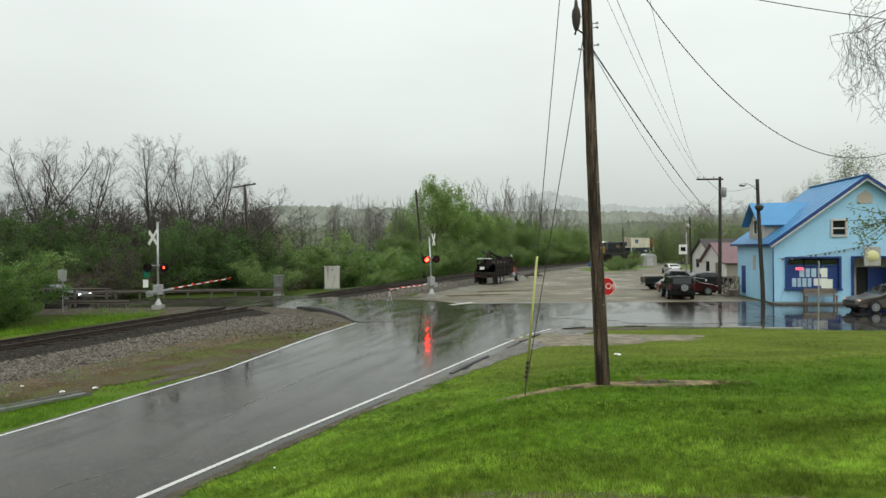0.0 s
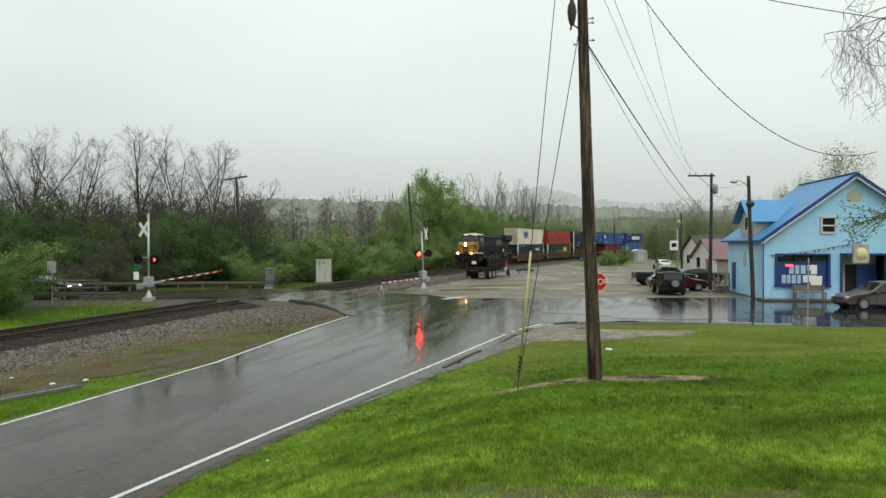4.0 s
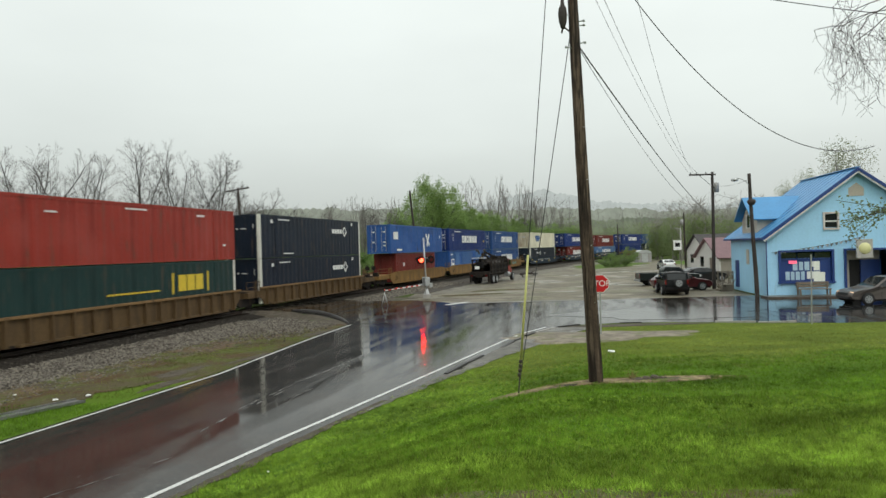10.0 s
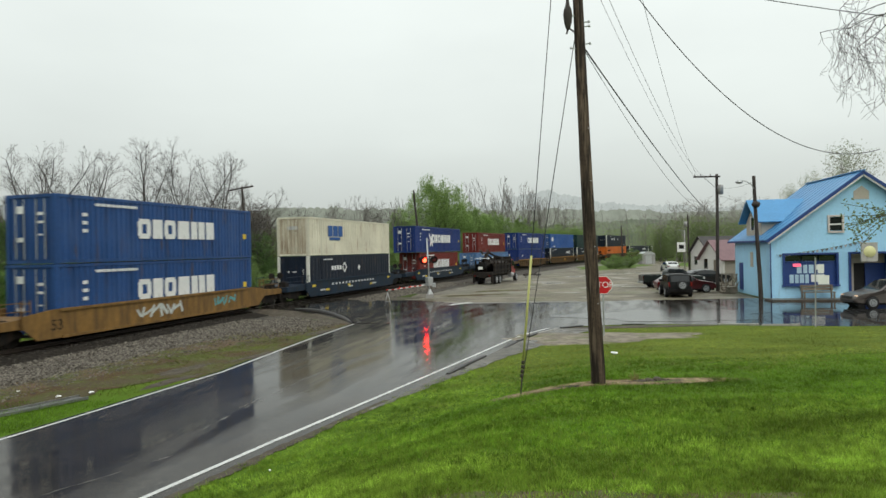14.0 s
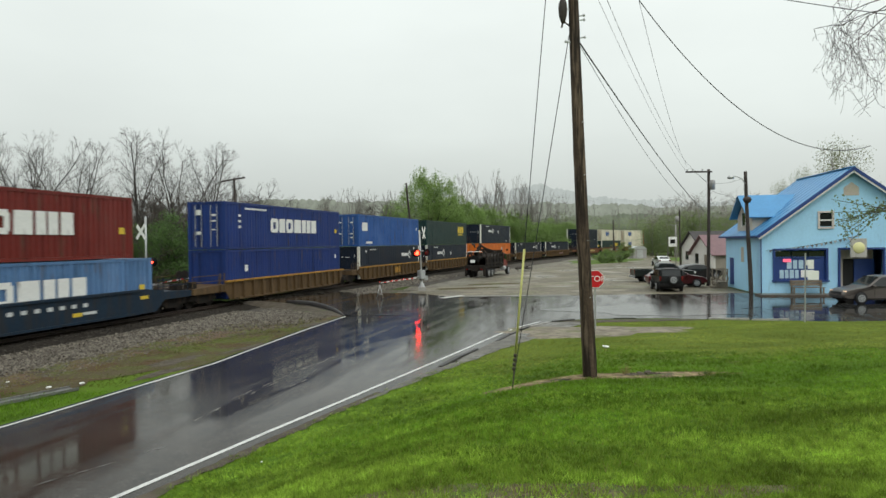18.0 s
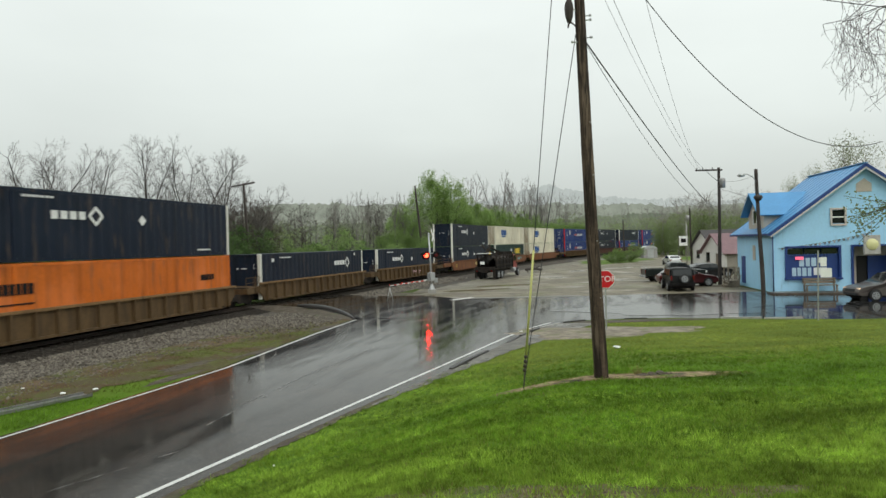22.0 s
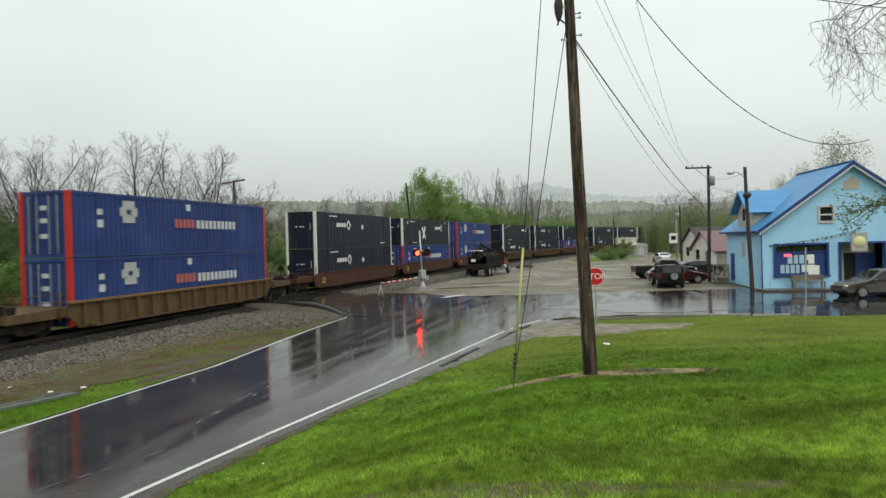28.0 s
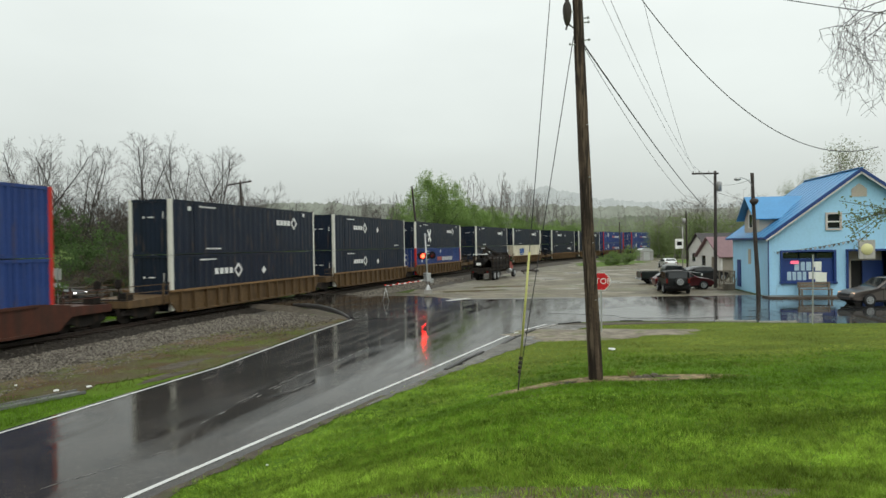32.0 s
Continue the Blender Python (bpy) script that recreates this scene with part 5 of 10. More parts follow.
    for sgn in (1, -1):
        for k in range(3):
            y = sgn * (0.25 + 0.25 * k)
            pts = [Vector((10.92, y, 1.3)), Vector((11.02, y * 1.05, 0.95)), Vector((11.0, y * 1.1, 0.72)), Vector((10.95, y * 1.2, 0.95))]
            part("air_hose", tube(BM(), pts, [0.03] * 4, 6), M_BLACK, top)
        for k in range(13):
            x = -10.4 + k * 1.25
            if x > 5.3:
                break
            bm = rod(BM(), (x, sgn * 1.42, 1.63), (x, sgn * 1.42, 2.72), 0.032, n=6)
            part("handrail_post", bm, M_BLACK, top)
        bm = rod(BM(), (-10.4, sgn * 1.42, 2.72), (5.0, sgn * 1.42, 2.72), 0.024, n=6)
        part("handrail", bm, M_BLACK, top)
        bm = tube(BM(), [Vector((10.6, sgn * 1.3, 1.6)), Vector((10.62, sgn * 1.3, 2.6)), Vector((10.62, sgn * 0.5, 2.75)), Vector((10.62, sgn * 0.5, 1.6))], [0.022] * 4, 6)
        part("front_handrail", bm, M_LOCOYELLOW, top)
    return top


loco = locomotive()
DECK = ([-1.0, 0.3, 1.2, 1.65, 3.4, 4.8], [-0.9, 0.34, 1.45, 1.95, 3.68, 5.0])
for piece in loco.children:
    if piece.type == "MESH" and piece.matrix_basis == Matrix.Identity(4):
        for v in piece.data.vertices:
            v.co = (v.co.x * 0.97, v.co.y, float(np.interp(v.co.z, *DECK)))
    elif piece.type == "MESH":
        at = piece.matrix_basis.translation.copy()
        piece.matrix_basis.translation = (at.x * 0.97, at.y, float(np.interp(at.z, *DECK)))
runs(loco, -215.85)

# ---- crossing signals ----
M_ALU = mat("dull_aluminium", (0.46, 0.47, 0.47), 0.42, 0.55, vary=0.15, fine=16, dirt=(0.2, 0.2, 0.19), dirt_amount=0.2)
M_LAMPRED = mat("lit_red_lens", (0.8, 0.03, 0.02), 0.25, vary=0.0, bump=0, glow=(1.0, 0.010, 0.004), glow_strength=55)
M_LAMPSMALL = mat("small_red_lamp", (0.8, 0.03, 0.02), 0.25, vary=0.0, bump=0, glow=(1.0, 0.06, 0.04), glow_strength=1.7)
M_LENS = mat("dark_red_lens", (0.10, 0.012, 0.012), 0.15, vary=0.0, bump=0)
M_ARMRED = painted("red_stripe_tape", (0.52, 0.04, 0.03))
M_GREENSIGN = painted("green_sign_paint", (0.02, 0.20, 0.12))


def between(a, b):
    """The pose at a whose x axis points to b."""
    a, b = Vector(a), Vector(b)
    return Matrix.Translation(a) @ (b - a).to_track_quat("X", "Z").to_matrix().to_4x4()


def crossing_signal(m, arm_m, arm_len, facing, label, cross_at, height, back, lamp_z, lit_side, board_way, spread=0.42, lens=0.18):
    """A mast with crossbuck, flashing lamps and a lowered gate. facing: degrees to which the lamps look; back: degrees of the second pair or None."""
    top = thing("crossing_signal", m, label, "railway signal", "crossing signals")
    part("foundation", box(BM(), (0, 0, 0.12), (0.62, 0.62, 0.3), bevel=0.03), M_CONCRETE, top)
    part("base_casting", lathe(BM(), [(0.24, 0.24), (0.22, 0.3), (0.10, 0.62), (0.09, 0.66)], 12), M_ALU, top)
    part("mast", rod(BM(), (0, 0, 0.5), (0, 0, height), 0.065, n=14), M_ALU, top)
    part("mast_cap", lathe(BM(), [(0.075, height - 0.06), (0.075, height), (0.02, height + 0.07)], 10), M_ALU, top)
    for a in (45, -45):
        b = box(BM(), (0, 0, 0), (1.2, 0.02, 0.225), bevel=0.006)
        o = part("crossbuck_board", b, M_WHITE, top, "white crossbuck board")
        o.matrix_basis = pose(0, 0, cross_at, 0, 0, board_way + 90) @ pose(0, -0.33 if a > 0 else -0.355, 0) @ Matrix.Rotation(radians(a), 4, "Y")
    # lamp pairs
    for turn in [facing] + ([back] if back is not None else []):
        f = pose(0, 0, lamp_z, 0, 0, turn + 90)
        o = part("lamp_crossarm", box(BM(), (0, -0.12, 0.02), (0.3 + 2 * spread, 0.06, 0.06)), M_ALU, top)
        o.matrix_basis = f
        for sx in (-spread, spread):
            lit = sx * lit_side > 0 if turn == facing else False
            o = part("lamp_background", lathe(BM(), [(0.30, -0.02), (0.30, 0.0), (0.02, 0.01)], 20, axis="Y"), M_BLACK, top, "round black lamp background")
            o.matrix_basis = f @ pose(sx, -0.22, -0.12)
            o = part("lamp_lens", lathe(BM(), [(0.02, -0.06), (lens * 0.83, -0.045), (lens, 0.0)], 20, axis="Y"), M_LAMPRED if lit else M_LENS, top, "red flashing lamp lens" if lit else "")
            o.matrix_basis = f @ pose(sx, -0.245, -0.12)
            bm = BM()
            pr = []
            for k in range(11):
                a = radians(10 + 16 * k)
                pr.append((0.20 * math.cos(a), 0.20 * math.sin(a)))
            vin = [bm.verts.new((x, -0.05, z)) for x, z in pr]
            vout = [bm.verts.new((x * 0.95, -0.24, z * 0.97 + 0.01)) for x, z in pr]
            for k in range(10):
                bm.faces.new((vin[k], vin[k + 1], vout[k + 1], vout[k]))
            bmesh.ops.solidify(bm, geom=bm.faces[:], thickness=0.012)
            o = part("lamp_hood", bm, M_BLACK, top)
            o.matrix_basis = f @ pose(sx, -0.22, -0.12)
    # gate machine and arm
    o = part("gate_machine", box(BM(), (0, 0, 0), (0.55, 0.42, 0.66), bevel=0.05), M_ALU, top, "grey gate mechanism box")
    o.matrix_basis = pose(0.0, 0.0, 1.25, 0, 0, facing)
    inv = m.inverted()
    am = inv @ arm_m
    o = part("counterweight", box(BM(), (-0.95, 0.0, -0.12), (0.5, 0.1, 0.34), bevel=0.04), M_ALU, top)
    o.matrix_basis = am
    o = part("arm_bracket", prism(BM(), [(-1.1, -0.08), (0.6, -0.05), (0.6, 0.05), (-1.1, 0.1)], -0.2, -0.16), M_ALU, top)
    o.matrix_basis = am
    seg = 0.36
    n = int(arm_len / seg)
    for k in range(n):
        h = 0.085 * (1 - 0.35 * k / n)
        o = part("gate_arm", box(BM(), (0.5 + seg * (k + 0.5), 0, 0), (seg, 0.03, h)), M_ARMRED if k % 2 else M_WHITE, top, "red-striped gate arm" if k % 2 else "white gate arm piece")
        o.matrix_basis = am
    for k in (0.38, 0.68, 1.0):
        bm = lathe(BM(), [(0.012, 0.03), (0.024, 0.04), (0.026, 0.08), (0.012, 0.095)], 10, Matrix.Translation((0.5 + arm_len * k - 0.1, 0, 0)))
        o = part("arm_lamp", bm, M_LAMPSMALL, top, "small lit red gate lamp")
        o.matrix_basis = am
    return top


SIG_A = Vector((-0.89, 50.7, 0.2))
SIG_B = Vector((-18.4, 42.1, 0.22))
sig_a = crossing_signal(pose(*SIG_A, 0, -2.0, 0), between(SIG_A + Vector((-0.2, -0.2, 1.02)), (-3.7, 46.1, 1.12)), 4.9, -62, "aluminium crossing signal with crossbuck and lowered striped gate", 4.45, 4.6, 142, 3.05, -1, -14)
sig_b = crossing_signal(pose(*SIG_B), between(SIG_B + Vector((0.15, 0.3, 1.2)), (-15.4, 47.2, 1.95)), 5.2, 262, "aluminium crossing signal by the guard rail with its gate lowered", 4.6, 5.55, 40, 2.80, 1, 238, 0.58, 0.075)
part("crossbuck_bracket", rod(BM(), (0, 0, 4.45), (0.33, -0.08, 4.45), 0.03, n=6), M_ALU, sig_a)
part("crossbuck_bracket", rod(BM(), (0, 0, 4.6), (-0.18, -0.29, 4.6), 0.03, n=6), M_ALU, sig_b)
o = part("track_number_sign", box(BM(), (0, 0, 0), (0.32, 0.03, 0.5), bevel=0.008), M_WHITE, sig_b)
o.matrix_basis = pose(-0.75, -0.1, 1.65, 0, 0, 8)
o = part("notice_sign", box(BM(), (0, 0, 0), (0.4, 0.03, 0.42), bevel=0.008), M_GREENSIGN, sig_b, "small green sign")
o.matrix_basis = pose(-0.8, 0.2, 2.25, 0, 0, 8)
t = thing("gate_arm_tip_rest", pose(-3.78, 46.0, 0.02), "white and red support under the gate arm's tip", "gate rest")
for dx in (-0.22, 0.22):
    part("leg", rod(BM(), (dx, 0, 0), (0, 0, 0.95), 0.02, n=8), M_ALU, t)
part("crossbar", rod(BM(), (-0.2, 0, 0.3), (0.2, 0, 0.3), 0.018, n=8), M_ALU, t)

# ---- equipment cabinets ----
M_CABINET = painted("pale_grey_cabinet_paint", (0.47, 0.45, 0.41), amount=0.25)
M_DARKCAB = painted("dark_grey_cabinet_paint", (0.16, 0.165, 0.16), amount=0.2)


def cabinet(m, w, d, h, paint, label):
    top = thing("signal_cabinet", m, label, "equipment cabinet")
    part("plinth", box(BM(), (0, 0, 0.06), (w + 0.15, d + 0.15, 0.14)), M_CONCRETE, top)
    part("body", box(BM(), (0, 0, 0.13 + h / 2), (w, d, h), bevel=0.02), paint, top)
    part("roof", box(BM(), (0, 0, h + 0.16), (w + 0.12, d + 0.12, 0.07), bevel=0.015), paint, top)
    for s in (-1, 1):
        b = part("door", box(BM(), (s * w / 4, -d / 2 - 0.012, 0.13 + h / 2), (w / 2 - 0.04, 0.03, h - 0.12), bevel=0.006), paint, top)
        part("handle", box(BM(), (s * 0.08, -d / 2 - 0.04, 0.13 + h * 0.55), (0.03, 0.04, 0.16)), M_STEEL, b)
    part("vent", box(BM(), (0, -d / 2 - 0.035, h * 0.92), (0.3, 0.02, 0.08)), M_DARKCAB, top)
    return top


cabinet(pose(-11.3, 66.3, 0.0, 0, 0, 12), 1.5, 1.0, 2.1, M_CABINET, "pale grey steel signal cabinet beside the track")
cabinet(pose(-14.5, 57.4, 0.0, 0, 0, 12), 0.75, 0.6, 1.55, M_DARKCAB, "dark grey narrow steel cabinet by the guard rail")

# ---- guard rails and the far side of the crossing road ----
M_OLDRAIL = mat("weathered_guard_rail", (0.115, 0.10, 0.085), 0.55, 0.3, vary=0.25, dirt=(0.09, 0.07, 0.05), dirt_amount=0.4)


def guard_rail(a, b, za, zb, label):
    a, b = Vector((*a, za)), Vector((*b, zb))
    top = thing("guard_rail", between(a, b), label, "guard rail", "guard rails")
    n = (b - a).length
    prof = [(-0.03, 0.45), (0.02, 0.49), (-0.03, 0.55), (-0.03, 0.6), (0.02, 0.66), (-0.03, 0.74), (-0.045, 0.74), (0.0, 0.66), (-0.045, 0.6), (-0.045, 0.55), (0.0, 0.49), (-0.045, 0.45)]
    part("beam", prism(BM(), prof, 0, n, axis="X"), M_OLDRAIL, top)
    k = 0.3
    first = None
    while k < n:
        if first is None:
            first = part("post", box(BM(), (0, 0.1, 0.22), (0.14, 0.16, 1.0)), M_OLDRAIL, top)
            first.matrix_basis = pose(k, 0, 0)
        else:
            share(first, pose(k, 0, 0), top)
        k += 1.9
    return top


guard_rail((-42, 51.8), (-13.2, 53.6), 0.14, 0.15, "weathered grey steel guard rail along the crossing road")
guard_rail((-40, 43.9), (-20.4, 42.4), 0.1, 0.12, "weathered grey steel guard rail with rusty posts")
t = thing("bridge_railing", between((-34, 44.6, 0.35), (-22.5, 44.2, 0.4)), "rusty pipe railing of a small road bridge", "railing")
for z in (0.55, 1.05):
    part("pipe", rod(BM(), (0, 0, z), (11.5, 0, z), 0.045, n=8), M_OLDRAIL, t)
for k in range(6):
    part("post", box(BM(), (0.2 + 2.2 * k, 0, 0.42), (0.12, 0.12, 1.3)), M_OLDRAIL, t)


def sign_post(m, height, boards, label, category="road sign", lean=0.0):
    """A post with flat boards: (x, z, w, h, material, part label)."""
    top = thing("sign_post", m @ pose(0, 0, 0, 0, lean, 0), label, category)
    part("post", prism(BM(), [(-0.03, -0.02), (0.03, -0.02), (0.03, 0.0), (0.012, 0.02), (-0.012, 0.02), (-0.03, 0.0)], -0.2, height, axis="Z"), M_STEEL, top)
    for x, z, w, h, ma, lb in boards:
        part("sign_board", box(BM(), (x, -0.035, z), (w, 0.012, h), bevel=0.004), ma, top, lb)
    return top


sign_post(pose(-24.5, 42.0, 0.0, 0, 0, 170), 2.85, [(0.05, 2.45, 0.62, 0.75, M_GREYMARK, "bare grey back of a sign")], "steel sign post with a sign seen from behind")
sign_post(pose(17.05, 29.7, 0.0, 0, 0, 6), 3.2, [(0.25, 2.68, 0.30, 0.42, M_WHITE, "small white sign"), (0.38, 2.18, 0.55, 0.42, M_WHITE, "white rectangular sign")],
          "thin steel post with two small white signs by the road", lean=1.0)

# ---- stop sign ----
M_STOPRED = painted("red_sign_face", (0.50, 0.018, 0.022), amount=0.03)
stop_top = thing("stop_sign", pose(6.99, 28.0, 0.02, 0, 0, -4), "red octagonal stop sign on a steel post", "stop sign")
part("post", prism(BM(), [(-0.03, 0.0), (0.03, 0.0), (0.03, 0.02), (0.012, 0.04), (-0.012, 0.04), (-0.03, 0.02)], -0.2, 2.6, axis="Z"), M_STEEL, stop_top)


def octagon(r, y0, y1):
    return prism(BM(), [(r * math.cos(radians(22.5 + 45 * k)), r * math.sin(radians(22.5 + 45 * k))) for k in range(8)], y0, y1)


o = part("border", octagon(0.41, -0.012, 0.0), M_WHITE, stop_top, "white border")
o.matrix_basis = pose(0, 0, 2.22)
o = part("face", octagon(0.385, -0.018, -0.013), M_STOPRED, stop_top, "red sign face")
o.matrix_basis = pose(0, 0, 2.22)


lettering("STOP", 0.36, pose(0, -0.021, 2.22, 90, 0, 0), M_WHITE, stop_top, label="white letters STOP")

# ---- poles ----
M_POLE = mat("weathered_pole_wood", (0.092, 0.064, 0.046), 0.7, spec=0.15, vary=0.5, fine=14, coarse=2.5, bump=0.6, dirt=(0.030, 0.021, 0.016), dirt_amount=0.7)
M_POLEDARK = mat("dark_pole_wood", (0.045, 0.035, 0.03), 0.8, vary=0.3, fine=14, bump=0.4)
M_WIRE = mat("black_cable", (0.02, 0.02, 0.021), 0.5, vary=0.1, bump=0)


def split_grain(m, layers):
    """Runs of other colours along an upright timber: (scale, low, high, colour, most)."""
    t = m.node_tree
    n = t.nodes
    p = n["Principled BSDF"]
    base = p.inputs["Base Color"].links[0].from_socket
    co = n.new("ShaderNodeTexCoord")
    for i, (scale, low, high, colour, most) in enumerate(layers):
        mp, tx, rr, mx = n.new("ShaderNodeMapping"), n.new("ShaderNodeTexNoise"), n.new("ShaderNodeMapRange"), n.new("ShaderNodeMix")
        mp.inputs["Scale"].default_value, mp.inputs["Location"].default_value = (1.0, 1.0, 0.06), (3.7 * i, 1.3 * i, 0.4 * i)
        tx.inputs["Scale"].default_value, tx.inputs["Detail"].default_value = scale, 6
        rr.inputs["From Min"].default_value, rr.inputs["From Max"].default_value, rr.inputs["To Max"].default_value = low, high, most
        mx.data_type = "RGBA"
        mx.inputs["B"].default_value = (*colour, 1)
        link(t, co.outputs["Object"], mp.inputs["Vector"])
        link(t, mp.outputs["Vector"], tx.inputs["Vector"])
        link(t, tx.outputs["Fac"], rr.inputs["Value"])
        link(t, rr.outputs["Result"], mx.inputs["Factor"])
        link(t, base, mx.inputs["A"])
        base = mx.outputs["Result"]
    link(t, base, p.inputs["Base Color"])


split_grain(M_POLE, ((9.0, 0.47, 0.58, (0.022, 0.016, 0.013), 0.9), (14.0, 0.55, 0.66, (0.17, 0.125, 0.09), 0.8), (34.0, 0.56, 0.64, (0.012, 0.010, 0.009), 0.9)))
M_GUARD = mat("yellow_plastic_guard", (0.46, 0.45, 0.14), 0.4, vary=0.12, fine=12, bump=0.05, dirt=(0.3, 0.28, 0.1), dirt_amount=0.2)
M_INSUL = mat("grey_porcelain", (0.32, 0.31, 0.30), 0.25, vary=0.1)


def wood_pole(bm, a, b, r0, r1, seed=0, n=16):
    """A slightly bent tapering pole with knots."""
    rr = random.Random(seed)
    a, b = Vector(a), Vector(b)
    steps = 22
    rings = []
    for i in range(steps + 1):
        u = i / steps
        c = a.lerp(b, u) + Vector((math.sin(u * 5 + seed), math.cos(u * 4.3 + seed), 0)) * 0.02 * min(1, u * 6) * min(1, (1 - u) * 6)
        r = r0 + (r1 - r0) * u
        rings.append([bm.verts.new(c + Vector((math.cos(k * math.tau / n), math.sin(k * math.tau / n), 0)) * r * (1 + rr.uniform(-0.03, 0.03))) for k in range(n)])
    for i in range(steps):
        for k in range(n):
            f = bm.faces.new((rings[i][k], rings[i][(k + 1) % n], rings[i + 1][(k + 1) % n], rings[i + 1][k]))
            f.smooth = True
    bm.faces.new(rings[-1])
    return bm


POLE_A, POLE_B = Vector((3.655, 15.0, 0.55)), Vector((3.25, 15.0, 12.4))
up = thing("utility_pole", Matrix.Identity(4), "tall weathered brown wooden utility pole leaning a little", "utility pole", "utility poles")
part("shaft", wood_pole(BM(), POLE_A, POLE_B, 0.165, 0.10, 3), M_POLE, up)


def on_pole(z):
    return POLE_A.lerp(POLE_B, (z - POLE_A.z) / (POLE_B.z - POLE_A.z))


for z, s in ((9.05, 1), (8.95, 1), (8.55, 1), (8.45, -1), (9.2, -1)):
    p = on_pole(z)
    bm = rod(BM(), p + Vector((s * 0.1, -0.03, 0)), p + Vector((s * 0.22, -0.05, 0.01)), 0.014, n=6)
    lathe(bm, [(0.01, -0.03), (0.028, -0.02), (0.028, 0.02), (0.01, 0.03)], 8, Matrix.Translation(p + Vector((s * 0.22, -0.05, 0.01))))
    part("bolt_bracket", bm, M_STEEL, up)
for z in (2.6, 3.9, 5.4, 6.6):
    p = on_pole(z)
    part("step_bolt", rod(BM(), p + Vector((0.05, -0.13, 0)), p + Vector((0.05, -0.19, 0)), 0.012, n=6), M_STEEL, up)
p = on_pole(9.2)
bm = lathe(BM(), [(0.02, -0.30), (0.05, -0.26), (0.09, -0.12), (0.105, 0.05), (0.09, 0.17), (0.05, 0.26), (0.03, 0.42)], 12, Matrix.Translation(p + Vector((-0.25, -0.02, -0.02))))
rod(bm, p + Vector((-0.25, -0.02, -0.25)), p + Vector((-0.1, 0, -0.36)), 0.018, n=6)
rod(bm, p + Vector((-0.25, -0.02, -0.28)), p + Vector((-0.28, 0, -0.4)), 0.022, n=6)
part("hanging_fitting", bm, M_POLEDARK, up, "dark oblong cable fitting")
part("ground_strap", tube(BM(), [on_pole(z) + Vector((-0.14 + 0.003 * (z - 0.8), -0.07, 0)) for z in (0.7, 2.0, 3.2, 4.5)], [0.012] * 4, 6), M_WIRE, up)


def span(a, b, sag, r, label, parent=None, n=26, name="overhead_wire"):
    a, b = Vector(a), Vector(b)
    pts = []
    for i in range(n + 1):
        u = i / n
        pts.append(a.lerp(b, u) - Vector((0, 0, 4 * sag * u * (1 - u))))
    ob = part(name, tube(BM(), pts, [r * 0.82] * (n + 1), 5), M_WIRE, parent)
    return tagged(ob, label, "cable", "overhead wires") if parent is None else ob


ANCHOR = Vector((1.8, 14.6, 0.56))
gw = thing("guy_wire", Matrix.Identity(4), "two steel guy wires with a yellow plastic guard", "guy wire")
part("wire", rod(BM(), ANCHOR, (2.85, 14.92, 10.9), 0.010, n=6), M_WIRE, gw)
part("wire", rod(BM(), ANCHOR + Vector((0.02, 0, 0.2)), (3.25, 14.97, 8.65), 0.010, n=6), M_WIRE, gw)
part("guard", rod(BM(), ANCHOR.lerp(Vector((2.85, 14.92, 10.9)), 0.075), ANCHOR.lerp(Vector((2.85, 14.92, 10.9)), 0.306), 0.026, n=10), M_GUARD, gw, "yellow plastic guard tube")
bm = BM()
for k in range(4):
    rod(bm, ANCHOR + Vector((0.03 + 0.012 * k, 0, 0.45 + 0.1 * k)), ANCHOR + Vector((0.04 + 0.012 * k, 0, 0.52 + 0.1 * k)), 0.035, n=8)
part("clamp", bm, M_POLEDARK, gw)
part("anchor_rod", rod(BM(), ANCHOR + Vector((-0.02, 0, -0.3)), ANCHOR + Vector((0.05, 0, 0.55)), 0.014, n=8), M_POLEDARK, gw)

span((3.46, 15.0, 8.5), (22.85, 54, 6.0), 0.4, 0.022, "thick black service cable from pole to pole")
span((3.46, 15.0, 8.45), (22.85, 54, 6.6), 1.3, 0.009, "thin wire under the service cable")
span((3.2, 15.0, 12.0), (13.61, 20.0, 6.71), 2.0, 0.014, "black cable in a deep sag", n=40)
span((2.6, 15.0, 12.5), (21.2, 54, 9.45), 0.7, 0.008, "thin dark overhead wire between poles")
span((3.8, 15.0, 10.25), (22.2, 54, 9.45), 1.1, 0.008, "thin dark overhead wire between poles")
span((4.4, 15.0, 11.5), (21.7, 54, 9.45), 1.45, 0.008, "thin dark overhead wire between poles")
span((3.2, 15.0, 10.5), (9.56, 12.0, 7.88), 0.15, 0.011, "thin dark overhead wire between poles")
span((22.9, 54, 8.0), (32.5, 50, 6.4), 0.7, 0.012, "thin dark overhead wire between poles")
span((21.8, 45, 8.2), (22.9, 54, 8.6), 0.25, 0.012, "thin dark overhead wire between poles")

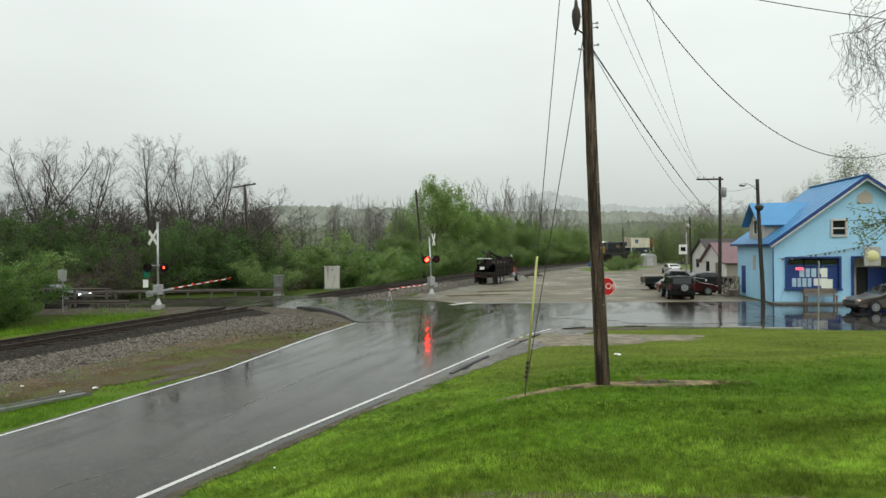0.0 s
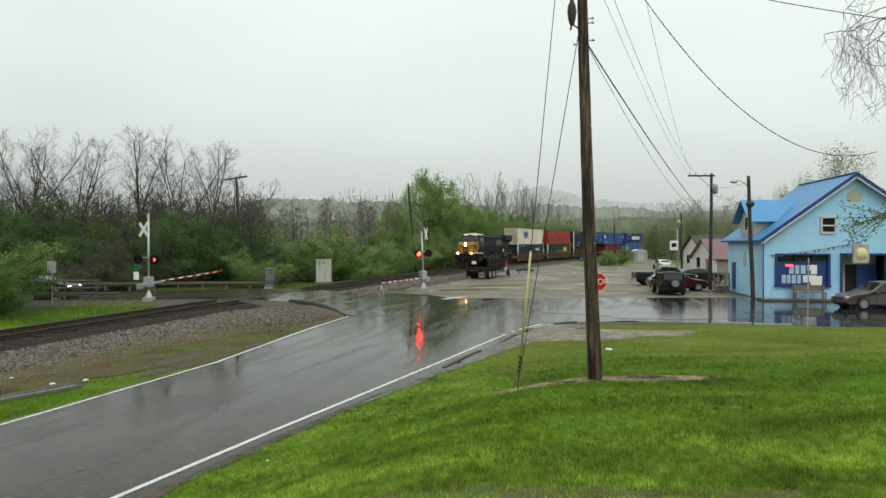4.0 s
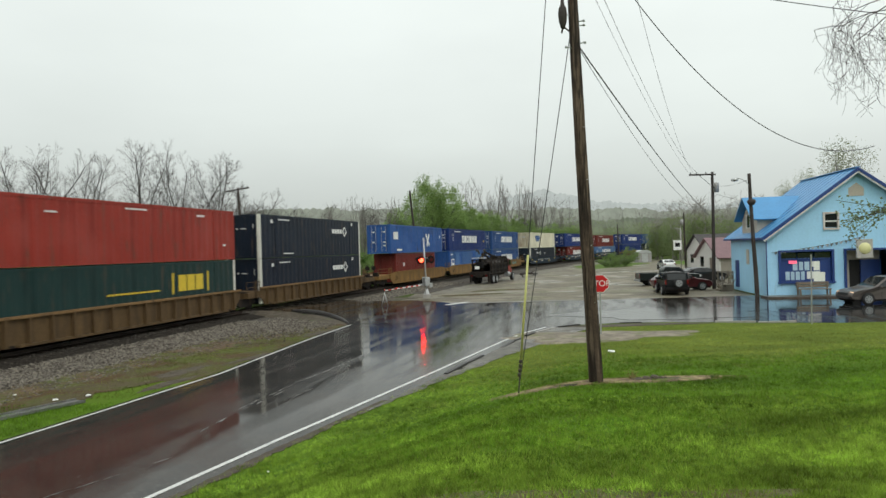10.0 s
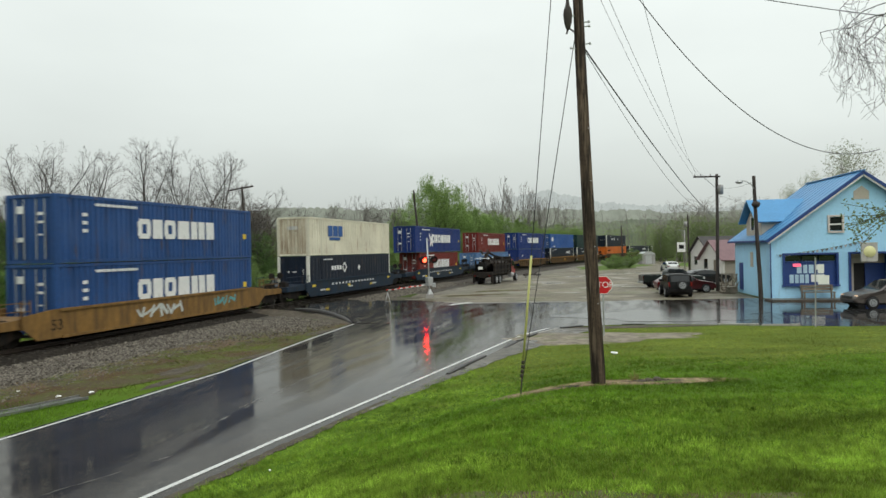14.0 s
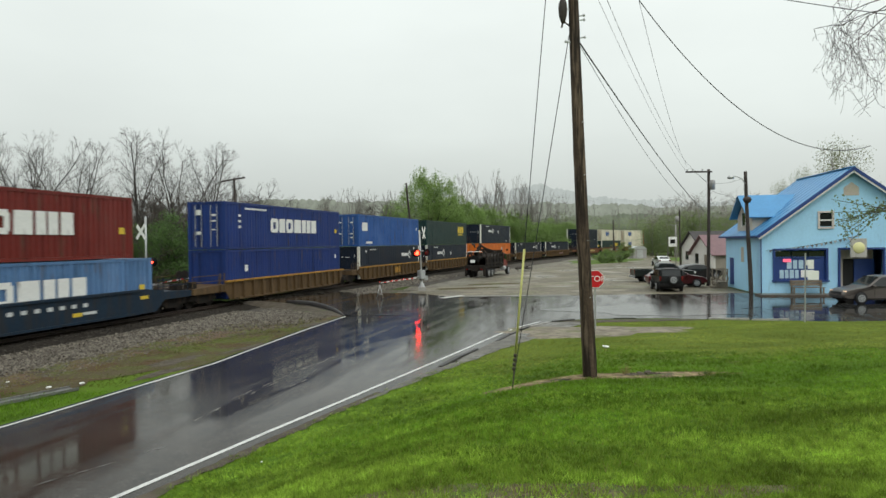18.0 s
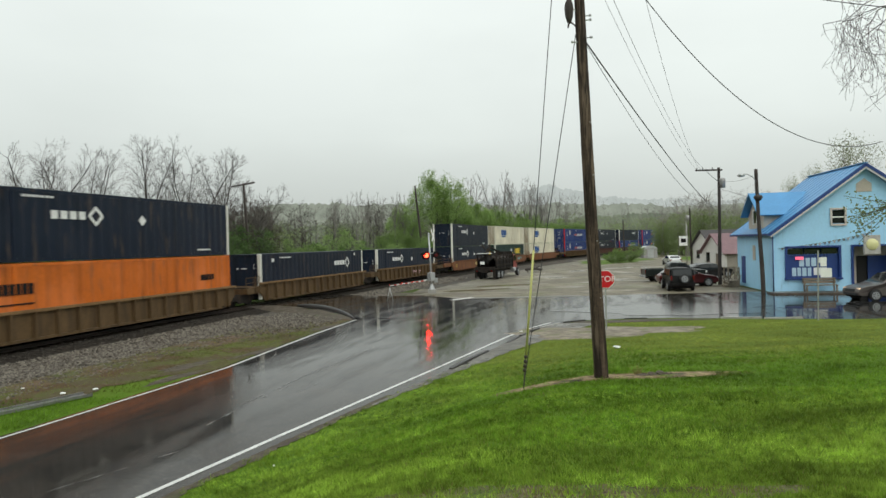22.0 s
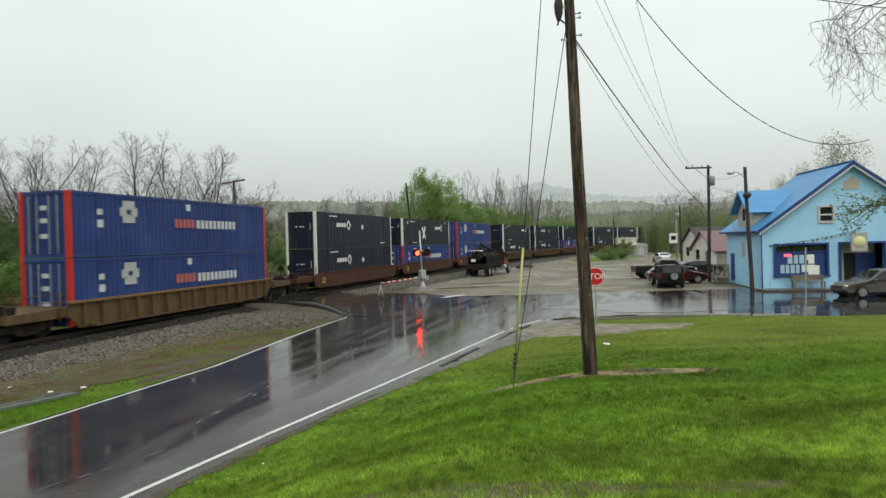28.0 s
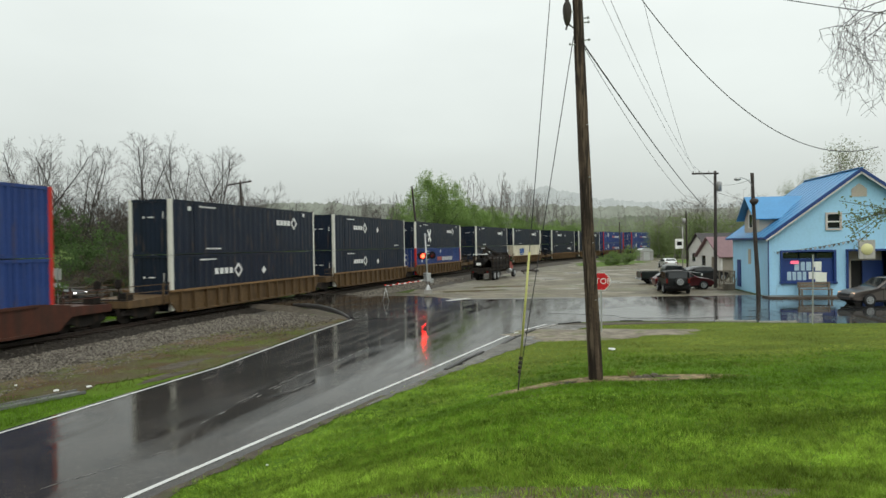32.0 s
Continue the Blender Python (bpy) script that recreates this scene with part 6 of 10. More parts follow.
up2 = thing("utility_pole", Matrix.Identity(4), "dark utility pole with a crossarm and a small transformer", "utility pole", "utility poles")
part("shaft", wood_pole(BM(), (22.88, 54, -0.2), (22.98, 54, 9.7), 0.16, 0.11, 5, 10), M_POLEDARK, up2)
part("crossarm", box(BM(), (22.1, 53.86, 9.48), (2.2, 0.1, 0.13), bevel=0.01), M_POLEDARK, up2)
part("brace", rod(BM(), (21.9, 53.9, 9.4), (22.9, 53.9, 8.5), 0.025, n=6), M_STEEL, up2)
for dx in (21.12, 21.6, 22.4):
    part("insulator", lathe(BM(), [(0.02, 0), (0.05, 0.02), (0.035, 0.09), (0.05, 0.12), (0.02, 0.17)], 8, Matrix.Translation((dx, 53.86, 9.545))), M_INSUL, up2)
part("transformer", lathe(BM(), [(0.05, -0.42), (0.22, -0.40), (0.24, 0.3), (0.2, 0.38), (0.05, 0.42)], 12, Matrix.Translation((23.2, 53.85, 8.4))), M_INSUL, up2, "grey transformer can")

lp = thing("street_lamp", Matrix.Identity(4), "street lamp on a dark leaning wooden pole", "street lamp")
part("pole", wood_pole(BM(), (22.05, 45, -0.1), (21.72, 45, 8.55), 0.15, 0.11, 8, 10), M_POLEDARK, lp)
part("arm", tube(BM(), [Vector(v) for v in ((21.8, 44.95, 7.55), (21.45, 44.9, 8.0), (21.1, 44.9, 8.2), (20.8, 44.9, 8.24))], [0.028] * 4, 8), M_STEEL, lp)
part("lamp_head", lathe(BM(), [(0.03, -0.14), (0.15, -0.10), (0.17, 0.0), (0.10, 0.09), (0.03, 0.12)], 14, Matrix.Translation((20.66, 44.9, 8.16)) @ Matrix.Diagonal((1.5, 1, 1, 1))), M_STEEL, lp)
part("round_box", lathe(BM(), [(0.02, -0.28), (0.2, -0.2), (0.3, 0.0), (0.2, 0.16), (0.02, 0.2)], 14, Matrix.Translation((21.75, 44.82, 6.6))), M_POLEDARK, lp, "dark round box on the pole")

fp = thing("utility_pole", Matrix.Identity(4), "far dark utility pole with a street lamp", "utility pole", "utility poles")
part("shaft", wood_pole(BM(), (36.1, 95, -0.1), (36.0, 95, 8.3), 0.15, 0.1, 2, 8), M_POLEDARK, fp)
part("transformer", lathe(BM(), [(0.05, -0.4), (0.25, -0.38), (0.25, 0.36), (0.05, 0.4)], 10, Matrix.Translation((35.6, 94.8, 6.9))), M_INSUL, fp)
ss_ = thing("roadside_sign", pose(37.0, 100, 0), "white square sign with a black border on a pole", "sign")
part("pole", rod(BM(), (0.3, 0, 0), (0.3, 0, 6.2), 0.07, n=8), M_INSUL, ss_)
part("panel", box(BM(), (-0.25, -0.12, 3.55), (1.25, 0.1, 1.5), bevel=0.05), M_WHITE, ss_)
part("dark_mark", box(BM(), (-0.25, -0.18, 3.6), (0.75, 0.02, 0.6)), M_BLACK, ss_, "dark unreadable mark")
part("lamp_arm", rod(BM(), (0.3, 0, 6.0), (-0.7, 0, 6.25), 0.05, n=6), M_INSUL, ss_)

tp = thing("telegraph_pole", Matrix.Identity(4), "dark leaning telegraph pole with a crossarm", "utility pole", "utility poles")
part("shaft", wood_pole(BM(), (-22.1, 75, -0.8), (-22.73, 75, 11.65), 0.2, 0.13, 6, 10), M_POLEDARK, tp)
o = part("crossarm", box(BM(), (0, 0, 0), (2.75, 0.14, 0.16)), M_POLEDARK, tp)
o.matrix_basis = pose(-22.75, 74.85, 11.4, 0, -9, 0)
for k in range(5):
    part("insulator", lathe(BM(), [(0.03, 0), (0.06, 0.05), (0.05, 0.16), (0.02, 0.2)], 8, Matrix.Translation((-23.9 + 0.57 * k, 74.85, 11.3 + 0.09 * k))), M_INSUL, tp)
tp2 = thing("telegraph_pole", Matrix.Identity(4), "bare dark leaning pole without arms", "utility pole", "utility poles")
part("shaft", wood_pole(BM(), (-2.7, 95, -0.6), (-3.87, 95, 12.6), 0.2, 0.13, 7, 10), M_POLEDARK, tp2)
tp3 = thing("telegraph_pole", Matrix.Identity(4), "bare dark pole beside the bend of the track", "utility pole", "utility poles")
part("shaft", wood_pole(BM(), (41.6, 150, -0.6), (41.4, 150, 8.6), 0.2, 0.13, 7, 8), M_POLEDARK, tp3)

# ---- the blue house ----
M_SIDING = mat("light_blue_siding", (0.385, 0.685, 0.91), 0.5, vary=0.07, fine=6, coarse=0.7, bump=0.05, dirt=(0.30, 0.50, 0.66), dirt_amount=0.08)
M_BLUEROOF = mat("blue_metal_roof", (0.075, 0.27, 0.52), 0.34, 0.1, vary=0.12, fine=8, coarse=0.8, bump=0.03)
M_TRIM = mat("navy_trim_paint", (0.018, 0.05, 0.20), 0.45, vary=0.12, fine=9)
M_BEIGE = mat("beige_plaster", (0.48, 0.43, 0.36), 0.6, vary=0.12, fine=9)
M_NEON = mat("pink_neon", (0.9, 0.2, 0.3), 0.3, vary=0, bump=0, glow=(1.0, 0.10, 0.20), glow_strength=0.7)
M_PALEMARK = mat("pale_blue_lettering_paint", (0.42, 0.58, 0.68), 0.5, vary=0.15, fine=9)
M_DARKROOM = mat("unlit_interior", (0.02, 0.019, 0.018), 0.8, vary=0.2)
M_WOOD = mat("grey_weathered_wood", (0.20, 0.165, 0.125), 0.7, vary=0.3, fine=12, bump=0.3)
M_SIGNGLOW = mat("pale_yellow_sign_face", (0.62, 0.60, 0.30), 0.4, vary=0.1, bump=0, glow=(0.8, 0.8, 0.35), glow_strength=0.08)

house = thing("corner_house", pose(22.62, 44.6, 0.0, 0, 0, -9), "light blue house with bright blue metal roof and shop window", "house")
HW, HD, EAVE, PEAK = 11.4, 8.6, 4.25, 8.45


def wall_with_holes(name, w, h_at, holes, m, thick, material, parent, steps):
    """An upright wall from x = 0 to w, h_at(x) high, with rectangular holes (x0, x1, z0, z1) going through."""
    xs = sorted({0, w, *steps, *[v for q in holes for v in q[:2]]})
    bm = BM()
    for i in range(len(xs) - 1):
        a, b = xs[i], xs[i + 1]
        mid = (a + b) / 2
        cuts = sorted([(q[2], q[3]) for q in holes if q[0] < mid < q[1]])
        z = 0.0
        for lo, hi in cuts + [(None, None)]:
            if lo is None:
                prism(bm, [(a, z), (b, z), (b, h_at(b)), (a, h_at(a))], 0, thick)
            else:
                if lo > z:
                    prism(bm, [(a, z), (b, z), (b, lo), (a, lo)], 0, thick)
                z = hi
    bmesh.ops.remove_doubles(bm, verts=bm.verts[:], dist=0.001)
    ob = part(name, bm, material, parent)
    ob.matrix_basis = m
    return ob


def gable(x):
    return EAVE + (PEAK - EAVE) * (1 - abs(x - HW / 2) / (HW / 2))


SHOP = (0.80, 4.12, 0.98, 3.08)
ENTRY = (4.95, 7.7, 0.10, 3.08)
UPWIN = (3.70, 4.52, 4.62, 5.58)
wall_with_holes("wall", HW, gable, [SHOP, ENTRY, UPWIN], pose(0, 0, 0.02), 0.2, M_SIDING, house, [HW / 2])
wall_with_holes("wall", HW, gable, [], pose(0, HD - 0.2, 0.02), 0.2, M_SIDING, house, [HW / 2])
for x in (0, HW - 0.2):
    part("wall", box(BM(), (x + 0.1, HD / 2, EAVE / 2 + 0.02), (0.2, HD - 0.41, EAVE - 0.02)), M_SIDING, house)
part("floor_slab", box(BM(), (HW / 2, HD / 2, 0.05), (HW - 0.05, HD - 0.05, 0.1)), M_CONCRETE, house)
slope = math.atan2(PEAK - EAVE, HW / 2)
run = (HW / 2 + 0.45) / math.cos(slope)
for s in (1, -1):
    bm = box(BM(), (0, 0, 0), (run, HD + 0.9, 0.09))
    r = part("roof", bm, M_BLUEROOF, house)
    r.matrix_basis = pose(HW / 2, HD / 2 - 0.02, PEAK + 0.1, 0, s * math.degrees(slope), 0) @ pose(s * run / 2, 0, 0)
    n = 12
    sea = part("roof_seam", box(BM(), (0, 0, 0), (run, 0.035, 0.03)), M_BLUEROOF, house)
    sea.matrix_basis = r.matrix_basis @ pose(0, -HD / 2 - 0.35, 0.06)
    for k in range(1, n):
        share(sea, r.matrix_basis @ pose(0, -HD / 2 - 0.35 + k * (HD + 0.7) / (n - 1), 0.06), house)
    f = part("rake_board", box(BM(), (0, 0, 0), (run, 0.05, 0.2)), M_TRIM, house, "dark rake board with a white edge")
    f.matrix_basis = r.matrix_basis @ pose(0, -HD / 2 - 0.47, -0.04)
    f = part("rake_edge", box(BM(), (0, 0, 0), (run, 0.04, 0.12)), M_WHITE, house, "white board under the rake")
    f.matrix_basis = r.matrix_basis @ pose(0, -HD / 2 - 0.43, -0.19)
    part("gutter", box(BM(), (-0.42 if s < 0 else HW + 0.42, HD / 2, EAVE - 0.22), (0.12, HD + 0.8, 0.14), bevel=0.02), M_TRIM, house)
part("ridge_cap", box(BM(), (HW / 2, HD / 2, PEAK + 0.18), (0.3, HD + 0.9, 0.06), bevel=0.02), M_BLUEROOF, house)
part("corner_board", box(BM(), (-0.02, 0.06, 2.1), (0.06, 0.2, 4.1)), M_SIDING, house)
part("downpipe", rod(BM(), (-0.06, -0.05, 0.1), (-0.06, -0.05, 4.0), 0.04, n=8), M_TRIM, house)
# dormer on the slope that looks at the track
DZ0, DZ1, DW0, DW1 = 5.45, 7.05, 2.0, 6.0
dm = (DW0 + DW1) / 2
bm = prism(BM(), [(DW0 + 0.25, 4.3), (DW1 - 0.25, 4.3), (DW1 - 0.25, DZ0), (dm, DZ1 - 0.15), (DW0 + 0.25, DZ0)], 0.1, 3.2, axis="X")
dorm = part("dormer", bm, M_BEIGE, house, "weathered beige dormer wall")
for s in (1, -1):
    ln = math.hypot(dm - DW0, DZ1 - DZ0) + 0.15
    r = part("dormer_roof", box(BM(), (2.0, s * ln / 2, 0), (4.7, ln, 0.07)), M_BLUEROOF, house)
    r.matrix_basis = pose(-0.05, dm, DZ1 + 0.05, -s * math.degrees(math.atan2(DZ1 - DZ0, dm - DW0)), 0, 0)
part("dormer_window", box(BM(), (0.08, dm, 5.35), (0.06, 0.8, 0.9)), M_GLASS, house)
for yy in (-0.45, 0.45):
    part("dormer_window_trim", box(BM(), (0.06, dm + yy, 5.35), (0.1, 0.1, 1.1)), M_WHITE, house)
# shop window
x0, x1, z0, z1 = SHOP
sw = new("shop_window")
sw.parent = house
part("frame", box(BM(), (x0 - 0.03, -0.02, (z0 + z1) / 2), (0.14, 0.2, z1 - z0 + 0.2)), M_TRIM, sw)
part("frame", box(BM(), (x1 + 0.03, -0.02, (z0 + z1) / 2), (0.14, 0.2, z1 - z0 + 0.2)), M_TRIM, sw)
part("frame", box(BM(), ((x0 + x1) / 2, -0.02, z1 + 0.04), (x1 - x0 - 0.08, 0.2, 0.12)), M_TRIM, sw)
part("sill", box(BM(), ((x0 + x1) / 2, -0.05, z0 - 0.02), (x1 - x0 + 0.3, 0.28, 0.1)), M_TRIM, sw)
for k in range(3):
    part("transom_pane", box(BM(), (x0 + 0.58 + k * 1.08, 0.08, z1 - 0.28), (0.98, 0.03, 0.36)), M_GLASS, sw)
part("transom_bar", box(BM(), ((x0 + x1) / 2, 0.06, z1 - 0.52), (x1 - x0 - 0.08, 0.08, 0.1)), M_TRIM, sw)
part("painted_board", box(BM(), ((x0 + x1) / 2, 0.10, (z0 + z1) / 2 - 0.26), (x1 - x0 - 0.06, 0.06, z1 - z0 - 0.54)), M_TRIM, sw, "navy board filling the window")
for row, (zz, a, b, n) in enumerate(((2.08, 1.62, 2.75, 3), (1.42, 1.15, 2.45, 4))):
    for k in range(n):
        w = (b - a) / n
        part("letter_block", box(BM(), (a + (k + 0.45) * w, 0.06, zz), (w * (0.70 if k % 2 else 0.82), 0.02, 0.58), bevel=0.006), M_PALEMARK, sw, "plain pale blue block of a painted name")
part("paper_notice", box(BM(), (2.95, 0.05, 1.45), (0.85, 0.02, 0.5)), M_WHITE, sw, "white paper notice")
part("paper_notice", box(BM(), (3.0, 0.05, 2.2), (0.4, 0.02, 0.36)), M_WHITE, sw, "white paper notice")
part("neon_sign", box(BM(), (1.62, -0.01, 2.36), (0.5, 0.04, 0.2), bevel=0.01), M_NEON, sw, "small lit pink neon sign")
# upper window
x0, x1, z0, z1 = UPWIN
uw = new("upper_window")
uw.parent = house
M_WINTRIM = mat("faded_pink_white_trim", (0.60, 0.54, 0.50), 0.5, vary=0.1)
for xx in (x0 - 0.04, x1 + 0.04):
    part("frame", box(BM(), (xx, -0.03, (z0 + z1) / 2), (0.12, 0.12, z1 - z0 + 0.24)), M_WINTRIM, uw)
for zz in (z0 - 0.06, z1 + 0.06):
    part("frame", box(BM(), ((x0 + x1) / 2, -0.03, zz), (x1 - x0 - 0.04, 0.13, 0.12)), M_WINTRIM, uw)
part("sash_bar", box(BM(), ((x0 + x1) / 2, 0.03, (z0 + z1) / 2 - 0.02), (x1 - x0 - 0.04, 0.06, 0.09)), M_WHITE, uw)
for zz in (0.27, 0.73):
    part("pane", box(BM(), ((x0 + x1) / 2, 0.07, z0 + (z1 - z0) * zz), (x1 - x0, 0.02, (z1 - z0) * 0.44)), M_GLASS, uw)
part("gable_vent", prism(BM(), [(5.25, 6.72), (6.2, 6.72), (6.2, 7.25), (5.75, 7.62), (5.25, 7.25)], -0.035, 0.0), M_BEIGE, house, "beige patch under the peak")
# recessed entry
x0, x1, z0, z1 = ENTRY
en = new("entry")
en.parent = house
for xx in (x0 - 0.03, x1 + 0.03):
    part("frame", box(BM(), (xx, -0.02, (z0 + z1) / 2), (0.13, 0.2, z1 - z0)), M_TRIM, en)
part("frame", box(BM(), ((x0 + x1) / 2, -0.02, z1 + 0.05), (x1 - x0 + 0.2, 0.2, 0.13)), M_TRIM, en)
part("recess_wall", box(BM(), (x0 + 0.05, 0.75, 1.6), (0.1, 1.1, 3.0)), M_BEIGE, en)
part("recess_wall", box(BM(), (x0 + 0.4, 1.35, 1.6), (0.75, 0.1, 3.0)), M_BEIGE, en)
part("recess_wall", box(BM(), ((x0 + x1) / 2 + 0.3, 1.35, 2.75), (2.1, 0.1, 0.7)), M_BEIGE, en)
part("recess_wall", box(BM(), (x1 - 0.6, 1.33, 1.25), (1.3, 0.1, 2.3)), M_TRIM, en, "dark blue panel")
# Near-black block imitates the shade inside the open door.
part("open_doorway", box(BM(), (x0 + 1.25, 1.75, 1.25), (1.0, 0.6, 2.3)), M_DARKROOM, en, "solid near-black block standing for the unlit doorway")
part("recess_ceiling", box(BM(), ((x0 + x1) / 2, 0.75, 3.13), (x1 - x0, 1.2, 0.08)), M_BEIGE, en)
# side door, steps
part("side_door", box(BM(), (-0.02, 6.9, 1.35), (0.06, 0.9, 2.1)), M_TRIM, house)
part("side_window", box(BM(), (-0.02, 4.2, 2.7), (0.05, 0.55, 1.1)), M_BEIGE, house)
st = thing("porch_steps", pose(22.62, 44.6, 0.0, 0, 0, -9) @ pose(-0.95, 6.9, 0), "weathered wooden porch steps with a rail", "steps")
for k in range(3):
    part("tread", box(BM(), (-0.25 * k, 0, 0.5 - 0.18 * k), (0.9 if k == 0 else 0.3, 1.3, 0.05)), M_WOOD, st)
    part("riser", box(BM(), (0.1 - 0.25 * k, 0, 0.24 - 0.09 * k), (0.5, 1.2, 0.46 - 0.18 * k)), M_WOOD, st)
for yy in (-0.62, 0.62):
    for xx in (-0.4, 0.4):
        part("rail_post", box(BM(), (xx, yy, 0.8), (0.08, 0.08, 1.5)), M_WOOD, st)
    part("hand_rail", box(BM(), (0, yy, 1.5), (0.95, 0.07, 0.07)), M_WOOD, st)

FACADE = pose(22.62, 44.6, 0.0, 0, 0, -9)
# bench, sign, bunting
be = thing("bench", FACADE @ pose(2.65, -0.75, 0.13), "old grey wooden bench against the blue wall", "bench")
for k in range(3):
    part("seat_slat", box(BM(), (0, -0.18 + 0.17 * k, 0.44), (2.05, 0.14, 0.04), bevel=0.006), M_WOOD, be)
for k in range(2):
    part("back_slat", box(BM(), (0, 0.29 + 0.02 * k, 0.62 + 0.2 * k), (2.05, 0.035, 0.17), bevel=0.006), M_WOOD, be)
for xx in (-0.92, 0.92):
    part("leg", box(BM(), (xx, -0.18, 0.21), (0.09, 0.09, 0.42)), M_WOOD, be)
    part("leg", box(BM(), (xx, 0.26, 0.46), (0.09, 0.09, 0.92)), M_WOOD, be)
hs = thing("hanging_sign", FACADE @ pose(5.75, -0.9, 0), "pale yellow hanging shop sign on a bracket", "sign")
part("panel", box(BM(), (0, 0, 3.18), (0.98, 0.16, 1.25), bevel=0.03), M_CABINET, hs)
part("face", lathe(BM(), [(0.02, -0.13), (0.36, -0.115), (0.38, -0.08), (0.02, -0.07)], 20, Matrix.Translation((0, 0, 3.2)), axis="Y"), M_SIGNGLOW, hs, "pale yellow round mark")
part("bracket", rod(BM(), (0, -0.05, 3.92), (0, 0.9, 3.92), 0.03, n=6), M_STEEL, hs)
part("hanger", rod(BM(), (0, 0, 3.75), (0, 0, 4.9), 0.015, n=6), M_STEEL, hs)
bt = thing("bunting", FACADE @ pose(0, -0.08, 0), "string of small dark faded pennants across the wall", "bunting")
pts = [Vector((0.25 + 5.9 * u, -0.02, 3.06 + 0.95 * u - 0.5 * u * (1 - u))) for u in [k / 20 for k in range(21)]]
part("cord", tube(BM(), pts, [0.010] * 21, 5), M_WIRE, bt)
for k in range(1, 20):
    p = pts[k]
    bm = prism(BM(), [(-0.11, 0), (0.11, 0), (0.03 * (-1) ** k, -0.19)], -0.006, 0.006, Matrix.Translation(p))
    part("pennant", bm, M_DARKCAB if k % 3 else M_GREYMARK, bt)
part("pavement_step", box(BM(), (5.0, -0.75, 0.06), (11.0, 1.45, 0.13), bevel=0.015), M_WETSTEP, house, "low wet brown concrete step along the front")

# ---- neighbours ----
M_MAUVEROOF = mat("mauve_metal_roof", (0.19, 0.105, 0.115), 0.5, 0.1, vary=0.15, fine=6)
M_DARKROOF = mat("dark_shingle_roof", (0.05, 0.045, 0.045), 0.75, vary=0.25, fine=10)
M_OLDWALL = mat("dull_beige_wall", (0.30, 0.265, 0.22), 0.65, vary=0.18, fine=8)
M_WHITEWALL = mat("white_board_wall", (0.62, 0.60, 0.57), 0.6, vary=0.1, fine=8)


def small_house(m, w, d, eave, peak, wall, roof, label, gable_mat):
    """Ridge runs along y; the gable faces -y."""
    top = thing("house", m, label, "house", "neighbouring houses")
    g = lambda x: eave + (peak - eave) * (1 - abs(x - w / 2) / (w / 2))
    wall_with_holes("wall", w, g, [(w * 0.18, w * 0.36, 1.0, 2.2), (w * 0.6, w * 0.78, 0.0, 2.1)], pose(0, 0, 0), 0.2, gable_mat, top, [w / 2])
    wall_with_holes("wall", w, g, [], pose(0, d - 0.2, 0), 0.2, wall, top, [w / 2])
    for x in (0.1, w - 0.1):
        part("wall", box(BM(), (x, d / 2, eave / 2), (0.2, d - 0.42, eave)), wall, top)
    a = math.atan2(peak - eave, w / 2)
    r = (w / 2 + 0.4) / math.cos(a)
    for s in (1, -1):
        o = part("roof", box(BM(), (0, 0, 0), (r, d + 0.7, 0.1)), roof, top)
        o.matrix_basis = pose(w / 2, d / 2, peak + 0.1, 0, s * math.degrees(a), 0) @ pose(s * r / 2, 0, 0)
        if s < 0:
            b = part("roof_seam", box(BM(), (0, 0, 0), (r, 0.04, 0.05)), roof, top)
            b.matrix_basis = o.matrix_basis @ pose(0, -d / 2, 0.06)
            for k in range(1, 9):
                share(b, o.matrix_basis @ pose(0, -d / 2 + k * d / 8, 0.06), top)
    part("window", box(BM(), (w * 0.27, 0.1, 1.6), (w * 0.18, 0.05, 1.2)), M_GLASS, top)
    part("door", box(BM(), (w * 0.69, 0.1, 1.05), (w * 0.18, 0.06, 2.1)), M_WOOD, top)
    part("window", box(BM(), (-0.01, d * 0.5, 1.7), (0.05, 0.9, 1.1)), M_GLASS, top)
    return top


small_house(pose(31.3, 79.0, 0, 0, 0, -90), 6.5, 10.5, 2.2, 4.25, M_OLDWALL, M_MAUVEROOF, "small house with a mauve metal roof and dull walls", M_WHITEWALL)
small_house(pose(36.3, 95.0, 0, 0, 0, -90), 7.0, 9.0, 2.8, 4.9, M_WHITEWALL, M_DARKROOF, "white house with a dark shingle roof", M_WHITEWALL)
sh = thing("garden_shed", pose(43.3, 138, 0, 0, 0, 5), "small grey metal garden shed", "shed")
part("wall", box(BM(), (0, 0, 1.0), (2.9, 2.4, 2.0), bevel=0.02), M_INSUL, sh)
part("roof", prism(BM(), [(-1.6, 2.0), (1.6, 2.0), (0.6, 2.6), (-0.6, 2.6)], -1.3, 1.3), M_ALU, sh)
part("door", box(BM(), (0, -1.22, 0.95), (1.3, 0.05, 1.8)), M_ALU, sh)
fe = thing("board_fence", pose(38.5, 92.0, 0, 0, 0, 4), "low grey wooden board fence behind the cars", "fence")
b0 = None
for k in range(28):
    m = pose(0.32 * k, 0, 0)
    if b0 is None:
        b0 = part("board", box(BM(), (0, 0, 0.75), (0.28, 0.03, 1.6)), M_WOOD, fe)
    else:
        share(b0, m, fe)
for zz in (0.4, 1.2):
    part("rail", box(BM(), (4.3, 0.04, zz), (9.0, 0.05, 0.09)), M_WOOD, fe)
wp = thing("wood_pile", pose(23.9, 53.2, 0), "heap of pale brown boards and branches", "wood pile")
rr = random.Random(11)
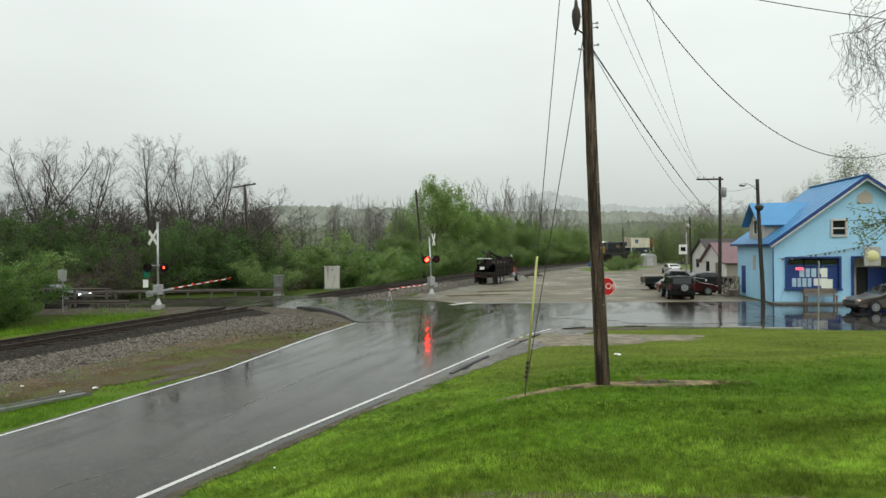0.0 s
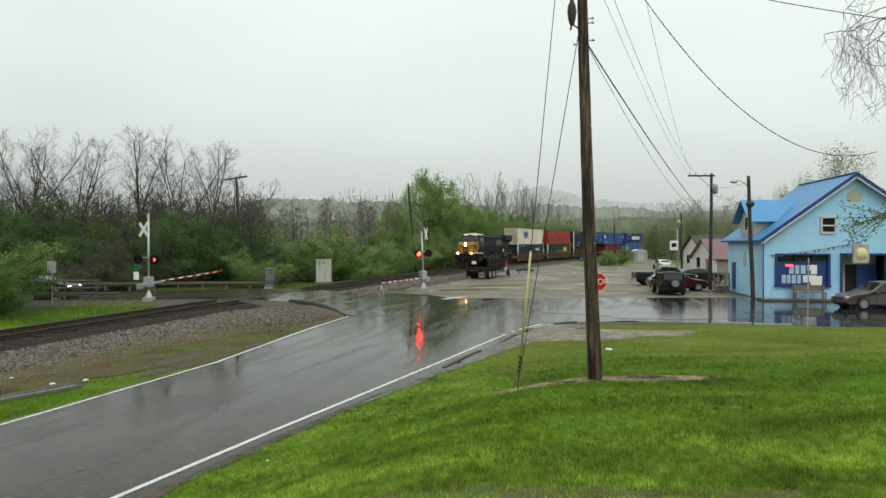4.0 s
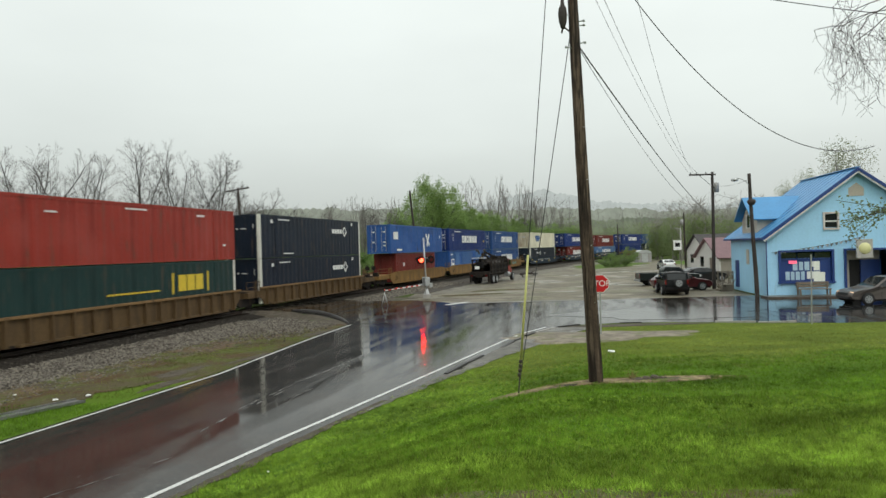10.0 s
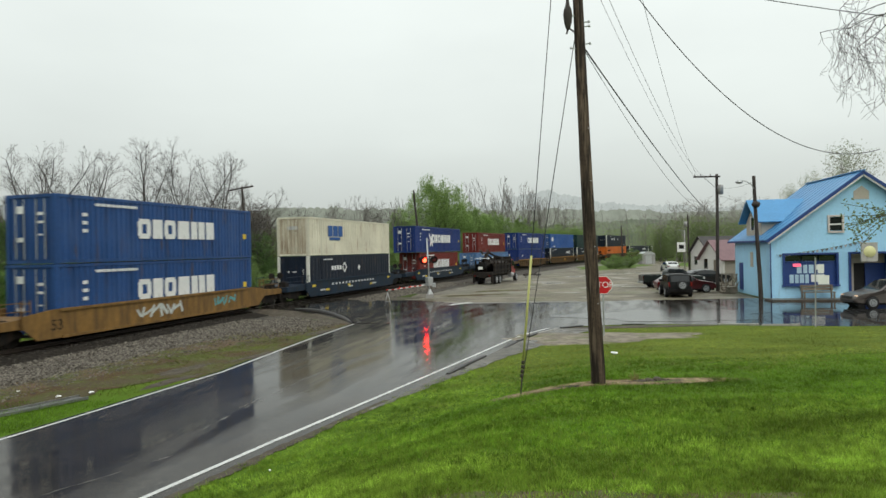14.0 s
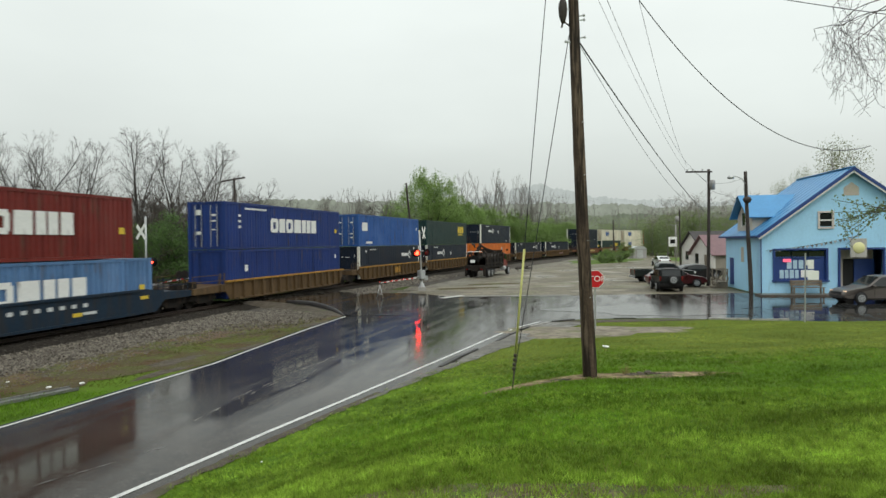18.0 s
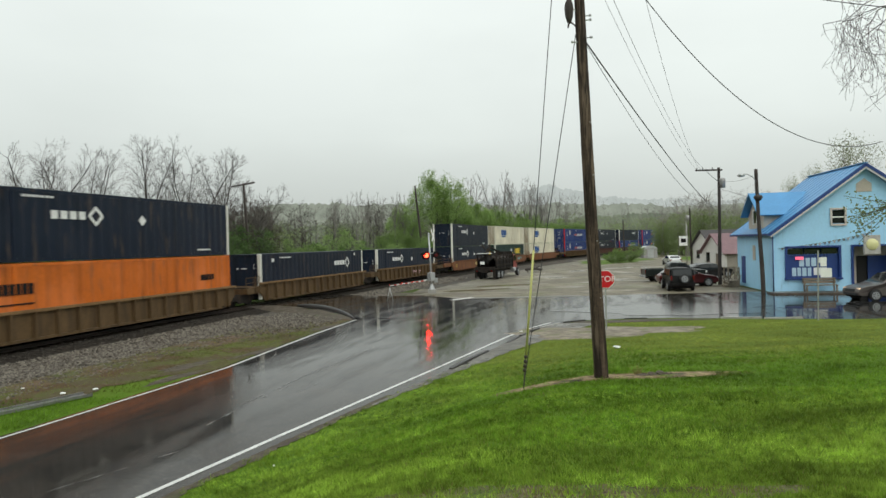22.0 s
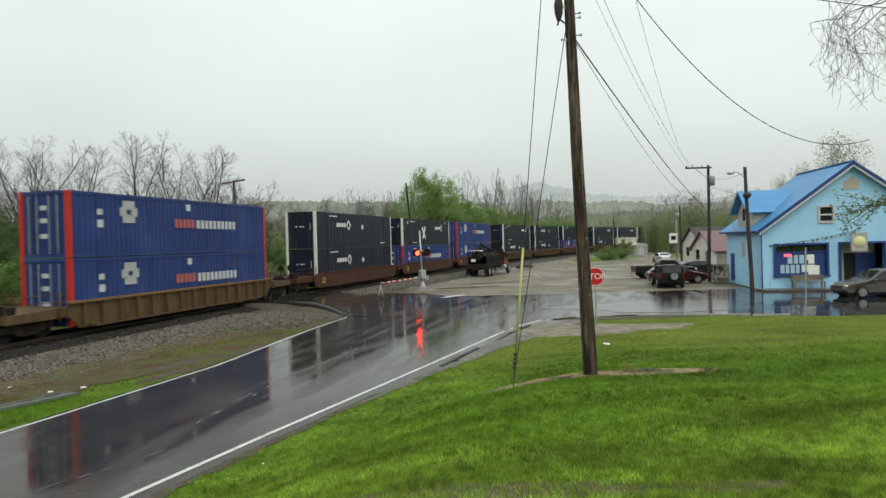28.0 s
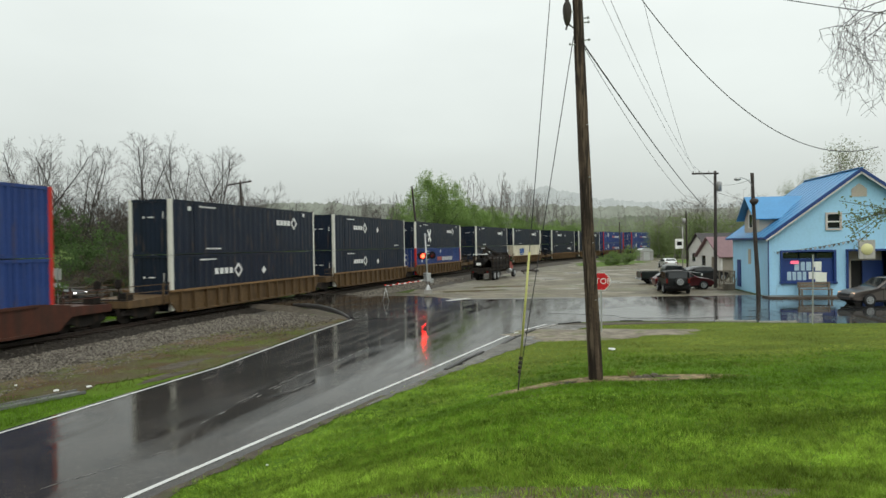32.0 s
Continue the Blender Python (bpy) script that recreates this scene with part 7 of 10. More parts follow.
for k in range(34):
    a = Vector((rr.uniform(-0.7, 0.7), rr.uniform(-0.8, 0.8), 0.0))
    b = a + Vector((rr.uniform(-0.7, 0.9), rr.uniform(-0.6, 0.6), rr.uniform(0.4, 1.5)))
    part("stick", rod(BM(), a, b, rr.uniform(0.015, 0.04), n=5), M_WOOD, wp)
ba = thing("barrel", pose(31.0, 138, 0), "blue plastic barrel on the lot", "barrel")
part("body", lathe(BM(), [(0.25, 0), (0.3, 0.1), (0.32, 0.5), (0.3, 0.85), (0.25, 0.92)], 14), M_BLUEMARK, ba)

# ---- vehicles ----
def car_paint(name, colour, rough=0.28):
    return mat(name, colour, rough, 0.15, vary=0.06, fine=20, coarse=1.0, bump=0.0, coat=0.25, spec=0.3)


P_SUV = mat("black_green_car_paint", (0.008, 0.009, 0.009), 0.4, vary=0.06, fine=20, coarse=1.0, bump=0.0, spec=0.15)
P_MAROON = car_paint("maroon_car_paint", (0.075, 0.012, 0.016))
P_BROWN = car_paint("grey_brown_car_paint", (0.115, 0.098, 0.090))
P_TRUCK = car_paint("black_green_pickup_paint", (0.016, 0.022, 0.020))
P_WHITECAR = car_paint("white_car_paint", (0.70, 0.71, 0.71))
P_DARK = car_paint("black_car_paint", (0.014, 0.014, 0.016))
P_REDCAB = car_paint("red_cab_paint", (0.26, 0.022, 0.022))
M_TYRE = mat("tyre_rubber", (0.016, 0.016, 0.017), 0.75, vary=0.15, fine=30)
M_RIM = mat("alloy_rim", (0.36, 0.37, 0.38), 0.35, 0.25, vary=0.1)
M_TAIL = mat("red_tail_lens", (0.13, 0.010, 0.010), 0.15, vary=0.05, bump=0)
M_CLEAR = mat("clear_lamp_lens", (0.60, 0.60, 0.58), 0.1, vary=0.05, bump=0)
M_AMBER = mat("lit_running_lamp", (0.8, 0.6, 0.4), 0.2, vary=0, bump=0, glow=(1.0, 0.62, 0.34), glow_strength=0.5)
M_LOWBEAM = mat("lit_low_beam", (0.9, 0.9, 0.9), 0.2, vary=0, bump=0, glow=(0.95, 0.97, 1.0), glow_strength=6)
M_GRILLE = mat("dark_grille", (0.03, 0.03, 0.032), 0.4, vary=0.1)


def annulus(bm, r0, r1, y0, y1, n=22):
    """A flat ring about the y axis, its face at y1 and its inner and outer walls going back to y0."""
    rings = [[bm.verts.new((r * math.cos(k * math.tau / n), y, r * math.sin(k * math.tau / n))) for k in range(n)] for r, y in ((r0, y0), (r0, y1), (r1, y1), (r1, y0))]
    for a, b in zip(rings, rings[1:]):
        for k in range(n):
            bm.faces.new((a[k], a[(k + 1) % n], b[(k + 1) % n], b[k]))
    bmesh.ops.recalc_face_normals(bm, faces=bm.faces[:])
    return bm


def wheel(parent, x, y, r, w=0.22, spokes=7):
    o = new("wheel")
    o.parent = parent
    o.matrix_basis = pose(x, y, r)
    s = 1 if y > 0 else -1
    part("tyre", lathe(BM(), [(r * 0.62, -w / 2), (r * 0.93, -w / 2), (r, -w * 0.32), (r, w * 0.32), (r * 0.93, w / 2), (r * 0.62, w / 2)], 22, axis="Y"), M_TYRE, o)
    bm = annulus(BM(), r * 0.52, r * 0.66, s * w * 0.48, s * w * 0.57)
    for k in range(spokes):
        m = Matrix.Rotation(k * math.tau / spokes, 4, "Y")
        box(bm, (r * 0.33, s * w * 0.53, 0), (r * 0.5, 0.03, r * 0.17), m)
    lathe(bm, [(0.02, s * w * 0.48), (r * 0.18, s * w * 0.48), (r * 0.15, s * w * 0.58), (0.02, s * w * 0.59)], 12, axis="Y")
    part("rim", bm, M_RIM, o)
    return o


def shell(outline, width, belt, taper, bevel=0.06):
    """A car body from its side outline of (x, z), its corners rounded: it leans in above the belt, curves in plan towards both ends and under the sills."""
    pts = [Vector(p) for p in outline]
    for _ in range(2):
        cutp = []
        for i, p in enumerate(pts):
            q = pts[(i + 1) % len(pts)]
            k = min(0.25, bevel * 2.2 / max((q - p).length, 0.01))
            cutp += [p.lerp(q, k), q.lerp(p, k)]
        pts = cutp
    xm = (min(p.x for p in pts) + max(p.x for p in pts)) / 2
    hl = (max(p.x for p in pts) - min(p.x for p in pts)) / 2
    zl, zh = min(p.y for p in pts), max(p.y for p in pts)
    bm = BM()
    rows = []
    for t in (-1, -0.985, -0.93, -0.8, -0.45, 0, 0.45, 0.8, 0.93, 0.985, 1):
        row = []
        edge = abs(t) ** 10
        for p in pts:
            w = width / 2 * (1 - taper * max(0.0, p.y - belt)) * (1 - 0.13 * (abs(p.x - xm) / hl) ** 5) * (1 - 0.10 * max(0.0, 1 - (p.y - zl) / 0.3) ** 2)
            row.append(bm.verts.new((xm + (p.x - xm) * (1 - 0.022 * edge), t * w, zl + (p.y - zl) * (1 - 0.05 * edge - 0.02 * t * t * (p.y - zl) / (zh - zl)))))
        rows.append(row)
    n = len(pts)
    for a, b in zip(rows, rows[1:]):
        for i in range(n):
            bm.faces.new((a[i], a[(i + 1) % n], b[(i + 1) % n], b[i])).smooth = True
    bm.faces.new(rows[0])
    bm.faces.new(rows[-1][::-1])
    bmesh.ops.recalc_face_normals(bm, faces=bm.faces[:])
    return bm


def side_glass(top, quads, width, belt, taper):
    for pts in quads:
        for s in (1, -1):
            bm = BM()
            lo = [bm.verts.new((x, s * (width / 2 * (1 - taper * max(0, z - belt)) - 0.012), z)) for x, z in pts]
            hi = [bm.verts.new((x, s * (width / 2 * (1 - taper * max(0, z - belt)) + 0.008), z)) for x, z in pts]
            n = len(pts)
            bm.faces.new(hi)
            for i in range(n):
                bm.faces.new((lo[i], lo[(i + 1) % n], hi[(i + 1) % n], hi[i]))
            bmesh.ops.recalc_face_normals(bm, faces=bm.faces[:])
            part("side_window", bm, M_GLASS, top)


def slanted(top, name, x0, z0, x1, z1, w0, w1, material, off=0.012, label=""):
    """A pane across the car from (x0, z0) to (x1, z1), lying just off the body."""
    nx, nz = (z1 - z0), -(x1 - x0)
    k = math.hypot(nx, nz)
    nx, nz = nx / k, nz / k
    if nz < 0:
        nx, nz = -nx, -nz
    bm = BM()
    q = [(x0, w0, z0), (x0, -w0, z0), (x1, -w1, z1), (x1, w1, z1)]
    a = [bm.verts.new((x + nx * off, y, z + nz * off)) for x, y, z in q]
    b = [bm.verts.new((x - nx * 0.02, y, z - nz * 0.02)) for x, y, z in q]
    bm.faces.new(a)
    bm.faces.new(b[::-1])
    for i in range(4):
        bm.faces.new((a[i], b[i], b[(i + 1) % 4], a[(i + 1) % 4]))
    bmesh.ops.recalc_face_normals(bm, faces=bm.faces[:])
    part(name, bm, material, top, label)


def common(top, L, W, r, axle_f, axle_r, clear=0.22):
    for x in (axle_f, axle_r):
        for s in (1, -1):
            wheel(top, x, s * (W / 2 - 0.055), r)
    part("underbody", box(BM(), (0, 0, clear + 0.12), (L * 0.9, W * 0.8, 0.22)), M_BLACK, top)
    # Black discs on the flanks imitate the shaded hollows round the wheels.
    for x in (axle_f, axle_r):
        for s in (1, -1):
            bm = lathe(BM(), [(r * 1.13, -0.012), (r * 1.15, 0.0), (r * 1.13, 0.012), (0.05, 0.010), (0.05, -0.010)], 26, axis="Y")
            o = part("wheel_arch", bm, M_BLACK, top)
            o.matrix_basis = pose(x, s * (W / 2 + 0.002), r)


# sports utility car seen from behind
def suv(m):
    top = thing("suv", m, "dark boxy sport utility car with a spare wheel on its tail", "car", "parked cars")
    L, W = 4.45, 1.8
    out = [(-2.15, 0.42), (2.1, 0.40), (2.2, 0.6), (2.15, 0.98), (0.95, 1.10), (0.45, 1.68), (-1.95, 1.74), (-2.15, 1.08), (-2.2, 0.6)]
    part("body", shell(out, W, 1.05, 0.16), P_SUV, top)
    side_glass(top, [[(0.85, 1.13), (0.42, 1.60), (-0.25, 1.62), (-0.25, 1.13)], [(-0.33, 1.13), (-0.33, 1.62), (-1.15, 1.63), (-1.15, 1.13)], [(-1.25, 1.13), (-1.25, 1.63), (-1.85, 1.62), (-2.0, 1.13)]], W, 1.05, 0.16)
    slanted(top, "windscreen", 0.93, 1.14, 0.48, 1.62, 0.76, 0.70, M_GLASS)
    part("rear_window", box(BM(), (0, 0, 0), (0.03, 1.28, 0.46), bevel=0.01), M_GLASS, top).matrix_basis = pose(-2.085, 0, 1.38, 0, 12, 0)
    sp = new("spare_wheel")
    sp.parent = top
    sp.matrix_basis = pose(-2.32, -0.12, 0.92, 0, 0, 90)
    part("tyre", lathe(BM(), [(0.2, -0.11), (0.33, -0.11), (0.355, -0.07), (0.355, 0.07), (0.33, 0.11), (0.2, 0.11)], 22, axis="Y"), M_TYRE, sp)
    bm = annulus(BM(), 0.165, 0.235, 0.10, 0.135)
    for k in range(5):
        box(bm, (0.11, 0.12, 0), (0.16, 0.03, 0.075), Matrix.Rotation(k * math.tau / 5, 4, "Y"))
    part("rim", bm, M_RIM, sp)
    part("rear_bumper", box(BM(), (-2.2, 0, 0.52), (0.2, 1.76, 0.22), bevel=0.05), M_BLACK, top)
    for s in (1, -1):
        part("tail_lamp", box(BM(), (-2.15, s * 0.78, 1.0), (0.1, 0.14, 0.34), bevel=0.02), M_TAIL, top)
        part("roof_rail", rod(BM(), (-1.6, s * 0.62, 1.80), (0.3, s * 0.62, 1.77), 0.022, n=6), M_BLACK, top)
        part("mirror", box(BM(), (0.72, s * 0.98, 1.18), (0.12, 0.2, 0.15), bevel=0.03), M_BLACK, top)
    common(top, L, W, 0.36, 1.38, -1.30)
    return top


def hatch(m, paint, label, lit=None, name="car", h=1.0):
    """A low family car, its front towards +x."""
    top = thing(name, m, label, "car", "parked cars")
    L, W = 4.7, 1.82
    out = [(-2.3, 0.34), (2.25, 0.30), (2.36, 0.5), (2.25, 0.74), (1.95, 0.86), (0.98, 1.0), (0.15, 1.42 * h), (-0.6, 1.48 * h), (-1.45, 1.38 * h), (-2.15, 1.02), (-2.34, 0.9), (-2.36, 0.55)]
    part("body", shell(out, W, 0.95, 0.24, 0.07), paint, top)
    side_glass(top, [[(0.82, 1.02), (0.12, 1.36 * h), (-0.42, 1.40 * h), (-0.42, 1.0)], [(-0.50, 1.0), (-0.50, 1.405 * h), (-1.35, 1.32 * h), (-1.62, 1.04)]], W, 0.95, 0.24)
    slanted(top, "windscreen", 0.92, 1.04, 0.22, 1.38 * h, 0.74, 0.62, M_GLASS, 0.02)
    slanted(top, "rear_window", -2.02, 1.10, -1.5, 1.34 * h, 0.70, 0.60, M_GLASS, 0.02)
    for s in (1, -1):
        part("headlight", box(BM(), (2.12, s * 0.64, 0.70), (0.22, 0.28, 0.11), bevel=0.04), M_CLEAR if lit is None else lit, top, "lit headlight" if lit else "")
        part("tail_lamp", box(BM(), (-2.26, s * 0.70, 0.82), (0.16, 0.34, 0.18), bevel=0.04), M_TAIL, top)
        part("mirror", box(BM(), (0.70, s * 1.0, 1.02), (0.12, 0.18, 0.13), bevel=0.03), paint, top)
        for dx in (0.05, -0.85):
            part("door_handle", box(BM(), (dx - 0.3, s * 0.915, 0.84), (0.16, 0.03, 0.03)), paint, top)
        for dx in (0.62, -0.46, -1.4):
            part("door_seam", box(BM(), (dx, s * 0.907, 0.66), (0.012, 0.01, 0.56)), M_BLACK, top)
    part("grille", box(BM(), (2.31, 0, 0.62), (0.08, 0.9, 0.16), bevel=0.02), M_GRILLE, top)
    part("lower_grille", box(BM(), (2.30, 0, 0.40), (0.1, 1.2, 0.14), bevel=0.02), M_GRILLE, top)
    common(top, L, W, 0.33, 1.42, -1.35, 0.18)
    return top


def pickup(m):
    top = thing("pickup_truck", m, "black-green pickup truck with an open bed", "pickup", "parked cars")
    L, W = 5.5, 1.95
    part("cab_body", shell([(-0.75, 0.45), (2.6, 0.42), (2.72, 0.65), (2.65, 1.02), (1.35, 1.12), (0.75, 1.72), (-0.55, 1.76), (-0.75, 1.15)], W, 1.08, 0.2), P_TRUCK, top)
    for s in (1, -1):
        part("bed_side", box(BM(), (-1.78, s * (W / 2 - 0.06), 0.85), (2.0, 0.1, 0.62), bevel=0.03), P_TRUCK, top)
    part("tailgate", box(BM(), (-2.78, 0, 0.85), (0.1, W - 0.06, 0.6), bevel=0.03), P_TRUCK, top)
    part("bed_floor", box(BM(), (-1.78, 0, 0.58), (2.0, W - 0.2, 0.08)), M_BLACK, top)
    part("bumper", box(BM(), (-2.9, 0, 0.5), (0.16, 1.8, 0.18), bevel=0.03), M_RIM, top)
    side_glass(top, [[(1.18, 1.16), (0.72, 1.64), (0.05, 1.67), (0.05, 1.16)], [(-0.04, 1.16), (-0.04, 1.67), (-0.5, 1.68), (-0.66, 1.16)]], W, 1.08, 0.2)
    slanted(top, "windscreen", 1.32, 1.16, 0.80, 1.66, 0.82, 0.72, M_GLASS, 0.02)
    for s in (1, -1):
        part("tail_lamp", box(BM(), (-2.8, s * 0.86, 0.95), (0.12, 0.14, 0.36), bevel=0.02), M_TAIL, top)
        part("headlight", box(BM(), (2.62, s * 0.75, 0.85), (0.16, 0.3, 0.2), bevel=0.03), M_CLEAR, top)
    common(top, L, W, 0.38, 1.75, -1.75, 0.28)
    return top


suv(pose(17.95, 50.1, 0.014, 0, 0, 80))
hatch(pose(20.0, 53.6, 0.01, 0, 0, -6), P_MAROON, "maroon crossover car parked side on", h=1.06)
pickup(pose(21.4, 60.5, 0.01, 0, 0, -4))
hatch(pose(26.0, 64.0, 0.01, 0, 0, 10), P_DARK, "black car behind the others by the house")
hatch(pose(33.9, 97.0, 0.01, 0, 0, 85), P_WHITECAR, "white car far off beside the fence")
hatch(pose(37.6, 93.5, 0.01, 0, 0, 80), P_WHITECAR, "white car far off near the houses")
hatch(pose(26.2, 38.35, 0.014, 0, 0, 180), P_BROWN, "grey-brown sedan with lit lamps at the wet kerb", lit=M_AMBER, name="sedan", h=1.12)
hatch(pose(-28.3, 47.6, 0.18, 0, 0, -2), P_DARK, "dark car with lit headlights waiting at the crossing", lit=M_LOWBEAM)


def log_truck(m):
    """A heavy truck with a loading crane at its tail; its front towards +x."""
    top = thing("crane_truck", m, "dark heavy truck with a loading crane and a red cab", "truck")
    part("chassis", box(BM(), (0, 0, 0.95), (10.6, 0.9, 0.3)), M_UNDER, top)
    part("flat_bed", box(BM(), (-1.3, 0, 1.2), (7.4, 2.4, 0.18), bevel=0.02), M_UNDER, top)
    for s in (1, -1):
        for k in range(6):
            part("stake", box(BM(), (-4.2 + 1.3 * k, s * 1.18, 2.0), (0.12, 0.12, 1.6)), M_UNDER, top)
        part("side_rail", box(BM(), (-1.2, s * 1.18, 2.2), (6.7, 0.06, 0.22)), M_UNDER, top)
        part("side_rail", box(BM(), (-1.2, s * 1.18, 1.6), (6.7, 0.06, 0.22)), M_UNDER, top)
        part("side_panel", box(BM(), (-1.2, s * 1.12, 1.75), (6.6, 0.05, 0.95)), M_BLACK, top)
        part("side_rail", box(BM(), (-1.2, s * 1.18, 2.7), (6.7, 0.06, 0.12)), M_UNDER, top)
    rr = random.Random(3)
    for k in range(9):
        part("scrap_piece", box(BM(), (0, 0, 0), (rr.uniform(0.8, 1.8), rr.uniform(0.4, 1.1), rr.uniform(0.2, 0.6)), pose(-4.0 + 0.75 * k, rr.uniform(-0.5, 0.5), 1.8 + rr.uniform(0, 0.8), rr.uniform(-25, 25), rr.uniform(-25, 25), rr.uniform(0, 90)), bevel=0.04), M_UNDER, top)
    part("cab", shell([(2.55, 1.0), (4.3, 1.0), (4.3, 1.9), (4.05, 2.75), (2.55, 2.85)], 2.2, 2.0, 0.08, 0.08), P_REDCAB, top, "red cab")
    part("bonnet", shell([(4.2, 0.8), (5.5, 0.8), (5.6, 1.45), (4.2, 1.8)], 1.7, 5, 0, 0.1), P_REDCAB, top, "red bonnet")
    side_glass(top, [[(4.2, 1.95), (4.0, 2.6), (3.2, 2.6), (3.2, 1.95)]], 2.2, 2.0, 0.08)
    part("exhaust_pipe", rod(BM(), (2.45, -1.0, 1.2), (2.45, -1.0, 3.4), 0.07, n=10), M_RIM, top)
    part("fuel_tank", rod(BM(), (2.3, -1.0, 0.85), (3.4, -1.0, 0.85), 0.28, n=14), M_RIM, top)
    for x in (4.7, -2.2, -3.5):
        for s in (1, -1):
            wheel(top, x, s * 1.02, 0.5, 0.36, 5)
    cr = [Vector(v) for v in ((-4.9, 0, 1.2), (-4.9, 0, 2.9), (-3.2, 0.1, 3.35), (-1.4, 0.2, 3.0), (-0.6, 0.2, 2.5))]
    part("crane_arm", tube(BM(), cr, [0.2, 0.16, 0.13, 0.11, 0.09], 8), M_UNDER, top)
    for s in (1, -1):
        part("outrigger", box(BM(), (-5.05, s * 1.15, 0.75), (0.22, 0.22, 1.1), bevel=0.03), M_UNDER, top)
        part("tail_lamp", box(BM(), (-5.3, s * 0.9, 1.0), (0.06, 0.22, 0.14)), M_TAIL, top)
        part("mud_flap", box(BM(), (-4.35, s * 1.0, 0.6), (0.03, 0.5, 0.6)), M_BLACK, top)
    part("operator_seat", box(BM(), (-5.0, 0.0, 2.2), (0.6, 0.9, 0.7), bevel=0.1), M_BLACK, top)
    part("canopy", box(BM(), (-5.1, 0.0, 3.0), (0.9, 1.6, 0.06), bevel=0.02), M_WHITE, top, "white canopy over the crane seat")
    part("counter_beam", box(BM(), (-5.0, 0, 1.25), (0.5, 2.3, 0.4), bevel=0.04), M_UNDER, top)
    part("crane_post", rod(BM(), (-3.9, 0, 1.2), (-3.9, 0, 3.5), 0.17, n=10), M_UNDER, top)
    part("folded_boom", tube(BM(), [Vector(v) for v in ((-3.9, 0, 3.4), (-2.6, 0.1, 3.65), (-0.6, 0.15, 3.3), (1.6, 0.1, 3.05))], [0.15, 0.14, 0.12, 0.1], 8), M_UNDER, top)
    part("grapple", box(BM(), (1.7, 0.1, 2.75), (0.7, 0.8, 0.6), bevel=0.12), M_UNDER, top)
    for yy in (-0.35, 0.3):
        part("grapple_tooth", tube(BM(), [Vector((-4.1, yy, 3.45)), Vector((-4.3, yy * 1.3, 3.8)), Vector((-4.7, yy * 1.5, 3.95)), Vector((-5.0, yy * 1.2, 3.75))], [0.10, 0.11, 0.09, 0.05], 7), M_TANK, top, "worn steel grapple tooth")
    for k in range(5):
        part("bunk_log", rod(BM(), (-3.6, -0.8 + 0.4 * k, 2.35 + 0.12 * (k % 2)), (1.9, -0.75 + 0.37 * k, 2.45 + 0.1 * (k % 3)), 0.16, 0.13, n=9), M_POLEDARK, top, "dark wet log on the bed")
    part("headache_rack", box(BM(), (2.3, 0, 2.3), (0.1, 2.2, 1.6)), M_UNDER, top)
    part("paper_notice", box(BM(), (-5.34, 0.2, 1.9), (0.03, 0.55, 0.32)), M_WHITE, top, "white notice plate")
    return top


log_truck(pose(6.3, 74.9, 0.012, 0, 0, 67) @ Matrix.Diagonal((0.92, 0.92, 0.95, 1)))

lg = thing("fallen_log", Matrix.Identity(4), "long dark wet log lying beside the track", "log")
part("bole", tube(BM(), [Vector((10.6, 84.0, 0.42)), Vector((11.6, 86.0, 0.5)), Vector((12.5, 88.0, 0.34)), Vector((13.6, 90.2, 0.2))], [0.16, 0.19, 0.17, 0.12], 9), M_POLEDARK, lg)
for a, b in (((11.4, 85.6, 0.5), (11.9, 85.4, 1.0)), ((12.3, 87.5, 0.4), (12.9, 87.3, 0.75)), ((10.9, 84.6, 0.0), (10.9, 84.6, 0.42)), ((13.0, 89.0, 0.0), (13.0, 89.0, 0.26))):
    part("limb_stub", rod(BM(), a, b, 0.07, 0.04, n=7), M_POLEDARK, lg)

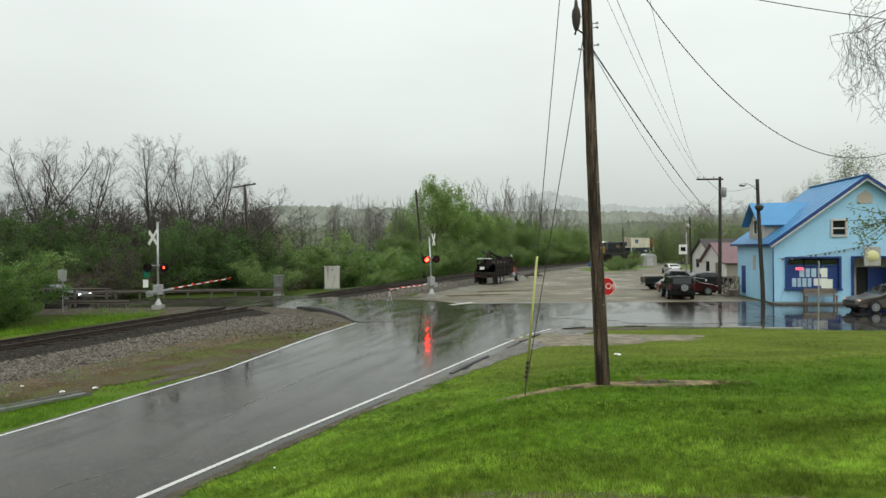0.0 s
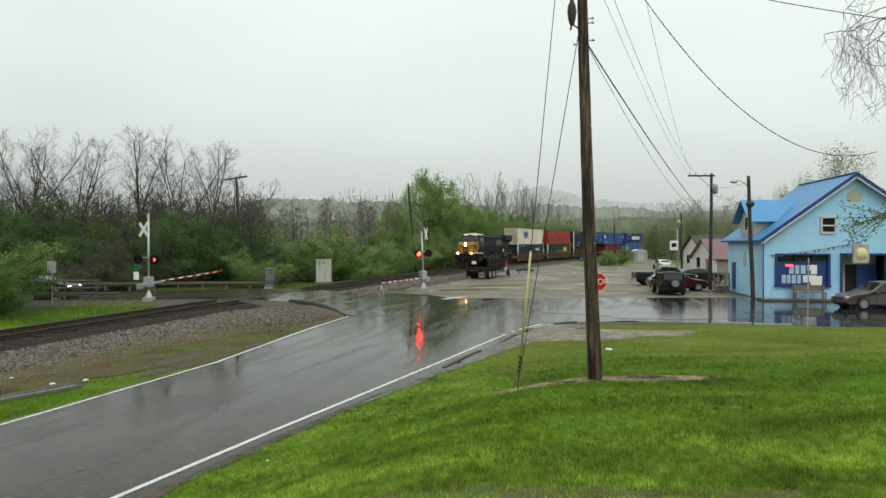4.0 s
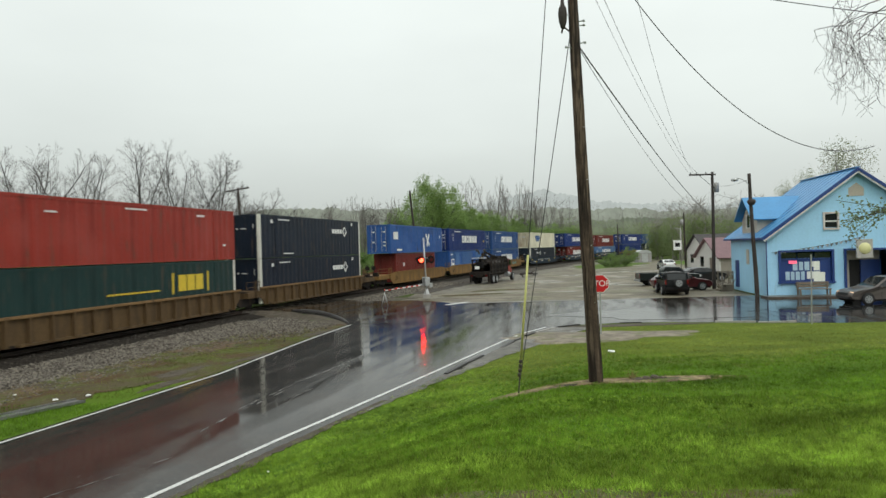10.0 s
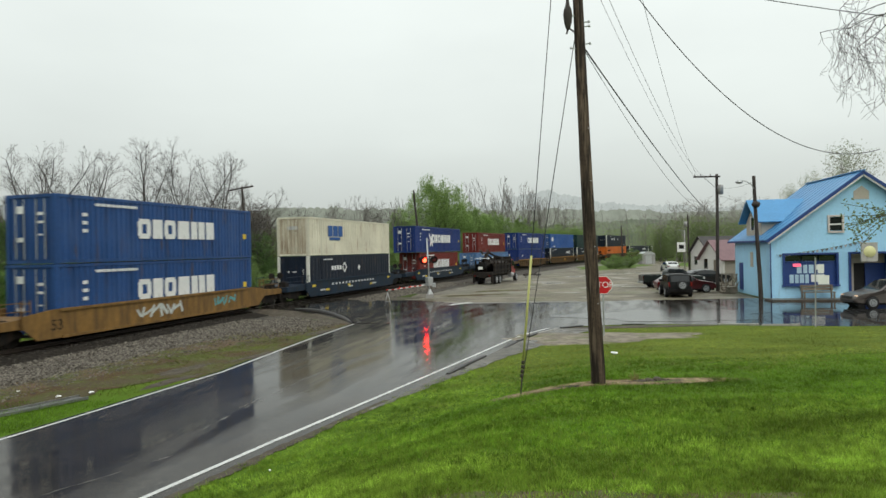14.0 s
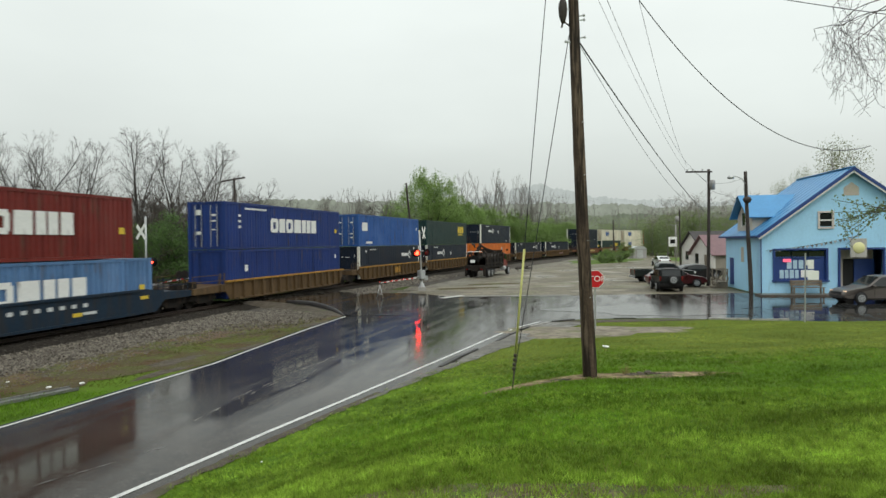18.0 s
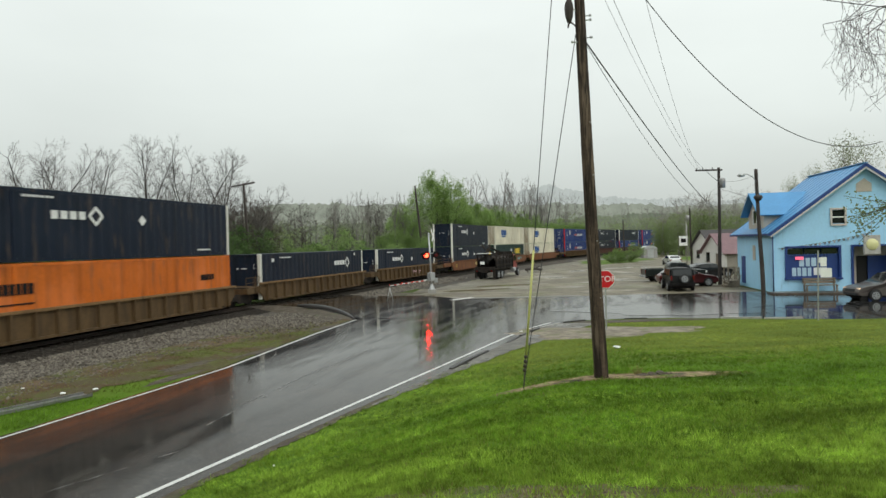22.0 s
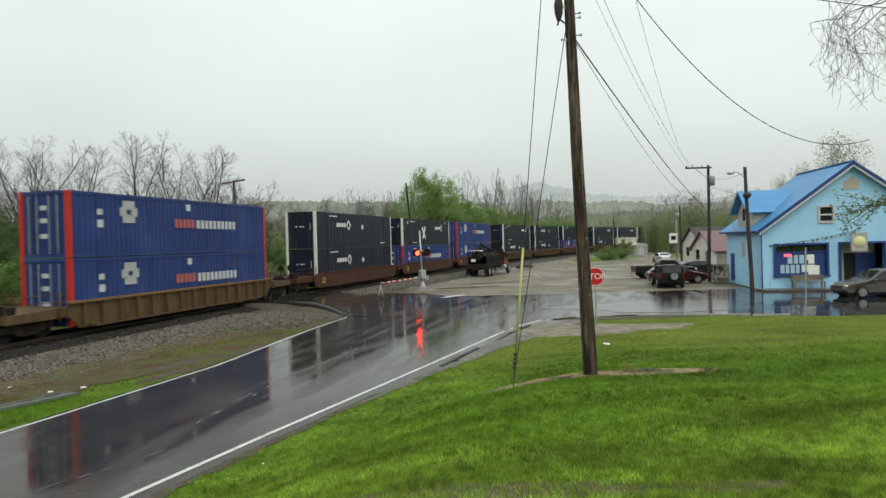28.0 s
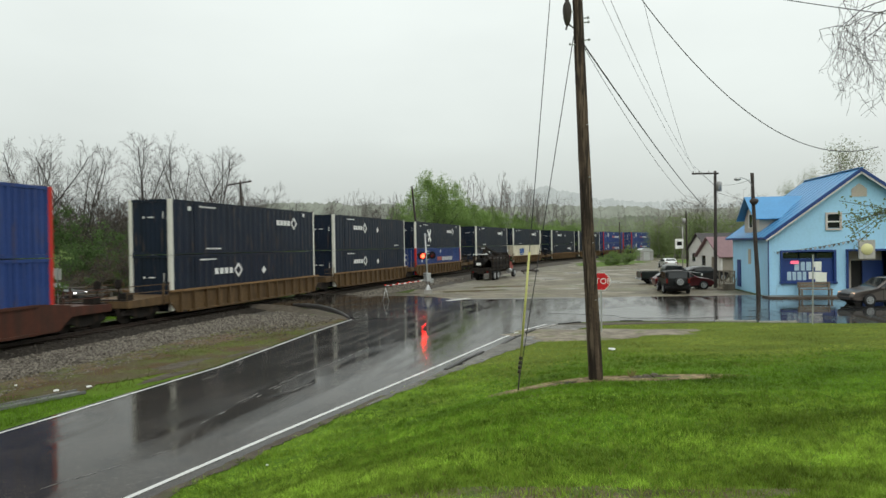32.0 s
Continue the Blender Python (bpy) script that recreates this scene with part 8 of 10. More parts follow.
# ---- plants ----
def leaf_mat(name, a, b, through=0.4, patchy=None):
    """Leaves from colour a to colour b, leaf by leaf, thin enough to let some light through."""
    m = bpy.data.materials.new(name)
    m.use_nodes = True
    t = m.node_tree
    n = t.nodes
    p = n["Principled BSDF"]
    g = n.new("ShaderNodeNewGeometry")
    mx = n.new("ShaderNodeMix")
    mx.data_type = "RGBA"
    mx.inputs["A"].default_value, mx.inputs["B"].default_value = (*a, 1), (*b, 1)
    link(t, g.outputs["Random Per Island"], mx.inputs["Factor"])
    info = n.new("ShaderNodeObjectInfo")
    rr = n.new("ShaderNodeMapRange")
    rr.inputs["To Min"].default_value, rr.inputs["To Max"].default_value = 0.8, 1.2
    link(t, info.outputs["Random"], rr.inputs["Value"])
    sc = n.new("ShaderNodeVectorMath")
    sc.operation = "SCALE"
    link(t, mx.outputs["Result"], sc.inputs[0])
    link(t, rr.outputs["Result"], sc.inputs["Scale"])
    if patchy:
        co, mp, tx, r3 = n.new("ShaderNodeTexCoord"), n.new("ShaderNodeMapping"), n.new("ShaderNodeTexNoise"), n.new("ShaderNodeMapRange")
        mp.inputs["Scale"].default_value = patchy
        tx.inputs["Scale"].default_value, tx.inputs["Detail"].default_value = 1.0, 4
        r3.inputs["From Min"].default_value, r3.inputs["From Max"].default_value = 0.34, 0.66
        r3.inputs["To Min"].default_value, r3.inputs["To Max"].default_value = 0.52, 1.46
        s2 = n.new("ShaderNodeVectorMath")
        s2.operation = "SCALE"
        link(t, co.outputs["Object"], mp.inputs["Vector"])
        link(t, mp.outputs["Vector"], tx.inputs["Vector"])
        link(t, tx.outputs["Fac"], r3.inputs["Value"])
        link(t, sc.outputs["Vector"], s2.inputs[0])
        t2, r4, m4 = n.new("ShaderNodeTexNoise"), n.new("ShaderNodeMapRange"), n.new("ShaderNodeMath")
        t2.inputs["Scale"].default_value, t2.inputs["Detail"].default_value = 6.5, 3
        r4.inputs["From Min"].default_value, r4.inputs["From Max"].default_value = 0.36, 0.64
        r4.inputs["To Min"].default_value, r4.inputs["To Max"].default_value = 0.62, 1.42
        m4.operation = "MULTIPLY"
        link(t, co.outputs["Object"], t2.inputs["Vector"])
        link(t, t2.outputs["Fac"], r4.inputs["Value"])
        link(t, r3.outputs["Result"], m4.inputs[0])
        link(t, r4.outputs["Result"], m4.inputs[1])
        link(t, m4.outputs[0], s2.inputs["Scale"])
        sc = s2
    link(t, sc.outputs["Vector"], p.inputs["Base Color"])
    p.inputs["Roughness"].default_value, p.inputs["Specular IOR Level"].default_value = 0.6, 0.12
    tr = n.new("ShaderNodeBsdfTranslucent")
    link(t, sc.outputs["Vector"], tr.inputs["Color"])
    ms = n.new("ShaderNodeMixShader")
    ms.inputs["Fac"].default_value = through
    out = n["Material Output"]
    link(t, p.outputs["BSDF"], ms.inputs[1])
    link(t, tr.outputs["BSDF"], ms.inputs[2])
    link(t, ms.outputs["Shader"], out.inputs["Surface"])
    return m


M_BARK = mat("grey_brown_bark", (0.050, 0.043, 0.037), 0.85, vary=0.35, fine=12, bump=0.5)
M_TWIG = mat("dark_twig_bark", (0.064, 0.056, 0.049), 0.85, vary=0.25, fine=12)
# L_SPRING and L_DULL are lightened a little towards distance haze.
L_SPRING = leaf_mat("spring_leaves", (0.165, 0.255, 0.078), (0.270, 0.375, 0.130), 0.58)
L_BRIGHT = leaf_mat("bright_spring_leaves", (0.088, 0.172, 0.036), (0.155, 0.262, 0.064), 0.5)
L_MID = leaf_mat("deep_green_leaves", (0.064, 0.118, 0.036), (0.120, 0.192, 0.064), 0.45)
L_DULL = leaf_mat("olive_spring_leaves", (0.150, 0.190, 0.075), (0.240, 0.285, 0.125), 0.5)
L_BROWN = leaf_mat("brown_dead_leaves", (0.085, 0.065, 0.045), (0.15, 0.115, 0.075))
L_BLADE = leaf_mat("grass_blades", (0.084, 0.166, 0.014), (0.160, 0.280, 0.026), 0.5, (0.30, 0.55, 0.5))
L_BLADEFAR = leaf_mat("yellowing_grass_blades", (0.155, 0.178, 0.034), (0.250, 0.280, 0.062), 0.5, (0.25, 0.6, 0.5))
L_VERGEBLADE = leaf_mat("dull_verge_blades", (0.092, 0.118, 0.022), (0.165, 0.20, 0.042), 0.35, (0.4, 0.5, 0.5))
L_BLADENEAR = leaf_mat("pale_grass_blades", (0.170, 0.275, 0.026), (0.310, 0.435, 0.066), 0.5, (0.5, 0.9, 0.5))
L_OLIVE = leaf_mat("olive_verge_blades", (0.075, 0.085, 0.018), (0.13, 0.145, 0.032), 0.25, (0.5, 0.5, 0.5))
M_BROWNBARK = mat("wet_brown_bark", (0.082, 0.067, 0.055), 0.85, vary=0.3, fine=12)
# Barks paled for trees standing in mist; the haze is in the colour.
M_MISTBARK = mat("ash_grey_bark", (0.165, 0.152, 0.138), 0.85, vary=0.25, fine=12, bump=0.3)
M_HAZEBARK = mat("pale_grey_bark", (0.235, 0.22, 0.195), 0.85, vary=0.25, fine=12, bump=0.3)
L_FRESH = leaf_mat("fresh_light_leaves", (0.160, 0.245, 0.072), (0.260, 0.362, 0.120), 0.58)
# Leaf greens paled and greyed, distance haze put into the colour.
L_HAZY = leaf_mat("pale_olive_leaves", (0.20, 0.23, 0.12), (0.30, 0.33, 0.18), 0.5)
L_HAZE = leaf_mat("pale_yellow_green_leaves", (0.175, 0.235, 0.095), (0.275, 0.34, 0.15), 0.5)
L_UNDER = leaf_mat("brown_olive_leaves", (0.036, 0.048, 0.018), (0.080, 0.096, 0.034), 0.4)
L_STRAW = leaf_mat("straw_blades", (0.16, 0.13, 0.05), (0.26, 0.20, 0.09), 0.2)


def mesh_of(name, verts, faces, material, smooth_it=False):
    me = bpy.data.meshes.new(name)
    me.from_pydata(verts, [], faces)
    me.materials.append(material)
    if smooth_it:
        me.polygons.foreach_set("use_smooth", [True] * len(me.polygons))
    return me


def leaf_quads(centres, size, rng, flat_=0.3):
    """A bent little leaf clump of two triangles at each centre."""
    n = len(centres)
    a = rng.normal(size=(n, 3))
    a /= np.linalg.norm(a, axis=1, keepdims=True)
    b = np.cross(a, rng.normal(size=(n, 3)))
    b /= np.linalg.norm(b, axis=1, keepdims=True)
    s = size * rng.uniform(0.55, 1.25, (n, 1))
    a, b = a * s, b * s * 0.55
    q = np.stack([centres - a, centres + b, centres + a, centres - b], 1).reshape(-1, 3)
    f = np.arange(4 * n).reshape(n, 4)
    return q, f


def limbs(seed, height, fork=0.42, leaders=3, tilt=20.0, spread=48.0, up=0.10, wide=0.24, levels=4, first=0.3, twist=0.12, many=(1, 2, 2, 1, 1)):
    """A branching skeleton of tapering segments, and its twig tips: a trunk, leaders from the fork, branches all round them that turn upwards."""
    rr = random.Random(seed)
    segs, tips = [], []

    def way(d, angle, azimuth):
        u = d.cross(Vector((1, 0.2, 0)) if abs(d.z) > 0.5 else Vector((0, 0, 1))).normalized()
        w = d.cross(u)
        return (d * math.cos(angle) + (u * math.cos(azimuth) + w * math.sin(azimuth)) * math.sin(angle)).normalized()

    def run(p, d, length, r, level, n):
        """One stem: returns its joints as (place, way, radius, share of the length)."""
        joints = []
        bend = twist * (0.6 if level == 0 else 1.0)
        for i in range(n):
            d = (d + Vector((rr.uniform(-bend, bend), rr.uniform(-bend, bend), rr.uniform(-bend, bend) * 0.4 + up * (level > 0)))).normalized()
            q = p + d * length / n
            r2 = r * (1 - (0.38 if level == 0 else 0.72) / n)
            segs.append((p, q, r, r2, level))
            joints.append((q, d, r2, (i + 1) / n))
            p, r = q, r2
        return joints

    def clothe(joints, length, level, start):
        if level > levels:
            tips.append(joints[-1][0])
            return
        az = rr.uniform(0, math.tau)
        for q, d, r, u in joints:
            if u < start:
                continue
            for _ in range(many[min(level, 4)] if u < 1 else 2):
                az += 2.4 + rr.uniform(-0.5, 0.5)
                ln = length * (1.15 - (0.5 if level > 2 else 0.68) * u) * rr.uniform(0.7, 1.25)
                kid = run(q, way(d, radians(spread * rr.uniform(0.65, 1.15)), az), ln, max(r * 0.55, 0.006), level, 4 if level < 3 else 3)
                clothe(kid, ln * (0.56 if level < 3 else 0.66), level + 1, 0.3)

    trunk = run(Vector((0, 0, -0.3)), Vector((rr.uniform(-0.04, 0.04), rr.uniform(-0.04, 0.04), 1)), height * fork, height * 0.0115, 0, 6)
    clothe([j for j in trunk if j[3] < 1], height * wide, 2, first / fork)
    q, d, r, _ = trunk[-1]
    az = rr.uniform(0, math.tau)
    for k in range(leaders):
        az += math.tau / leaders + rr.uniform(-0.4, 0.4)
        ln = height * (1.02 - fork) * rr.uniform(0.82, 1.05)
        lead = run(q, way(d, radians(tilt * rr.uniform(0.5, 1.3)), az), ln, r * 0.72, 1, 8)
        clothe(lead, height * wide, 2, 0.2)
    return segs, tips


def skin(segs, keep, sides):
    verts, faces = [], []
    for p, q, r0, r1, level in segs:
        if not keep(level):
            continue
        d = (q - p).normalized()
        u = d.cross(Vector((0.3, 0.2, 1)) if abs(d.z) < 0.9 else Vector((1, 0, 0))).normalized()
        w = d.cross(u)
        b = len(verts)
        for c, r in ((p, r0), (q, r1)):
            for k in range(sides):
                a = k * math.tau / sides
                verts.append(tuple(c + (u * math.cos(a) + w * math.sin(a)) * r))
        for k in range(sides):
            faces.append((b + k, b + (k + 1) % sides, b + sides + (k + 1) % sides, b + sides + k))
    return verts, faces


def tree(seed, height, label, leaves=0, leaf_size=0.16, leaf=None, name="tree", category="tree", twig=0.012, around=0.5, bark=None, **form):
    """A trunk with limbs and twigs, and leaves round the tips where there are any."""
    segs, tips = limbs(seed, height, **form)
    k = height / max(q.z for _, q, *_ in segs)
    segs = [(p * k, q * k, max(r0 * k, twig), max(r1 * k, twig * 0.75), lv) for p, q, r0, r1, lv in segs]
    t = thing(name, Matrix.Identity(4), label, category)
    new("trunk", mesh_of("trunk", *skin(segs, lambda lv: lv < 3, 7), bark or M_BARK, True)).parent = t
    tagged(new("branchwork", mesh_of("branchwork", *skin(segs, lambda lv: lv >= 3, 3), bark or M_TWIG)), kind="stuff").parent = t
    if leaves:
        rng = np.random.default_rng(seed)
        tp = np.array([tuple(x * k) for x in tips])
        full = rng.random(len(tp)) ** 1.6 + 0.05
        c = tp[rng.choice(len(tp), leaves, p=full / full.sum())] + rng.normal(size=(leaves, 3)) * around
        c = c[c[:, 2] > 0.05]
        q, f = leaf_quads(c, leaf_size, rng)
        new("crown", mesh_of("crown", q.tolist(), f.tolist(), leaf)).parent = t
    return t


def bush(seed, w, h, label, leaf, n=5000, size=0.12, name="bush", category="bush", stems=11, loose=0.2):
    """Many arching stems from one root, each with side shoots, and leaves in sprays along them down to the ground."""
    rr, rng = random.Random(seed), np.random.default_rng(seed)
    t = thing(name, Matrix.Identity(4), label, category)
    segs, marks, weight = [], [], []
    for k in range(stems):
        a = k * 2.4 + rr.uniform(-0.4, 0.4)
        out = rr.uniform(0.1, 1.0) ** 0.7
        p = Vector((math.cos(a), math.sin(a), 0)) * w * 0.12 * out + Vector((0, 0, -0.2))
        d = Vector((math.cos(a) * out * w / h * 0.75, math.sin(a) * out * w / h * 0.75, 1)).normalized()
        length = h * rr.uniform(0.78, 1.12) * (1.1 - 0.25 * out)
        r = 0.05
        for i in range(7):
            d = (d + Vector((math.cos(a) * 0.06 * out, math.sin(a) * 0.06 * out, -0.05 * out)) + Vector((rr.uniform(-0.12, 0.12), rr.uniform(-0.12, 0.12), 0))).normalized()
            q = p + d * length / 7
            segs.append((p, q, r, r * 0.84, 0))
            r *= 0.84
            for _ in range(3):
                b = rr.uniform(0, math.tau)
                e = (d * 0.6 + Vector((math.cos(b), math.sin(b), rr.uniform(-0.15, 0.5)))).normalized()
                ln = h * rr.uniform(0.10, 0.26) * (1.15 - 0.08 * i)
                q2 = q + e * ln
                segs.append((q, q2, 0.016, 0.008, 1))
                thick = rr.uniform(0.15, 1.0) ** 1.5
                for u in (0.35, 0.6, 0.85, 1.0):
                    c = q + e * ln * u
                    marks.append(tuple(c))
                    weight.append(thick)
                    for _ in range(2):
                        v = Vector((rr.uniform(-1, 1), rr.uniform(-1, 1), rr.uniform(-0.4, 0.9))) * ln * 0.42
                        segs.append((c, c + v, 0.008, 0.005, 1))
                        marks.append(tuple(c + v))
                        weight.append(thick)
            p = q
    new("stemwork", mesh_of("stemwork", *skin(segs, lambda lv: True, 4), M_TWIG)).parent = t
    weight = np.array(weight)
    c = np.array(marks)[rng.choice(len(marks), n, p=weight / weight.sum())] + rng.normal(size=(n, 3)) * np.array((loose, loose, loose * 0.7))
    c = c[c[:, 2] > 0.02]
    q, f = leaf_quads(c, size, rng)
    new("crown", mesh_of("crown", q.tolist(), f.tolist(), leaf)).parent = t
    return t


def spot(col, depth):
    """The ground's (x, y) at a depth, col counted from the middle of the view in parts of the focal length."""
    return (col / 1155 * depth, depth)


STOCK = {}


def plant(kind, build, x, y, s=1.0, turn=0.0, sz=None, group=""):
    m = Matrix.Translation((x, y, float(ground_z(x, y)) - 0.03)) @ Matrix.Rotation(radians(turn), 4, "Z") @ Matrix.Diagonal((s, s, sz or s, 1))
    if kind in STOCK:
        ob = copy_thing(STOCK[kind], m)
    else:
        ob = STOCK[kind] = build()
        ob.matrix_basis = m
    if group:
        ob["group"] = group
    return ob


BARE = [lambda i=i: tree(40 + i, 16.0, "tall bare spring tree with fine grey-brown twigs", twig=0.0095, fork=(0.36, 0.3, 0.42, 0.33)[i], leaders=(3, 4, 3, 3)[i], tilt=(17, 20, 13, 16)[i], spread=46, wide=(0.20, 0.215, 0.18, 0.20)[i], up=0.08, first=0.24, twist=0.13, many=(1, 1, 2, 2, 1)) for i in range(4)]
GREYBARE = [lambda i=i: tree(48 + i, 15.0, "slender bare spring tree, its bark paled for mist", twig=0.019, bark=M_MISTBARK, levels=3, fork=(0.46, 0.34)[i], leaders=(2, 3)[i], tilt=(10, 15)[i], spread=34, wide=0.24, up=0.15, first=0.25, twist=0.12) for i in range(2)]
GREEN = [lambda i=i: tree(80 + i, 14.0, "broad tree in fresh green spring leaf", 17000, 0.13, L_SPRING, around=0.42, fork=0.24, leaders=4, tilt=27, spread=58, wide=0.30, levels=3, first=0.08) for i in range(2)]
OVAL = [lambda: tree(91, 17.0, "tall oval tree in bright fresh leaf", 20000, 0.13, L_FRESH, around=0.42, fork=0.26, leaders=4, tilt=19, spread=56, wide=0.31, levels=3, first=0.08)]
PALE = [lambda: tree(93, 13.0, "green tree in thin young leaf, colours paled for mist", 4200, 0.085, L_HAZY, around=0.4, bark=M_HAZEBARK, fork=0.3, leaders=4, tilt=24, spread=52, wide=0.27, levels=3)]
BUSH = [lambda i=i: bush(100 + i, 7.0, 6.0, "dense bright green bush in spring leaf", (L_SPRING, L_BRIGHT, L_SPRING, L_MID)[i], 17000, 0.085) for i in range(4)]
SCRUB = [lambda i=i: bush(120 + i, 6.0, 4.5, "brown leafless scrub with dead leaves", L_BROWN, 2600, 0.07, "scrub", "scrub") for i in range(2)]

rp = random.Random(21)
# the tall bare trees behind the crossing road
for col, depth, h, k in ((-716, 78, 19.2, 0), (-700, 82, 17.6, 2), (-636, 80, 18.4, 1), (-588, 86, 13.0, 3), (-532, 79, 17.0, 2), (-502, 83, 16.6, 3), (-456, 80, 16.0, 1), (-396, 80, 15.8, 2), (-332, 84, 13.6, 3),
                         (-352, 88, 12.4, 0), (-778, 85, 12.0, 1)):
    plant(("bare", k), BARE[k], *spot(col, depth), h / 16.0, rp.uniform(0, 360), group="trees behind the railway")
# the middle of the wood behind the track
for col, depth, h, k in ((-190, 124, 12.4, 0), (-160, 118, 13.6, 1), (-138, 120, 14.4, 0), (-112, 124, 13.0, 1), (-88, 116, 14.2, 0), (-62, 122, 13.2, 1),
                         (62, 155, 19.0, 1), (88, 160, 18.5, 0), (102, 152, 20.0, 1), (118, 156, 20.0, 0), (134, 158, 19.0, 1), (150, 156, 19.5, 0), (164, 160, 17.5, 1), (178, 162, 17.5, 0), (194, 165, 16.0, 1), (215, 170, 15.5, 0)):
    plant(("grey", k), GREYBARE[k], *spot(col, depth), 1.1 * h / 15.0, rp.uniform(0, 360), group="trees behind the railway")
for col, depth, h, k in ((26, 126, 11.0, 1), (46, 132, 11.0, 0), (72, 138, 12.0, 1), (100, 146, 12.5, 0), (130, 150, 12.0, 1), (160, 152, 11.5, 0), (188, 156, 11.5, 1), (212, 160, 12.0, 0), (236, 172, 12.0, 1), (-60, 108, 9.0, 0), (-95, 104, 8.5, 1)):
    plant(("green", k), GREEN[k], *spot(col, depth), h / 14.0, rp.uniform(0, 360), group="trees behind the railway")
for col, depth, h in ((-10, 116, 17.0), (8, 124, 14.5), (-62, 130, 12.5), (34, 132, 13.5), (62, 140, 12.5), (96, 148, 12.5), (150, 160, 12.0)):
    plant("oval", OVAL[0], *spot(col, depth), h / 17.0, rp.uniform(0, 360), group="trees behind the railway")
# bushes along the far side of the track
for col, depth, s, k in ((-835, 34.5, 0.8, 1), (-808, 36, 0.66, 1), (-850, 38, 1.1, 0), (-800, 46, 0.85, 1), (-690, 57, 0.8, 3), (-775, 62, 1.6, 3), (-735, 66, 1.7, 3), (-700, 64, 1.5, 3), (-655, 68, 1.4, 3), (-612, 72, 1.25, 3), (-572, 66, 0.9, 3), (-530, 70, 1.2, 3), (-480, 68, 1.35, 3), (-440, 70, 1.5, 3), (-405, 72, 1.4, 3), (-370, 70, 1.15, 3), (-335, 74, 1.25, 3), (-310, 66, 0.75, 2),
                         (-640, 62, 0.75, 3), (-600, 64, 0.7, 3), (-545, 62, 0.62, 1), (-232, 78, 0.78, 0), (-205, 76, 1.0, 2), (-175, 78, 1.15, 1), (-148, 80, 1.05, 0), (-118, 84, 0.95, 2), (-90, 90, 0.95, 1), (-62, 94, 0.9, 0), (-36, 98, 1.0, 2),
                         (-12, 104, 1.0, 1), (14, 108, 1.1, 0), (38, 114, 1.1, 2), (64, 120, 1.1, 1), (90, 128, 1.15, 0), (116, 134, 1.2, 2), (142, 142, 1.2, 1), (166, 150, 1.2, 0), (186, 152, 1.25, 2), (206, 158, 1.25, 0), (226, 164, 1.3, 1), (250, 172, 1.3, 2), (-285, 90, 1.0, 0), (-262, 98, 1.0, 1), (-250, 108, 1.1, 2),
                         (-130, 66, 0.32, 1), (-112, 70, 0.35, 0), (-88, 74, 0.35, 2), (-66, 80, 0.4, 1)):
    plant(("bush", k), BUSH[k], *spot(col, depth), s, rp.uniform(0, 360), group="bushes along the track")
for col, depth, s, k in ((-650, 58, 0.9, 0), (-610, 58, 1.0, 1), (-570, 62, 1.1, 0), (-535, 66, 1.15, 1), (-500, 70, 1.1, 0), (-590, 70, 1.3, 1), (-640, 72, 1.3, 0), (-710, 70, 1.3, 1), (-670, 50, 0.6, 0), (-270, 72, 0.7, 1)):
    plant(("scrub", k), SCRUB[k], *spot(col, depth), s, rp.uniform(0, 360), group="scrub along the track")
# by the lot and the houses
plant(("bush", 2), BUSH[2], 29.5, 112, 0.62, 40, group="bushes on the lot")
plant(("bush", 0), BUSH[0], 32.5, 115, 0.55, 10, group="bushes on the lot")
for x, y, s, h in ((43.9, 70, 0.85, 14.2), (37.6, 66, 0.5, 9.9), (36.4, 68, 0.4, 9.0)):
    plant("pale", PALE[0], x, y, s, rp.uniform(0, 360), sz=h / 13.0, group="trees behind the houses")
for x, y, h in ((58, 90, 12.0), (50, 100, 10), (45.2, 71, 12.6)):
    plant(("grey", 0), GREYBARE[0], x, y, h / 15.0, rp.uniform(0, 360), group="trees behind the houses")

# ---- the far woods, uncountable ----
rng = np.random.default_rng(5)


